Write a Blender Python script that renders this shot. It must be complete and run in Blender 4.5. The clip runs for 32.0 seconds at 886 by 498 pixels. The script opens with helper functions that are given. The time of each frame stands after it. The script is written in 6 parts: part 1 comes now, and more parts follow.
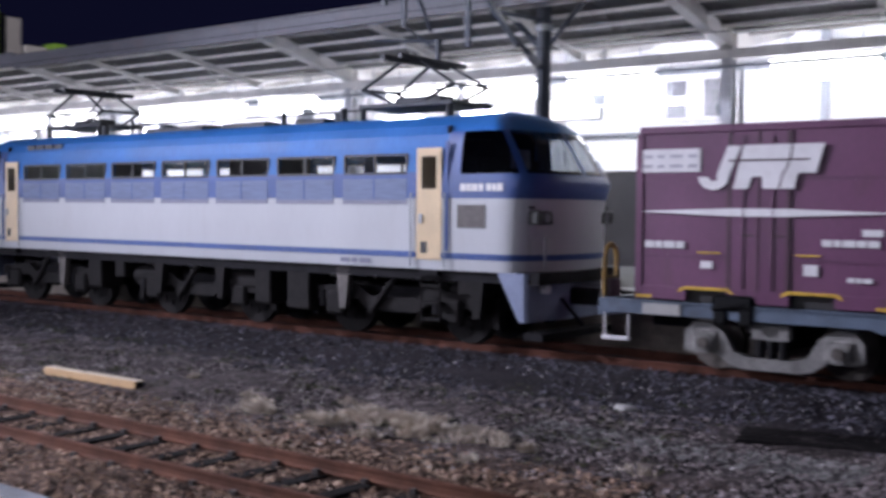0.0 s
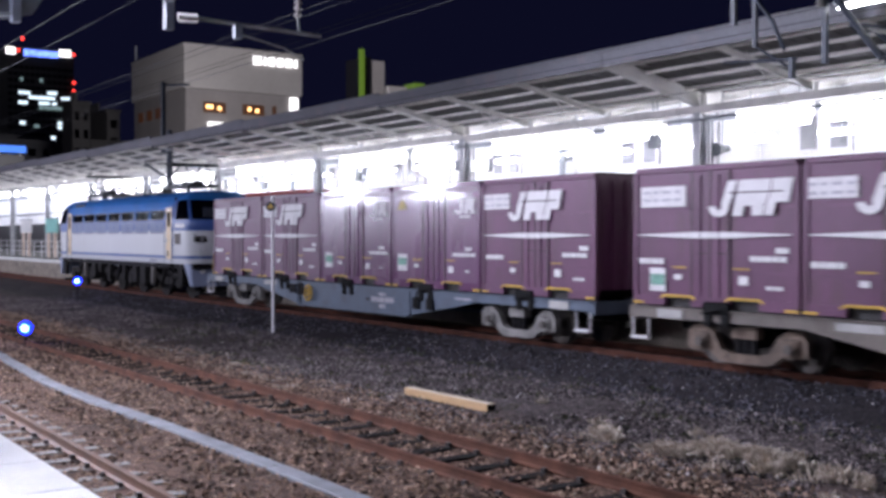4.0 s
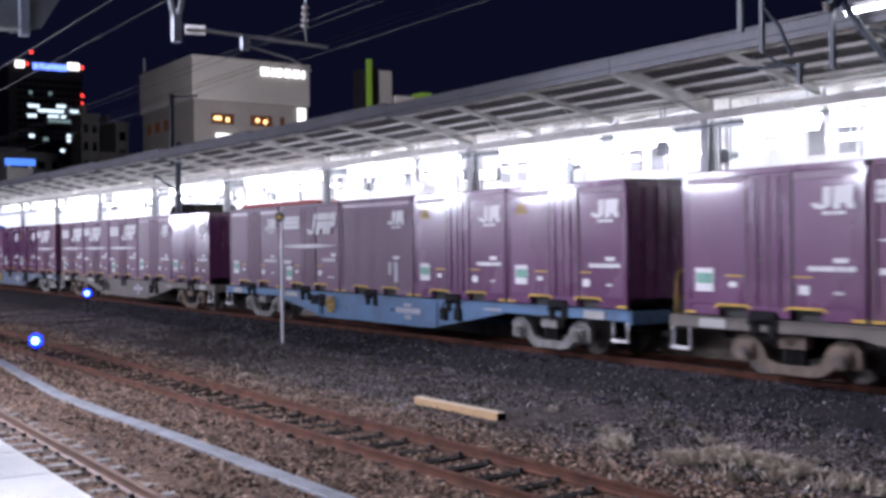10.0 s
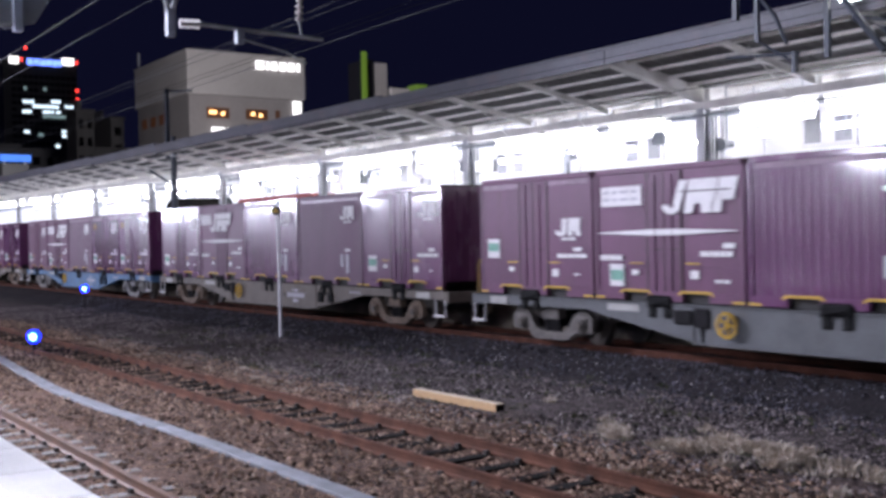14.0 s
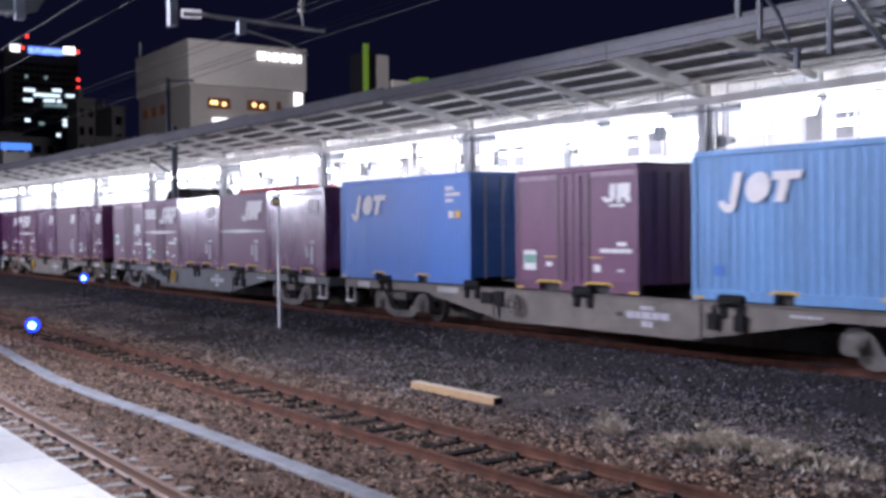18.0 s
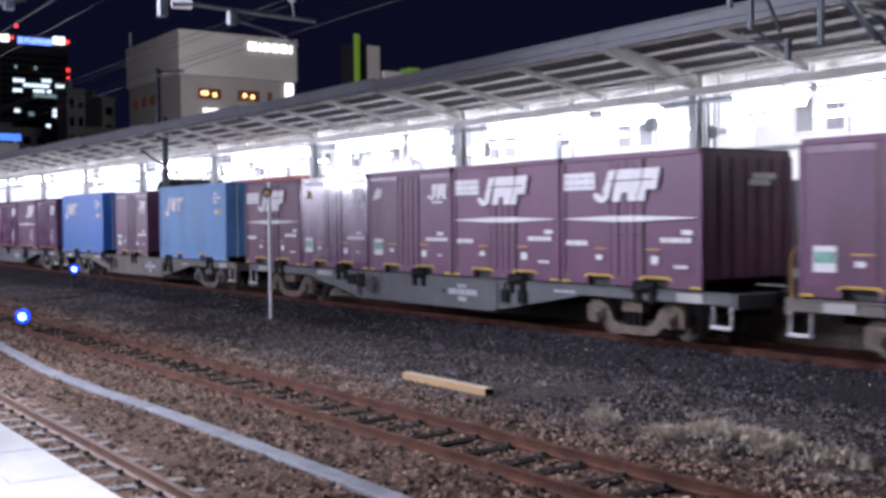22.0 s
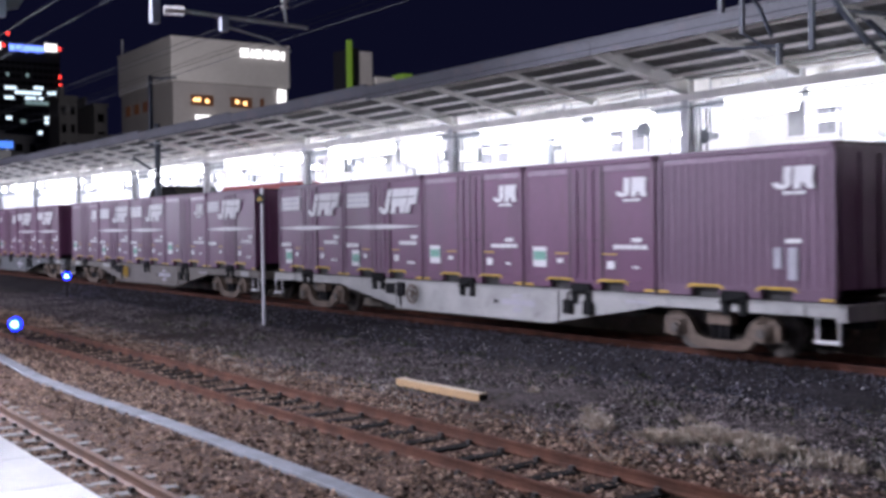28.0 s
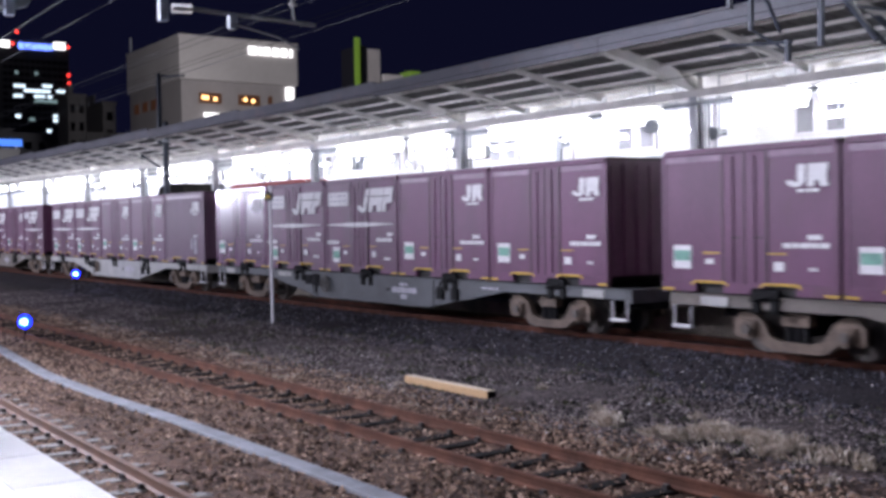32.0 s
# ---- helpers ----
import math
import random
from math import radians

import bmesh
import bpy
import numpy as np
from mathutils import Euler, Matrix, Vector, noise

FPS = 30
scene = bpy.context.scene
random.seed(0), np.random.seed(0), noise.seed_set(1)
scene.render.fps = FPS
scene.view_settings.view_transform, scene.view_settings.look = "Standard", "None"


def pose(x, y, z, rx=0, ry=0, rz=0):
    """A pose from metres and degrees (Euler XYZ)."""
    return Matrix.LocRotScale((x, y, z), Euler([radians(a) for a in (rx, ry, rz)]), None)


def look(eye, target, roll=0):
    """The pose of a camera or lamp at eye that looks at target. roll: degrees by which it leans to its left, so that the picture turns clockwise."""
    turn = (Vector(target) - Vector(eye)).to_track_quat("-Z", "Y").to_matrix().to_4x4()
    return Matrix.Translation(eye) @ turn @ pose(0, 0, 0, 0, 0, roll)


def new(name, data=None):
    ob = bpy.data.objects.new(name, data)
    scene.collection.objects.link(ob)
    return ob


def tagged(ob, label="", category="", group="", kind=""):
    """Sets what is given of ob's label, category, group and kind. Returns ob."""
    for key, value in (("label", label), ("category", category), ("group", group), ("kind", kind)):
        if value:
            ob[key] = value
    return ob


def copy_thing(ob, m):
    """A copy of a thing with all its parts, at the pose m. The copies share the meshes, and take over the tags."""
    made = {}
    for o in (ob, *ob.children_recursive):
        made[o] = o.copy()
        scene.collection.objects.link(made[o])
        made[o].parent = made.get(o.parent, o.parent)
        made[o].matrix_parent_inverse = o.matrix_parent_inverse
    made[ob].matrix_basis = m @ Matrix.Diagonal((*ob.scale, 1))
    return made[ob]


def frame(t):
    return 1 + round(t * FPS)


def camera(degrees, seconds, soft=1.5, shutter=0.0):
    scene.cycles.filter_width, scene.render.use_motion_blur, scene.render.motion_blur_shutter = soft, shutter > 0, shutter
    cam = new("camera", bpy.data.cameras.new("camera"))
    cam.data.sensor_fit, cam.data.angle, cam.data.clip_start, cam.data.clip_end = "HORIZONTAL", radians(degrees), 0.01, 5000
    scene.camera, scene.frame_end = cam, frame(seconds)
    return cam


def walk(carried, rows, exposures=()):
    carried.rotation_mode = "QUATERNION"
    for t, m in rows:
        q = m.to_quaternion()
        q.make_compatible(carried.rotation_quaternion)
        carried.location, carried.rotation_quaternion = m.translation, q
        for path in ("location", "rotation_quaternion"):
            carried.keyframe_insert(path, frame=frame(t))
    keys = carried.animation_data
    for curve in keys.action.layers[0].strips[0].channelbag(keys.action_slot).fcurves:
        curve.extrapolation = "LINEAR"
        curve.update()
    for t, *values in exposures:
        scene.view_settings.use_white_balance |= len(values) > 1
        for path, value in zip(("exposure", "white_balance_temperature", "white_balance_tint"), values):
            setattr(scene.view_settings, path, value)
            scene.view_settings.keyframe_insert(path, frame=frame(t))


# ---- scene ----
EYE = (0.0, 0.0, 2.262)          # x along the tracks, y across them, z up from the freight track's rail top
TURNS = [                        # seconds, yaw, pitch, roll
    (0, 37.737, -2.003, -0.565), (0.5, 42.744, -1.978, -0.418), (1, 45.639, -1.870, -0.130), (1.5, 48.651, -1.781, 0.161), (2, 51.896, -1.451, 0.348),
    (2.5, 53.257, -1.070, 0.342), (3, 54.294, -0.934, 0.222), (3.5, 55.034, -0.753, 0.063), (4, 55.625, -0.667, 0.040), (4.5, 56.080, -0.569, 0.094),
    (6.5, 56.380, -0.235, 0.210), (7, 56.249, -0.192, 0.330), (7.5, 56.233, -0.151, 0.407), (8, 56.226, -0.154, 0.548), (8.5, 56.236, -0.120, 0.569),
    (9, 56.215, -0.108, 0.552), (9.5, 56.030, -0.196, 0.519), (10, 56.074, -0.195, 0.545), (10.5, 56.285, -0.309, 0.830), (11, 56.414, -0.379, 0.949),
    (11.5, 56.280, -0.424, 0.905), (12, 55.894, -0.460, 0.868), (12.5, 55.756, -0.491, 0.884), (13, 55.853, -0.626, 1.088), (13.5, 55.849, -0.578, 1.091),
    (14, 55.915, -0.616, 1.122), (14.5, 55.970, -0.638, 1.103), (16.5, 56.127, -0.637, 0.604), (17, 56.169, -0.666, 0.665), (17.5, 56.072, -0.885, 0.640),
    (18, 55.911, -0.979, 0.499), (18.5, 55.934, -1.004, 0.529), (19, 55.997, -1.040, 0.521), (19.5, 55.772, -0.981, 0.346), (20, 55.634, -0.932, 0.409),
    (20.5, 55.544, -0.888, 0.269), (21, 55.456, -0.905, 0.267), (21.5, 55.539, -1.131, 0.327), (22, 55.458, -1.457, 0.507), (22.5, 55.422, -1.497, 0.743),
    (23, 55.390, -1.445, 0.940), (23.5, 55.213, -1.434, 0.857), (24, 55.148, -1.425, 0.825), (24.5, 54.969, -1.373, 0.816), (25, 54.993, -1.313, 0.847),
    (25.5, 55.158, -1.255, 0.823), (27.5, 55.112, -1.153, 0.759), (28, 55.097, -1.166, 0.746), (28.5, 55.219, -1.204, 0.807), (29, 55.260, -1.164, 0.765),
    (29.5, 55.398, -1.056, 0.686), (30, 55.379, -1.054, 0.699), (30.5, 55.288, -1.017, 0.744), (31, 55.314, -1.067, 0.774), (31.5, 55.454, -1.322, 0.950),
    (32, 55.520, -1.303, 0.839),
]
cam = camera(43.8, 32.0, soft=3.4, shutter=0.5)
walk(cam, [(t, pose(*EYE, 90 + p, r, y)) for t, y, p, r in TURNS], exposures=[(0.0, 0.0), (32.0, 0.0)])

# ---- world and light ----
world = bpy.data.worlds.new("night")
scene.world = world
world.use_nodes = True
world.node_tree.nodes["Background"].inputs[0].default_value = (0.0034, 0.0037, 0.0145, 1)
world.node_tree.nodes["Background"].inputs[1].default_value = 1.0


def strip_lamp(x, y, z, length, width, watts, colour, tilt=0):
    """A row of fluorescent tubes under a canopy, also an added lamp, as one long lamp that leans out over the tracks by
    tilt degrees.
    """
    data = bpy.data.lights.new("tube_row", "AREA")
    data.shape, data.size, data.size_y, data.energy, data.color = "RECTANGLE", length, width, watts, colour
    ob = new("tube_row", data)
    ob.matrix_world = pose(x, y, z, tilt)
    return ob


TUBE_TINT = (0.785, 0.795, 1.0)
for x, watts in ((-80, 1650), (-70, 1350), (-61, 1050), (-52, 880), (-44, 760), (-36, 620), (-27.5, 530), (-19.5, 620), (-11.5, 240)):
    strip_lamp(x, -0.4, 4.4, 3.4, 0.35, watts, TUBE_TINT, 58)     # lamps of the platform where the camera stands
for x in (-24, -14, -5):                                          # the same row's light straight down on its platform
    strip_lamp(x, -0.6, 4.6, 6.0, 0.35, 620, TUBE_TINT).data.spread = radians(84)
fill_lamp = strip_lamp(-40, -2, 16, 1.6, 0.8, 2900, TUBE_TINT)        # added unseen lamp that brightens ground and train on the right
fill_lamp.matrix_world = look((-40, -2, 16), (3.0, 11.0, 0.2))
fill_lamp.data.spread = radians(58)
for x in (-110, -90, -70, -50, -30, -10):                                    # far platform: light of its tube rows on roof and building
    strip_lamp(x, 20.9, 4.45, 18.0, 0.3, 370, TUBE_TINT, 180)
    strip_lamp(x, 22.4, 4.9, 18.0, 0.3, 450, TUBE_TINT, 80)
# added unseen lamp that brightens the facades beyond the station
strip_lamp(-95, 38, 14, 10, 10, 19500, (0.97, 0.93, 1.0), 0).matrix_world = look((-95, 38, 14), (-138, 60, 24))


# ---- plan ----
Z1 = -0.306                      # rail tops of the two near tracks
YC, FACE, DECK = 15.765, 14.54, 0.995   # freight track's centre line, side of its containers, wagon deck
PITCH, WAGON = 3.785, 20.4       # container pitch, wagon length over couplers
FAR_Z, FAR_EDGE = 0.90, 17.27    # far platform: height and edge
OWN_Z, OWN_EDGE = 0.68, 2.05     # own platform


# ---- materials ----
def mat(name, col, rough=0.6, metal=0.0, var=0.25, scale=2.0, fine=35.0, bump=0.08, col2=None, stretch=(1, 1, 1),
        spots=0.0, spot_col=(0.03, 0.02, 0.015), islands=False, spec=0.5):
    m = bpy.data.materials.new(name)
    m.use_nodes = True
    nt = m.node_tree
    n, l = nt.nodes, nt.links
    b = n["Principled BSDF"]
    tc, info, add, mp = n.new("ShaderNodeTexCoord"), n.new("ShaderNodeObjectInfo"), n.new("ShaderNodeVectorMath"), n.new("ShaderNodeMapping")
    add.operation = "MULTIPLY_ADD"
    l.new(info.outputs["Random"], add.inputs[0])
    add.inputs[1].default_value = (37, 53, 71)
    l.new(tc.outputs["Object"], add.inputs[2])
    l.new(add.outputs[0], mp.inputs["Vector"])
    mp.inputs["Scale"].default_value = stretch
    big, small = n.new("ShaderNodeTexNoise"), n.new("ShaderNodeTexNoise")
    for tex, s, d in ((big, scale, 5), (small, fine, 3)):
        tex.inputs["Scale"].default_value, tex.inputs["Detail"].default_value = s, d
        l.new(mp.outputs[0], tex.inputs["Vector"])
    lo = [max(0, c * (1 - var)) for c in col] if col2 is None else col
    hi = [min(1, c * (1 + var)) for c in col] if col2 is None else col2
    ramp = n.new("ShaderNodeValToRGB")
    ramp.color_ramp.elements[0].position, ramp.color_ramp.elements[1].position = 0.34, 0.66
    ramp.color_ramp.elements[0].color, ramp.color_ramp.elements[1].color = (*lo, 1), (*hi, 1)
    if islands:
        geo, mixf = n.new("ShaderNodeNewGeometry"), n.new("ShaderNodeMath")
        mixf.operation = "MULTIPLY_ADD"
        mixf.inputs[1].default_value, mixf.inputs[2].default_value = 0.6, 0.2
        l.new(geo.outputs["Random Per Island"], mixf.inputs[0])
        l.new(mixf.outputs[0], ramp.inputs[0])
    else:
        l.new(big.outputs[0], ramp.inputs[0])
    grain = n.new("ShaderNodeMix")
    grain.data_type, grain.blend_type = "RGBA", "MULTIPLY"
    grain.inputs[0].default_value = min(1.0, var * 1.3)
    l.new(ramp.outputs[0], grain.inputs[6])
    gr = n.new("ShaderNodeValToRGB")
    gr.color_ramp.elements[0].position, gr.color_ramp.elements[1].position = 0.3, 0.62
    gr.color_ramp.elements[0].color = (0.35, 0.35, 0.35, 1)
    l.new(small.outputs[0], gr.inputs[0])
    l.new(gr.outputs[0], grain.inputs[7])
    out = grain.outputs[2]
    if spots:
        sp, sr, mx = n.new("ShaderNodeTexNoise"), n.new("ShaderNodeValToRGB"), n.new("ShaderNodeMix")
        sp.inputs["Scale"].default_value, sp.inputs["Detail"].default_value = scale * 2.3, 8
        l.new(mp.outputs[0], sp.inputs["Vector"])
        sr.color_ramp.elements[0].position, sr.color_ramp.elements[1].position = 0.56, 0.72
        l.new(sp.outputs[0], sr.inputs[0])
        ml = n.new("ShaderNodeMath")
        ml.operation = "MULTIPLY"
        ml.inputs[1].default_value = spots
        l.new(sr.outputs[0], ml.inputs[0])
        mx.data_type = "RGBA"
        l.new(ml.outputs[0], mx.inputs[0])
        l.new(out, mx.inputs[6])
        mx.inputs[7].default_value = (*spot_col, 1)
        out = mx.outputs[2]
    l.new(out, b.inputs["Base Color"])
    rr = n.new("ShaderNodeMapRange")
    rr.inputs[3].default_value, rr.inputs[4].default_value = max(0.03, rough - 0.12), min(1.0, rough + 0.12)
    l.new(big.outputs[0], rr.inputs[0])
    l.new(rr.outputs[0], b.inputs["Roughness"])
    b.inputs["Metallic"].default_value = metal
    b.inputs["Specular IOR Level"].default_value = spec
    if bump:
        bp = n.new("ShaderNodeBump")
        bp.inputs["Strength"].default_value, bp.inputs["Distance"].default_value = min(1, bump * 4), bump * 0.1
        l.new(small.outputs[0], bp.inputs["Height"])
        l.new(bp.outputs[0], b.inputs["Normal"])
    return m


def glow(name, col, strength):
    m = bpy.data.materials.new(name)
    m.use_nodes = True
    b = m.node_tree.nodes["Principled BSDF"]
    b.inputs["Base Color"].default_value = (*[0.05 * c for c in col], 1)
    b.inputs["Emission Color"].default_value, b.inputs["Emission Strength"].default_value = (*col, 1), strength
    return m


def glass(name, tint, rough=0.04):
    m = bpy.data.materials.new(name)
    m.use_nodes = True
    b = m.node_tree.nodes["Principled BSDF"]
    b.inputs["Base Color"].default_value, b.inputs["Roughness"].default_value = (*tint, 1), rough
    b.inputs["Transmission Weight"].default_value, b.inputs["IOR"].default_value = 1.0, 1.45
    return m


MAROON = mat("maroon_paint", (0.122, 0.039, 0.092), 0.43, spec=0.45, var=0.16, scale=1.1, fine=22, bump=0.02, stretch=(1, 1, 0.35), spots=0.35, spot_col=(0.07, 0.035, 0.03))
MAROON_PALE = mat("faded_maroon_paint", (0.140, 0.048, 0.092), 0.50, spec=0.3, var=0.18, scale=1.1, fine=18, bump=0.02, stretch=(1, 1, 0.3), spots=0.45, spot_col=(0.09, 0.05, 0.04))
MAROON_GLOSS = mat("glossy_maroon_paint", (0.126, 0.040, 0.110), 0.27, var=0.12, scale=0.9, fine=3.0, bump=0.06, stretch=(1, 1, 0.4))
for socket, amount in (("Coat Weight", 0.9), ("Coat Roughness", 0.10)):
    MAROON_GLOSS.node_tree.nodes["Principled BSDF"].inputs[socket].default_value = amount
MAROON_DARK = mat("maroon_frame_paint", (0.060, 0.022, 0.038), 0.5, var=0.25, scale=2, fine=25, bump=0.03)
MAROON_GREY = mat("greyed_maroon_paint", (0.150, 0.082, 0.128), 0.45, spec=0.35, var=0.15, scale=1.0, fine=20, bump=0.02, stretch=(1, 1, 0.3))
# Lighter than the container paint: sheen along the eave is put into the colour.
EAVE_SHEEN = mat("eave_strip_sheen", (0.20, 0.11, 0.17), 0.32, var=0.15, scale=2, fine=8, bump=0.01)
COLUMN = mat("grey_column_paint", (0.60, 0.61, 0.64), 0.5, 0.1, var=0.2, scale=2, fine=25, bump=0.02)
WHITE_MARK = mat("white_marking", (0.70, 0.68, 0.69), 0.5, var=0.07, scale=3, fine=30, bump=0.0, spots=0.15, spot_col=(0.35, 0.28, 0.28))
YELLOW = mat("yellow_marking", (0.60, 0.36, 0.03), 0.5, var=0.2, scale=4, fine=30, bump=0.0, spots=0.3)
GREEN_MARK = mat("green_sticker", (0.16, 0.36, 0.28), 0.5, var=0.2, scale=6, fine=40, bump=0.0)
# Black fills openings, so the shade inside them is put into the colour.
RECESS_SHADE = mat("recess_shade", (0.012, 0.010, 0.010), 0.7, var=0.3, bump=0.02)
BLUE_DEEP = mat("deep_blue_paint", (0.028, 0.150, 0.50), 0.42, var=0.12, scale=1.0, fine=18, bump=0.02, stretch=(1, 1, 0.3))
BLUE_PALE = mat("light_blue_paint", (0.104, 0.267, 0.535), 0.5, var=0.14, scale=1.0, fine=18, bump=0.02, stretch=(1, 1, 0.3), spots=0.2, spot_col=(0.08, 0.12, 0.2))
WAGON_BLUE = mat("wagon_blue_paint", (0.075, 0.165, 0.30), 0.55, var=0.2, scale=1.4, fine=25, bump=0.03, spots=0.5, spot_col=(0.06, 0.05, 0.05))
WAGON_SLATE = mat("wagon_slate_paint", (0.085, 0.115, 0.165), 0.55, var=0.2, scale=1.4, fine=25, bump=0.03, spots=0.45, spot_col=(0.05, 0.045, 0.045))
WAGON_TAN = mat("wagon_tan_paint", (0.145, 0.122, 0.104), 0.6, var=0.22, scale=1.4, fine=25, bump=0.03, spots=0.5, spot_col=(0.07, 0.05, 0.04))
WAGON_GREY = mat("wagon_grey_paint", (0.092, 0.096, 0.103), 0.6, var=0.2, scale=1.4, fine=25, bump=0.03, spots=0.45, spot_col=(0.06, 0.05, 0.045))
WAGON_PALE = mat("wagon_pale_grey_paint", (0.40, 0.39, 0.375), 0.6, var=0.16, scale=1.4, fine=25, bump=0.03, spots=0.35, spot_col=(0.10, 0.08, 0.07))
BOGIE = mat("dusty_bogie_steel", (0.130, 0.116, 0.108), 0.8, var=0.35, scale=3, fine=30, bump=0.06, spots=0.5, spot_col=(0.05, 0.035, 0.03))
LOCK = mat("black_oiled_iron", (0.007, 0.007, 0.008), 0.7, spec=0.12, var=0.3, scale=3, fine=30, bump=0.04)
FADED_MARK = mat("faded_white_marking", (0.42, 0.40, 0.45), 0.5, var=0.1, scale=3, fine=30, bump=0.0)
BOGIE_PALE = mat("pale_dusty_bogie_steel", (0.22, 0.21, 0.20), 0.8, var=0.35, scale=3, fine=30, bump=0.06, spots=0.6, spot_col=(0.07, 0.055, 0.05))
BOGIE_RUST = mat("rusty_bogie_steel", (0.155, 0.112, 0.085), 0.8, var=0.35, scale=3, fine=30, bump=0.06, spots=0.5, spot_col=(0.05, 0.035, 0.03))
UNDER = mat("dark_underframe", (0.013, 0.012, 0.014), 0.8, spec=0.15, var=0.35, scale=3, fine=30, bump=0.05)
WHEEL = mat("wheel_steel", (0.11, 0.095, 0.085), 0.55, 0.5, var=0.3, scale=6, fine=30, bump=0.04)
LOCO_BLUE = mat("loco_blue_paint", (0.022, 0.140, 0.42), 0.55, spec=0.25, var=0.12, scale=0.9, fine=14, bump=0.01, stretch=(1, 1, 0.4))
LOCO_INDIGO = mat("loco_indigo_paint", (0.034, 0.080, 0.26), 0.42, var=0.12, scale=0.9, fine=14, bump=0.01, stretch=(1, 1, 0.4))
LOCO_WHITE = mat("loco_pale_grey_paint", (0.47, 0.48, 0.50), 0.42, var=0.035, scale=0.9, fine=12, bump=0.01, stretch=(1, 1, 0.3), spots=0.18, spot_col=(0.35, 0.33, 0.33))
SKIRT = mat("blue_grey_skirt_paint", (0.27, 0.31, 0.44), 0.5, var=0.12, scale=1.2, fine=14, bump=0.01, spots=0.3, spot_col=(0.12, 0.11, 0.12))
LOCO_CREAM = mat("cream_door_paint", (0.66, 0.50, 0.30), 0.45, var=0.08, scale=2, fine=20, bump=0.01)
INTAKE = mat("intake_blue_grey", (0.115, 0.155, 0.28), 0.55, var=0.15, scale=3, fine=20, bump=0.02, stretch=(1, 1, 6))
LOCO_UNDER = mat("sooty_running_gear", (0.014, 0.012, 0.012), 0.8, spec=0.2, var=0.4, scale=4, fine=30, bump=0.05)
LOUVRE = mat("louvre_grey", (0.20, 0.20, 0.27), 0.55, var=0.15, scale=3, fine=20, bump=0.02, stretch=(1, 1, 6))
GRILLE = mat("brown_grille", (0.12, 0.105, 0.10), 0.7, var=0.2, scale=9, fine=60, bump=0.05)
ROOF_GEAR = mat("roof_gear", (0.035, 0.038, 0.045), 0.5, 0.3, var=0.3, scale=4, fine=30, bump=0.04)
TINTED = glass("tinted_glass", (0.10, 0.11, 0.12))
CLEAR = glass("window_glass", (0.93, 0.95, 0.97))


def thin_glass(name, tint, gloss=0.05):
    m = bpy.data.materials.new(name)
    m.use_nodes = True
    n, l = m.node_tree.nodes, m.node_tree.links
    n.remove(n["Principled BSDF"])
    clear, shine, both, rim = n.new("ShaderNodeBsdfTransparent"), n.new("ShaderNodeBsdfGlossy"), n.new("ShaderNodeMixShader"), n.new("ShaderNodeFresnel")
    clear.inputs[0].default_value = (*tint, 1)
    shine.inputs["Roughness"].default_value = gloss
    rim.inputs[0].default_value = 1.5
    l.new(rim.outputs[0], both.inputs[0])
    l.new(clear.outputs[0], both.inputs[1])
    l.new(shine.outputs[0], both.inputs[2])
    l.new(both.outputs[0], n["Material Output"].inputs[0])
    return m


CAB_GLASS = thin_glass("cab_glass", (0.50, 0.53, 0.55))
STEEL = mat("galvanised_steel", (0.34, 0.36, 0.38), 0.5, 0.45, var=0.2, scale=3, fine=30, bump=0.03)
DARK_STEEL = mat("dark_painted_steel", (0.024, 0.032, 0.050), 0.5, 0.1, var=0.25, scale=3, fine=30, bump=0.03)
CREAM_STEEL = mat("cream_painted_steel", (0.76, 0.74, 0.70), 0.55, var=0.12, scale=1.6, fine=22, bump=0.02, spots=0.2, spot_col=(0.3, 0.24, 0.2))
ROOF_SHEET = mat("roof_sheet", (0.135, 0.132, 0.130), 0.65, var=0.14, scale=0.8, fine=14, bump=0.03, spots=0.2, spot_col=(0.2, 0.17, 0.15))
FASCIA = mat("weathered_fascia", (0.105, 0.105, 0.125), 0.6, var=0.22, scale=0.6, fine=14, bump=0.03, spots=0.3, spot_col=(0.22, 0.13, 0.12))
DARK_RAIL = mat("dark_rusty_rail", (0.080, 0.033, 0.023), 0.9, spec=0.12, var=0.3, scale=3, fine=40, bump=0.05)
RUST_RAIL = mat("rusty_rail", (0.105, 0.047, 0.031), 0.9, spec=0.12, var=0.3, scale=3, fine=40, bump=0.05)
BROWN_RAIL = mat("brown_rail", (0.13, 0.062, 0.034), 0.75, 0.05, var=0.25, scale=3, fine=40, bump=0.04)
WOOD_OLD = mat("old_creosoted_timber", (0.014, 0.012, 0.012), 0.95, spec=0.1, var=0.45, scale=3, fine=30, bump=0.12, stretch=(3, 0.5, 1))
WOOD_NEW = mat("fresh_timber", (0.44, 0.28, 0.135), 0.6, var=0.14, scale=2, fine=16, bump=0.03, stretch=(0.35, 4, 4))
WOOD_LIT = mat("lit_timber", (0.60, 0.50, 0.36), 0.7, var=0.14, scale=2, fine=16, bump=0.03, stretch=(0.35, 4, 4))
CONCRETE = mat("sleeper_concrete", (0.25, 0.235, 0.22), 0.85, var=0.2, scale=3, fine=40, bump=0.06, spots=0.3, spot_col=(0.16, 0.11, 0.08))
CLIP = mat("rail_clip_iron", (0.030, 0.022, 0.020), 0.8, var=0.3, scale=8, fine=50, bump=0.05)
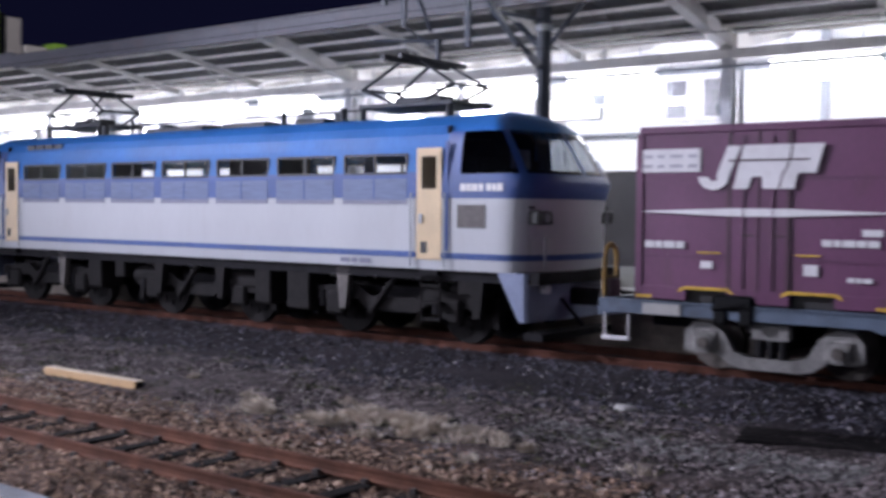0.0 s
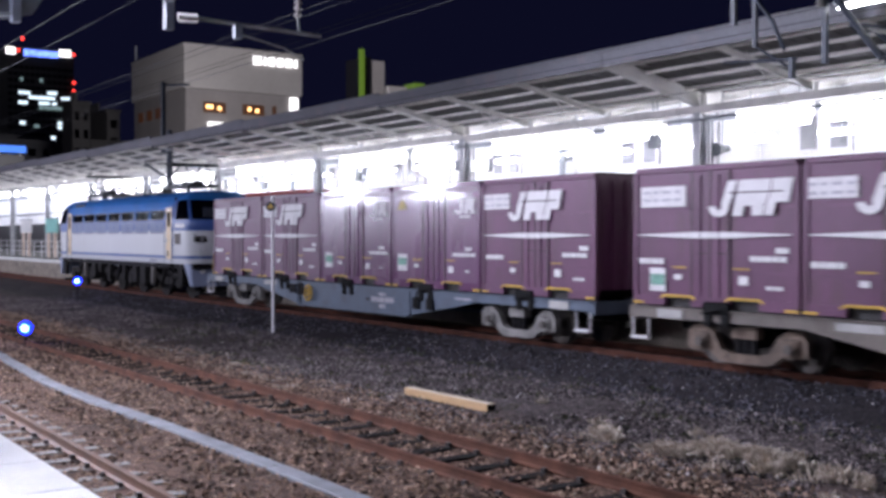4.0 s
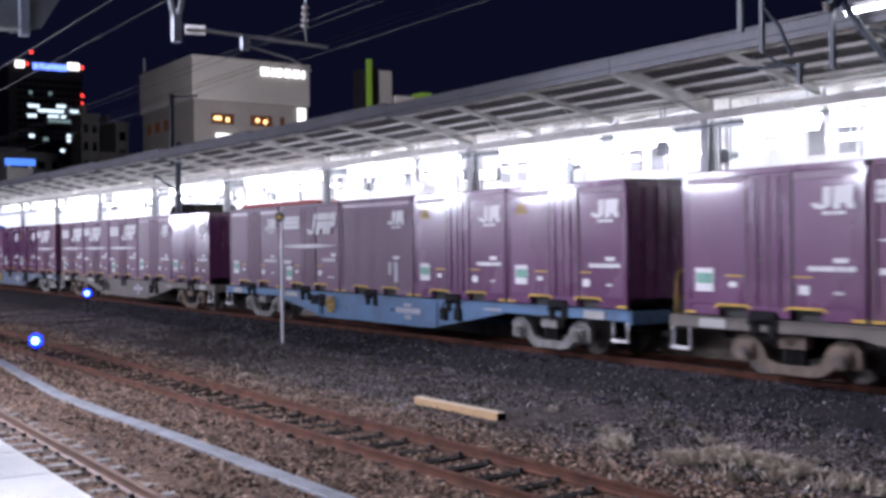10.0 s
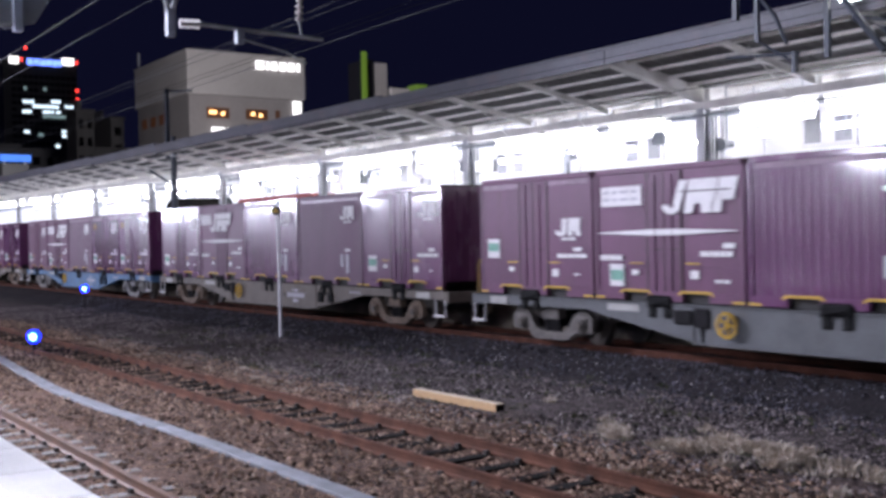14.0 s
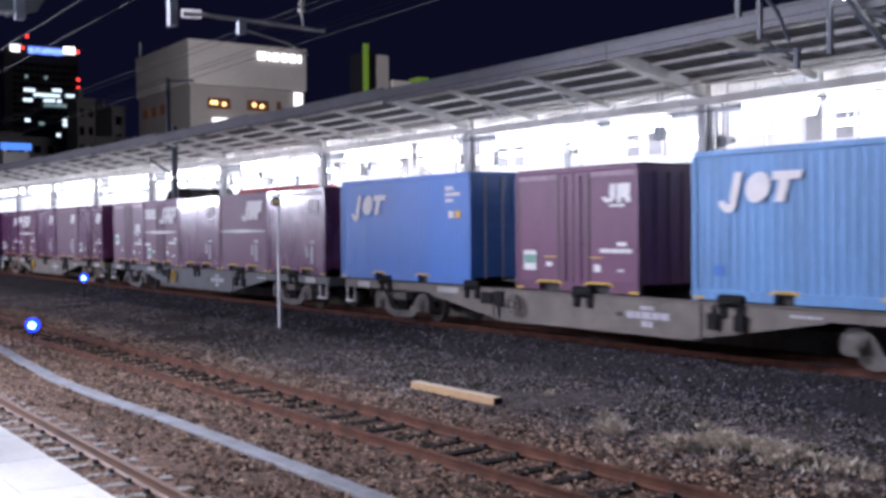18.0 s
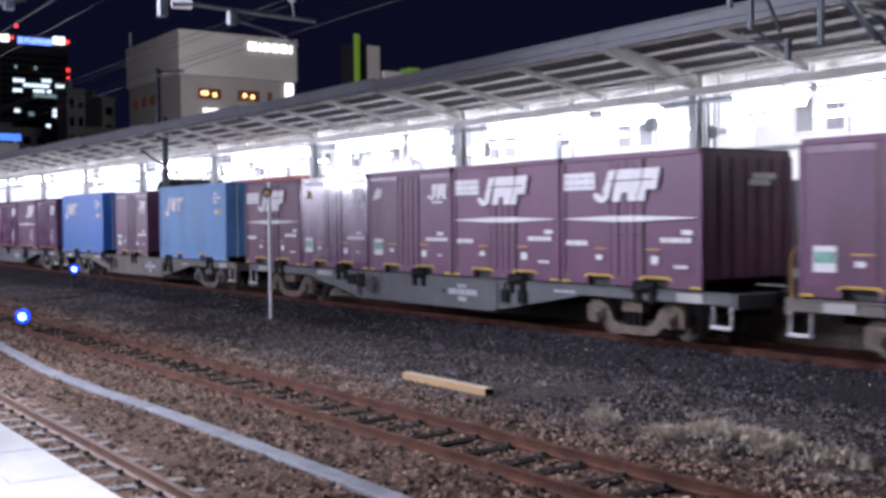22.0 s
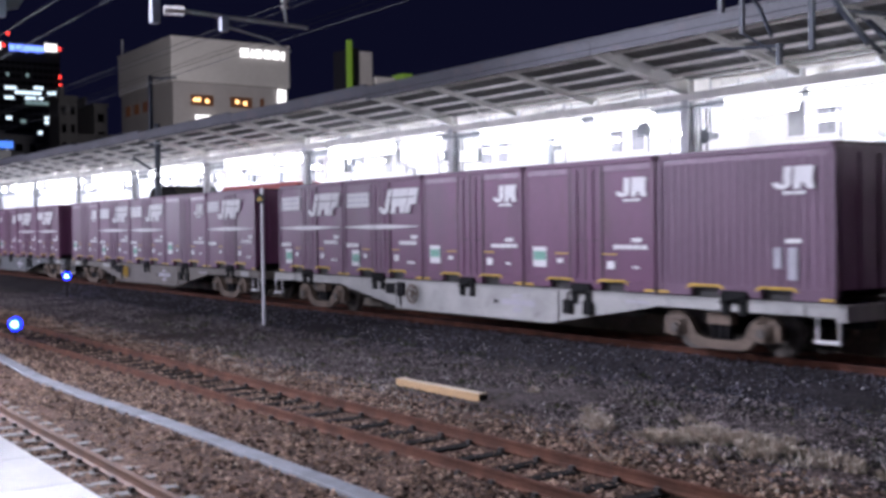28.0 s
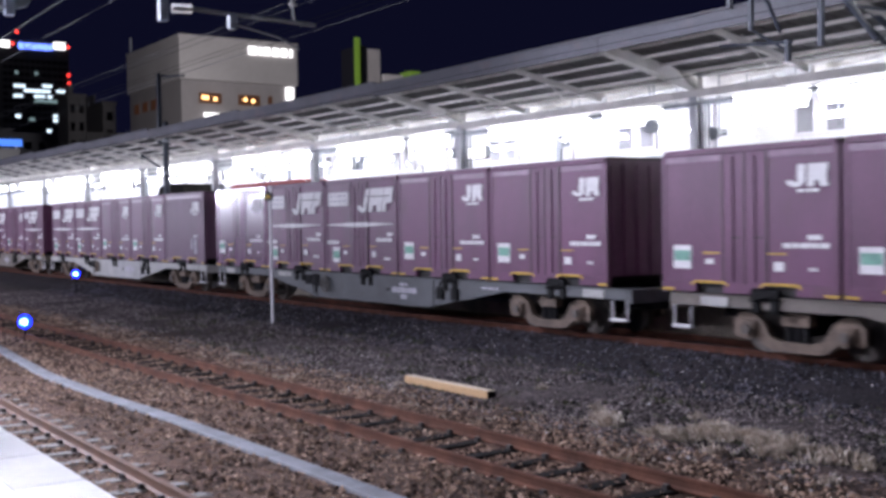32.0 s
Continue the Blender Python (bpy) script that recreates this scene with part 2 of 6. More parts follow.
DUCT = mat("pale_duct_cover", (0.205, 0.212, 0.235), 0.8, var=0.25, scale=2.5, fine=30, bump=0.04, spots=0.3, spot_col=(0.16, 0.14, 0.13))
STONE_RED = mat("reddish_ballast", (0.046, 0.026, 0.018), 0.85, var=0.3, scale=9, fine=60, bump=0.08, col2=(0.52, 0.36, 0.265), islands=True, spec=0.2)
STONE_GREY = mat("dark_ballast", (0.020, 0.016, 0.017), 0.8, var=0.3, scale=9, fine=60, bump=0.08, col2=(0.31, 0.262, 0.262), islands=True, spec=0.2)
# Stones coloured darker for the train's shade.
STONE_SHADED = mat("shaded_ballast", (0.015, 0.015, 0.020), 0.7, var=0.3, scale=9, fine=60, bump=0.08, col2=(0.155, 0.147, 0.182), islands=True, spec=0.2)
DRY_GRASS = mat("dry_grass", (0.40, 0.33, 0.26), 0.9, var=0.3, scale=6, fine=30, bump=0.0, col2=(0.72, 0.64, 0.54), islands=True)
WEED = mat("low_weeds", (0.045, 0.060, 0.022), 0.9, var=0.3, scale=6, fine=30, bump=0.0, col2=(0.11, 0.11, 0.05), islands=True)
PAVING = mat("pale_paving", (0.66, 0.66, 0.64), 0.75, var=0.10, scale=2, fine=30, bump=0.03)
PLATFORM_SIDE = mat("platform_stone", (0.24, 0.205, 0.17), 0.85, var=0.3, scale=1.6, fine=14, bump=0.06)
ASPHALT = mat("platform_asphalt", (0.16, 0.16, 0.155), 0.85, var=0.15, scale=2, fine=50, bump=0.04)
PANEL_WHITE = mat("white_wall_panel", (0.80, 0.80, 0.79), 0.6, var=0.06, scale=0.8, fine=12, bump=0.01)
DARK_LOWER = mat("dark_lower_wall", (0.035, 0.033, 0.036), 0.6, var=0.2, scale=0.8, fine=12, bump=0.02)
PANEL_GREY = mat("grey_glazing", (0.20, 0.20, 0.215), 0.25, var=0.1, scale=1, fine=10, bump=0.0)
BOARD_TEAL = mat("teal_board", (0.30, 0.62, 0.56), 0.5, var=0.1, scale=2, fine=20, bump=0.0)
POST_PEACH = mat("peach_post", (0.75, 0.62, 0.52), 0.6, var=0.1, scale=2, fine=20, bump=0.0)
BRICK_TAN = mat("tan_tile_facade", (0.29, 0.275, 0.265), 0.8, var=0.08, scale=0.15, fine=2, bump=0.02)
BRICK_DARK = mat("brown_tile_facade", (0.185, 0.172, 0.168), 0.8, var=0.1, scale=0.15, fine=2, bump=0.02)
TOWER = mat("dark_tower_facade", (0.035, 0.035, 0.042), 0.5, var=0.15, scale=0.1, fine=1, bump=0.0)
UNLIT_WALL = mat("unlit_wall", (0.005, 0.005, 0.007), 0.95, spec=0.03, var=0.15, scale=0.1, fine=1.5, bump=0.0)
CITY = mat("night_facade", (0.055, 0.052, 0.052), 0.8, var=0.15, scale=0.1, fine=1.5, bump=0.0)
PORCELAIN = mat("insulator_porcelain", (0.36, 0.34, 0.33), 0.6, spec=0.2, var=0.1, scale=6, fine=30, bump=0.0)
CABLE = mat("overhead_wire", (0.008, 0.009, 0.011), 0.8, 0.0, spec=0.15, var=0.2, scale=3, fine=30, bump=0.0)
BLACK = mat("black_paint", (0.012, 0.012, 0.012), 0.5, var=0.2, bump=0.0)
POST_GREY = mat("blue_grey_post_paint", (0.17, 0.19, 0.24), 0.6, var=0.15, scale=3, fine=25, bump=0.02)
POLE_WHITE = mat("white_pole_paint", (0.74, 0.73, 0.74), 0.5, var=0.08, scale=4, fine=30, bump=0.01)
BRIGHT_POLE = mat("fresh_white_pole_paint", (0.88, 0.87, 0.90), 0.4, var=0.05, scale=4, fine=30, bump=0.0)
OLIVE = mat("grimy_yellow_paint", (0.26, 0.155, 0.03), 0.6, var=0.3, scale=4, fine=30, bump=0.02, spots=0.4)
RED_PAINT = mat("red_awning_paint", (0.42, 0.035, 0.03), 0.5, var=0.15, scale=3, fine=25, bump=0.01)

TUBE_GLARE = glow("tube_glare", (0.95, 0.96, 1.0), 8.5)
TUBE = glow("lit_tube", (0.95, 0.96, 1.0), 26.0)
WHITE_SIGN = glow("lit_white_sign", (1.0, 0.97, 1.0), 2.2)
PALE_WINDOW = glow("lit_office_window", (0.70, 0.86, 1.0), 1.7)
DIM_WINDOW = glow("dim_office_window", (0.55, 0.80, 0.85), 0.35)
BLUE_SIGN = glow("lit_blue_sign", (0.14, 0.24, 1.0), 3.0)
SKY_SIGN = glow("lit_sky_blue_sign", (0.04, 0.22, 1.0), 1.2)
ORANGE_LAMP = glow("warm_lamp", (1.0, 0.55, 0.22), 4.0)
ORANGE_ROOM = glow("warm_lit_room", (1.0, 0.36, 0.12), 0.022)
RED_LAMP = glow("red_beacon", (1.0, 0.05, 0.04), 3.0)
GREEN_SIGN = glow("lit_green_sign", (0.30, 0.52, 0.06), 0.26)
BLUE_LED = glow("blue_led", (0.004, 0.018, 1.0), 8.0)
LED_CORE = glow("blue_led_core", (0.30, 0.75, 1.0), 9.0)


def ground_material():
    m = bpy.data.materials.new("gravel_ground")
    m.use_nodes = True
    n, l = m.node_tree.nodes, m.node_tree.links
    b = n["Principled BSDF"]
    tc = n.new("ShaderNodeTexCoord")
    sep = n.new("ShaderNodeSeparateXYZ")
    l.new(tc.outputs["Object"], sep.inputs[0])
    vor, cell, big = n.new("ShaderNodeTexVoronoi"), n.new("ShaderNodeTexVoronoi"), n.new("ShaderNodeTexNoise")
    vor.inputs["Scale"].default_value, cell.inputs["Scale"].default_value, big.inputs["Scale"].default_value = 19, 19, 0.42
    big.inputs["Detail"].default_value = 7
    for tex in (vor, cell, big):
        l.new(tc.outputs["Object"], tex.inputs["Vector"])
    wob = n.new("ShaderNodeMath")
    wob.operation = "MULTIPLY_ADD"
    l.new(big.outputs[0], wob.inputs[0])
    wob.inputs[1].default_value = 3.0
    l.new(sep.outputs["Y"], wob.inputs[2])
    zone = n.new("ShaderNodeMapRange")
    zone.inputs[1].default_value, zone.inputs[2].default_value = 10.2, 12.0
    l.new(wob.outputs[0], zone.inputs[0])
    red, grey = n.new("ShaderNodeValToRGB"), n.new("ShaderNodeValToRGB")
    for r, cols in ((red, ((0.028, 0.016, 0.011), (0.078, 0.045, 0.031), (0.185, 0.118, 0.083))), (grey, ((0.016, 0.013, 0.013), (0.046, 0.038, 0.038), (0.16, 0.135, 0.132)))):
        e = r.color_ramp.elements
        e[0].color, e[1].color = (*cols[0], 1), (*cols[2], 1)
        mid = e.new(0.55)
        mid.color = (*cols[1], 1)
        l.new(cell.outputs["Color"], r.inputs[0])
    mix = n.new("ShaderNodeMix")
    mix.data_type = "RGBA"
    l.new(zone.outputs[0], mix.inputs[0])
    l.new(red.outputs[0], mix.inputs[6])
    l.new(grey.outputs[0], mix.inputs[7])
    # Shade beside and under the train is put into the ground colour.
    train_shade, shaded = n.new("ShaderNodeMapRange"), n.new("ShaderNodeMix")
    train_shade.inputs[1].default_value, train_shade.inputs[2].default_value, train_shade.inputs[4].default_value = 13.4, 14.8, 0.85
    l.new(wob.outputs[0], train_shade.inputs[0])
    shaded.data_type = "RGBA"
    l.new(train_shade.outputs[0], shaded.inputs[0])
    l.new(mix.outputs[2], shaded.inputs[6])
    shaded.inputs[7].default_value = (0.016, 0.014, 0.018, 1)
    dust = n.new("ShaderNodeMix")
    dust.data_type, dust.blend_type = "RGBA", "MULTIPLY"
    dust.inputs[0].default_value = 0.7
    dr = n.new("ShaderNodeValToRGB")
    dr.color_ramp.elements[0].position, dr.color_ramp.elements[1].position = 0.3, 0.7
    dr.color_ramp.elements[0].color, dr.color_ramp.elements[1].color = (0.60, 0.60, 0.63, 1), (1.75, 1.65, 1.62, 1)
    l.new(big.outputs[0], dr.inputs[0])
    l.new(shaded.outputs[2], dust.inputs[6])
    l.new(dr.outputs[0], dust.inputs[7])
    patch, edge, pale = n.new("ShaderNodeTexNoise"), n.new("ShaderNodeMapRange"), n.new("ShaderNodeMix")
    patch.inputs["Scale"].default_value, patch.inputs["Detail"].default_value = 0.95, 9
    edge.inputs[1].default_value, edge.inputs[2].default_value, edge.inputs[4].default_value = 0.56, 0.72, 0.16
    l.new(tc.outputs["Object"], patch.inputs["Vector"])
    l.new(patch.outputs[0], edge.inputs[0])
    far_side = n.new("ShaderNodeMath")
    far_side.operation = "MULTIPLY"
    l.new(edge.outputs[0], far_side.inputs[0])
    l.new(zone.outputs[0], far_side.inputs[1])
    unshaded, dry = n.new("ShaderNodeMath"), n.new("ShaderNodeMath")
    unshaded.operation, dry.operation = "SUBTRACT", "MULTIPLY"
    unshaded.inputs[0].default_value = 1.0
    l.new(train_shade.outputs[0], unshaded.inputs[1])
    l.new(far_side.outputs[0], dry.inputs[0])
    l.new(unshaded.outputs[0], dry.inputs[1])
    pale.data_type = "RGBA"
    l.new(dry.outputs[0], pale.inputs[0])
    l.new(dust.outputs[2], pale.inputs[6])
    pale.inputs[7].default_value = (0.25, 0.23, 0.215, 1)
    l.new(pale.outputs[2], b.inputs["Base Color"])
    b.inputs["Roughness"].default_value, b.inputs["Specular IOR Level"].default_value = 0.92, 0.2
    bp = n.new("ShaderNodeBump")
    bp.inputs["Strength"].default_value, bp.inputs["Distance"].default_value = 0.9, 0.03
    bp.invert = True
    l.new(vor.outputs["Distance"], bp.inputs["Height"])
    l.new(bp.outputs[0], b.inputs["Normal"])
    return m


GROUND = ground_material()


# ---- mesh helpers ----
def box(bm, x0, x1, y0, y1, z0, z1, bevel=0.0):
    vs = [bm.verts.new(c) for c in ((x0, y0, z0), (x1, y0, z0), (x1, y1, z0), (x0, y1, z0), (x0, y0, z1), (x1, y0, z1), (x1, y1, z1), (x0, y1, z1))]
    fs = [bm.faces.new([vs[i] for i in q]) for q in ((0, 3, 2, 1), (4, 5, 6, 7), (0, 1, 5, 4), (1, 2, 6, 5), (2, 3, 7, 6), (3, 0, 4, 7))]
    if bevel:
        bmesh.ops.bevel(bm, geom=list({e for f in fs for e in f.edges}), offset=bevel, segments=1, affect="EDGES")
    return bm


def rod(bm, a, b, r, n=8, r2=None):
    a, b = Vector(a), Vector(b)
    d = (b - a).normalized()
    u = d.orthogonal().normalized()
    v = d.cross(u)
    r2 = r if r2 is None else r2
    ra = [bm.verts.new(a + (u * math.cos(k * math.tau / n) + v * math.sin(k * math.tau / n)) * r) for k in range(n)]
    rb = [bm.verts.new(b + (u * math.cos(k * math.tau / n) + v * math.sin(k * math.tau / n)) * r2) for k in range(n)]
    for k in range(n):
        bm.faces.new((ra[k], ra[(k + 1) % n], rb[(k + 1) % n], rb[k]))
    bm.faces.new(ra[::-1]), bm.faces.new(rb)
    return bm


def slab(bm, pts, y0, y1):
    """A polygon in the x-z plane, drawn out from y0 to y1."""
    a = [bm.verts.new((x, y0, z)) for x, z in pts]
    b = [bm.verts.new((x, y1, z)) for x, z in pts]
    k = len(pts)
    bm.faces.new(a), bm.faces.new(b[::-1])
    for i in range(k):
        bm.faces.new((a[i], b[i], b[(i + 1) % k], a[(i + 1) % k]))
    return bm


def loft(bm, rings, closed=False):
    vs = [[bm.verts.new(p) for p in r] for r in rings]
    k = len(rings[0])
    for a, b in zip(vs, vs[1:]):
        for i in range(k if closed else k - 1):
            bm.faces.new((a[i], a[(i + 1) % k], b[(i + 1) % k], b[i]))
    return vs


def mesh_of(name, bm, material, smooth=False):
    bmesh.ops.recalc_face_normals(bm, faces=bm.faces)
    me = bpy.data.meshes.new(name)
    bm.to_mesh(me)
    bm.free()
    me.materials.append(material)
    if smooth:
        for p in me.polygons:
            p.use_smooth = True
    return me


def part(name, bm, material, parent, label="", at=(0, 0, 0), smooth=False):
    ob = new(name, bm if isinstance(bm, bpy.types.Mesh) else mesh_of(name, bm, material, smooth))
    ob.parent = parent
    ob.location = at
    return tagged(ob, label)


def thing(name, label, category, group="", at=(0, 0, 0), turn=0, kind=""):
    ob = new(name)
    ob.empty_display_size = 0.2
    ob.matrix_world = pose(*at, 0, 0, turn)
    return tagged(ob, label, category, group, kind)


def bx(*a, **k):
    return box(bmesh.new(), *a, **k)


def bars(bm, x, z, w, h, y, gap=0.03, n=3):
    """A line of unreadable writing as n short bars."""
    ws = [1.0, 0.7, 1.25, 0.85, 1.1, 0.6][:n]
    unit = (w - gap * (n - 1)) / sum(ws)
    for q in ws:
        box(bm, x, x + unit * q, y - 0.004, y, z, z + h)
        x += unit * q + gap
    return bm


# ---- the freight train ----
def hook(bm, x, z, w, h, y, lean=0.12):
    """A slanted white block with a round foot, part of a company mark."""
    t = w * 0.42
    slab(bm, [(x + w - t, z + h * 0.30), (x + w, z + h * 0.30), (x + w + lean * h, z + h), (x + w - t + lean * h, z + h)], y - 0.005, y)
    pts = []
    for k in range(9):
        a = math.pi + k * math.pi / 8
        pts.append((x + w / 2 + math.cos(a) * w / 2, z + h * 0.30 + math.sin(a) * h * 0.30))
    inner = [(x + w / 2 + math.cos(a) * (w / 2 - t * 0.8), z + h * 0.30 + math.sin(a) * h * 0.10) for a in (math.tau - k * math.pi / 4 for k in range(5))]
    slab(bm, pts + inner, y - 0.005, y)


def slant(bm, x, z, w, h, y, lean=0.12):
    slab(bm, [(x, z), (x + w, z), (x + w + lean * h, z + h), (x + lean * h, z + h)], y - 0.005, y)


def shell(root, L, H, paint, frame_paint, ribs=0, side_ribs=0):
    """Frame, walls, roof and floor pockets of a container, centred, on z = 0."""
    h = L / 2
    body = bx(-h + 0.03, h - 0.03, -1.20, 1.20, 0.20, H - 0.03)
    part("body", body, paint, root)
    if side_ribs:
        step = (L - 0.24) / side_ribs
        b = bmesh.new()
        for k in range(side_ribs):
            x = -h + 0.12 + step * (k + 0.5)
            slab2 = [(x - step * 0.34, -1.199), (x - step * 0.24, -1.210), (x + step * 0.24, -1.210), (x + step * 0.34, -1.199)]
            lo = [b.verts.new((px, py, 0.17)) for px, py in slab2]
            hi = [b.verts.new((px, py, H - 0.12)) for px, py in slab2]
            for i in range(3):
                b.faces.new((lo[i], lo[i + 1], hi[i + 1], hi[i]))
            b.faces.new(hi), b.faces.new(lo[::-1])
        part("corrugation", b, paint, root)
    for sx in (-1, 1):
        for sy in (-1, 1):
            x, y = sx * (h - 0.05), sy * 1.175
            part("corner_post", bx(x - 0.05, x + 0.05, y - 0.05, y + 0.05, 0.10, H - 0.10), paint, root)
            part("corner_casting", bx(x - 0.052, x + 0.052, y - 0.053, y + 0.053, 0.0, 0.10), frame_paint, root)
    for sy in (-1, 1):
        part("top_rail", bx(-h + 0.05, h - 0.05, sy * 1.19 - 0.035, sy * 1.19 + 0.035, H - 0.10, H, bevel=0.012), frame_paint if sy > 0 else paint, root)
    part("roof", bx(-h + 0.02, h - 0.02, -1.16, 1.16, H - 0.04, H + 0.012), MAROON_DARK if L < 5 else paint, root)
    part("bottom_rail", bx(-h + 0.11, h - 0.11, 1.16, 1.225, 0.02, 0.20), frame_paint, root)
    p, w = (0.75, 0.31) if L < 5 else (1.03, 0.20)
    for a, b_ in ((-h + 0.105, -p - w), (-p + w, p - w), (p + w, h - 0.105)):
        part("bottom_rail", bx(a, b_, -1.225, -1.14, 0.02, 0.20), paint, root)
    for s in (-1, 1):
        part("fork_pocket", bx(s * p - w - 0.02, s * p + w + 0.02, -1.13, 1.15, 0.0, 0.20), RECESS_SHADE, root, "fork pocket filled black for its inner shade")
        tr = bmesh.new()
        slab(tr, [(s * p - w - 0.10, 0.13), (s * p - w, 0.18), (s * p + w, 0.18), (s * p + w + 0.10, 0.13), (s * p + w + 0.10, 0.17), (s * p + w + 0.02, 0.22), (s * p - w - 0.02, 0.22), (s * p - w - 0.10, 0.17)], -1.232, -1.19)
        part("pocket_trim", tr, YELLOW, root, "yellow fork pocket edge")
        part("corner_mark", bx(s * (h - 0.14) - 0.13, s * (h - 0.14) + 0.13, -1.229, -1.224, 0.03, 0.075), YELLOW, root)
        if ribs:
            e = bmesh.new()
            for k in range(ribs):
                y = -1.05 + 2.1 * k / (ribs - 1)
                box(e, min(s * (h - 0.03), s * (h + 0.0)), max(s * (h - 0.03), s * (h + 0.0)), y - 0.05, y + 0.05, 0.2, H - 0.15)
            part("end_ribs", e, paint, root)


def door_set(root, x0, x1, H, paint, frame_paint):
    mid = (x0 + x1) / 2
    for a, b_ in ((x0, mid), (mid, x1)):
        d = part("door", bx(a + 0.025, b_ - 0.012, -1.222, -1.202, 0.20, H - 0.14), paint, root)
        xr = (a + b_) / 2
        part("locking_bar", rod(bmesh.new(), (xr, -1.235, 0.22), (xr, -1.235, H - 0.18), 0.012, 6), paint, d)
        part("handle", bx(xr - 0.015, xr + 0.15, -1.245, -1.228, 0.95, 0.98), frame_paint, d)
    for x in (x0, mid, x1):
        part("door_post", bx(x - (0.010 if x == mid else 0.022), x + (0.010 if x == mid else 0.022), -1.229, -1.205, 0.17, H - 0.11), frame_paint, root)


def writing(root, lines):
    for x, z, w, h, n in lines:
        part("lettering", bars(bmesh.new(), x, z, w, h, -1.226, 0.02, n), WHITE_MARK, root)


L12, H12 = 3.715, 2.5


def container_striped(paint, over=0.0, end_mark=False):
    """over: how far the mark stands to the right of its usual place."""
    how = "maroon container with white stripe and shifted white mark" if over else "faded maroon container with white stripe and white company mark"
    r = thing("freight_container", how, "container", "containers on the train")
    shell(r, L12, H12, paint, MAROON_DARK, ribs=7)
    door_set(r, -0.42, 0.42, H12, paint, MAROON_DARK)
    for z in (0.62, 1.72):
        for a, b_ in ((-1.75, -0.48), (0.48, 1.75)):
            part("press_line", bx(a, b_, -1.212, -1.199, z, z + 0.05), paint, r)
    if over:
        plate = part("name_plate", bx(-1.66, -0.56, -1.222, -1.200, 1.79, 2.16), WHITE_MARK, r, "white name plate")
        for q in (0.10, 0.24):
            part("plate_line", bars(bmesh.new(), -1.60, 1.79 + q, 0.92, 0.05, -1.223, 0.08, 4), FADED_MARK, plate)
        part("sticker", bx(-1.43, -1.04, -1.228, -1.222, 0.27, 0.69), WHITE_MARK, r, "white and green sticker")
        part("sticker", bx(-1.41, -1.06, -1.232, -1.228, 0.38, 0.58), GREEN_MARK, r)
    else:
        plate = part("name_plate", bx(-1.81, -0.86, -1.222, -1.200, 1.85, 2.18), WHITE_MARK, r, "white name plate")
        for q in (0.06, 0.20):
            part("plate_line", bars(bmesh.new(), -1.76, 1.85 + q, 0.85, 0.05, -1.223, 0.08, 4), FADED_MARK, plate)
    m = bmesh.new()
    hook(m, over - 0.88, 1.59, 0.46, 0.61, -1.243, 0.28)
    slab(m, [(over + x, z) for x, z in ((-0.36, 1.605), (-0.14, 1.605), (-0.09, 1.77), (0.05, 1.77), (0.06, 1.605), (0.28, 1.605), (0.32, 1.80), (0.40, 1.92), (0.46, 2.205), (-0.21, 2.205))], -1.248, -1.243)
    slab(m, [(over + x, z) for x, z in ((0.31, 1.605), (0.50, 1.605), (0.55, 1.815), (0.80, 1.815), (0.90, 2.205), (0.49, 2.205), (0.43, 1.92), (0.35, 1.80))], -1.248, -1.243)
    part("company_mark", m, WHITE_MARK, r, "white slanted company mark")
    part("mark_line", bx(over - 0.42, over + 0.71, -1.255, -1.250, 1.982, 2.008), MAROON_DARK, r)
    st = bmesh.new()
    slab(st, [(-1.73, 1.275), (-0.4, 1.225), (0.35, 1.225), (1.73, 1.275), (1.73, 1.29), (0.35, 1.335), (-0.4, 1.335), (-1.73, 1.29)], -1.243, -1.237)
    part("stripe", st, WHITE_MARK, r, "white tapered stripe")
    writing(r, [(-1.70, 0.76, 0.62, 0.10, 4), (0.88, 0.84, 0.74, 0.09, 5), (1.40, 0.98, 0.26, 0.09, 1), (1.22, 0.38, 0.32, 0.06, 3), (-0.83, 0.49, 0.18, 0.10, 1), (0.64, 0.44, 0.20, 0.15, 1)])
    for x in (-0.88, 0.52):
        part("handling_mark", bx(x, x + 0.34, -1.227, -1.222, 0.70, 0.722), YELLOW, r)
    if end_mark:
        e = bmesh.new()
        for z, y0, y1 in ((1.98, 0.10, 0.74), (1.86, 0.02, 0.60)):
            box(e, L12 / 2 + 0.001, L12 / 2 + 0.006, y0, y1, z, z + 0.11)
        part("end_mark", e, WHITE_MARK, r, "small white mark on the end wall")
    return r


def small_mark(root, x, z):
    m = bmesh.new()
    y = -1.234
    hook(m, x, z, 0.36, 0.36, y, 0.04)
    slab(m, [(x + u, z + v) for u, v in ((0.40, 0.0), (0.53, 0.0), (0.55, 0.10), (0.60, 0.10), (0.66, 0.0), (0.80, 0.0), (0.76, 0.15), (0.79, 0.36), (0.42, 0.36))], y - 0.005, y)
    part("company_mark", m, WHITE_MARK, root, "white company mark")
    part("lettering", bars(bmesh.new(), x + 0.20, z - 0.085, 0.42, 0.055, -1.230, 0.02, 3), WHITE_MARK, root)


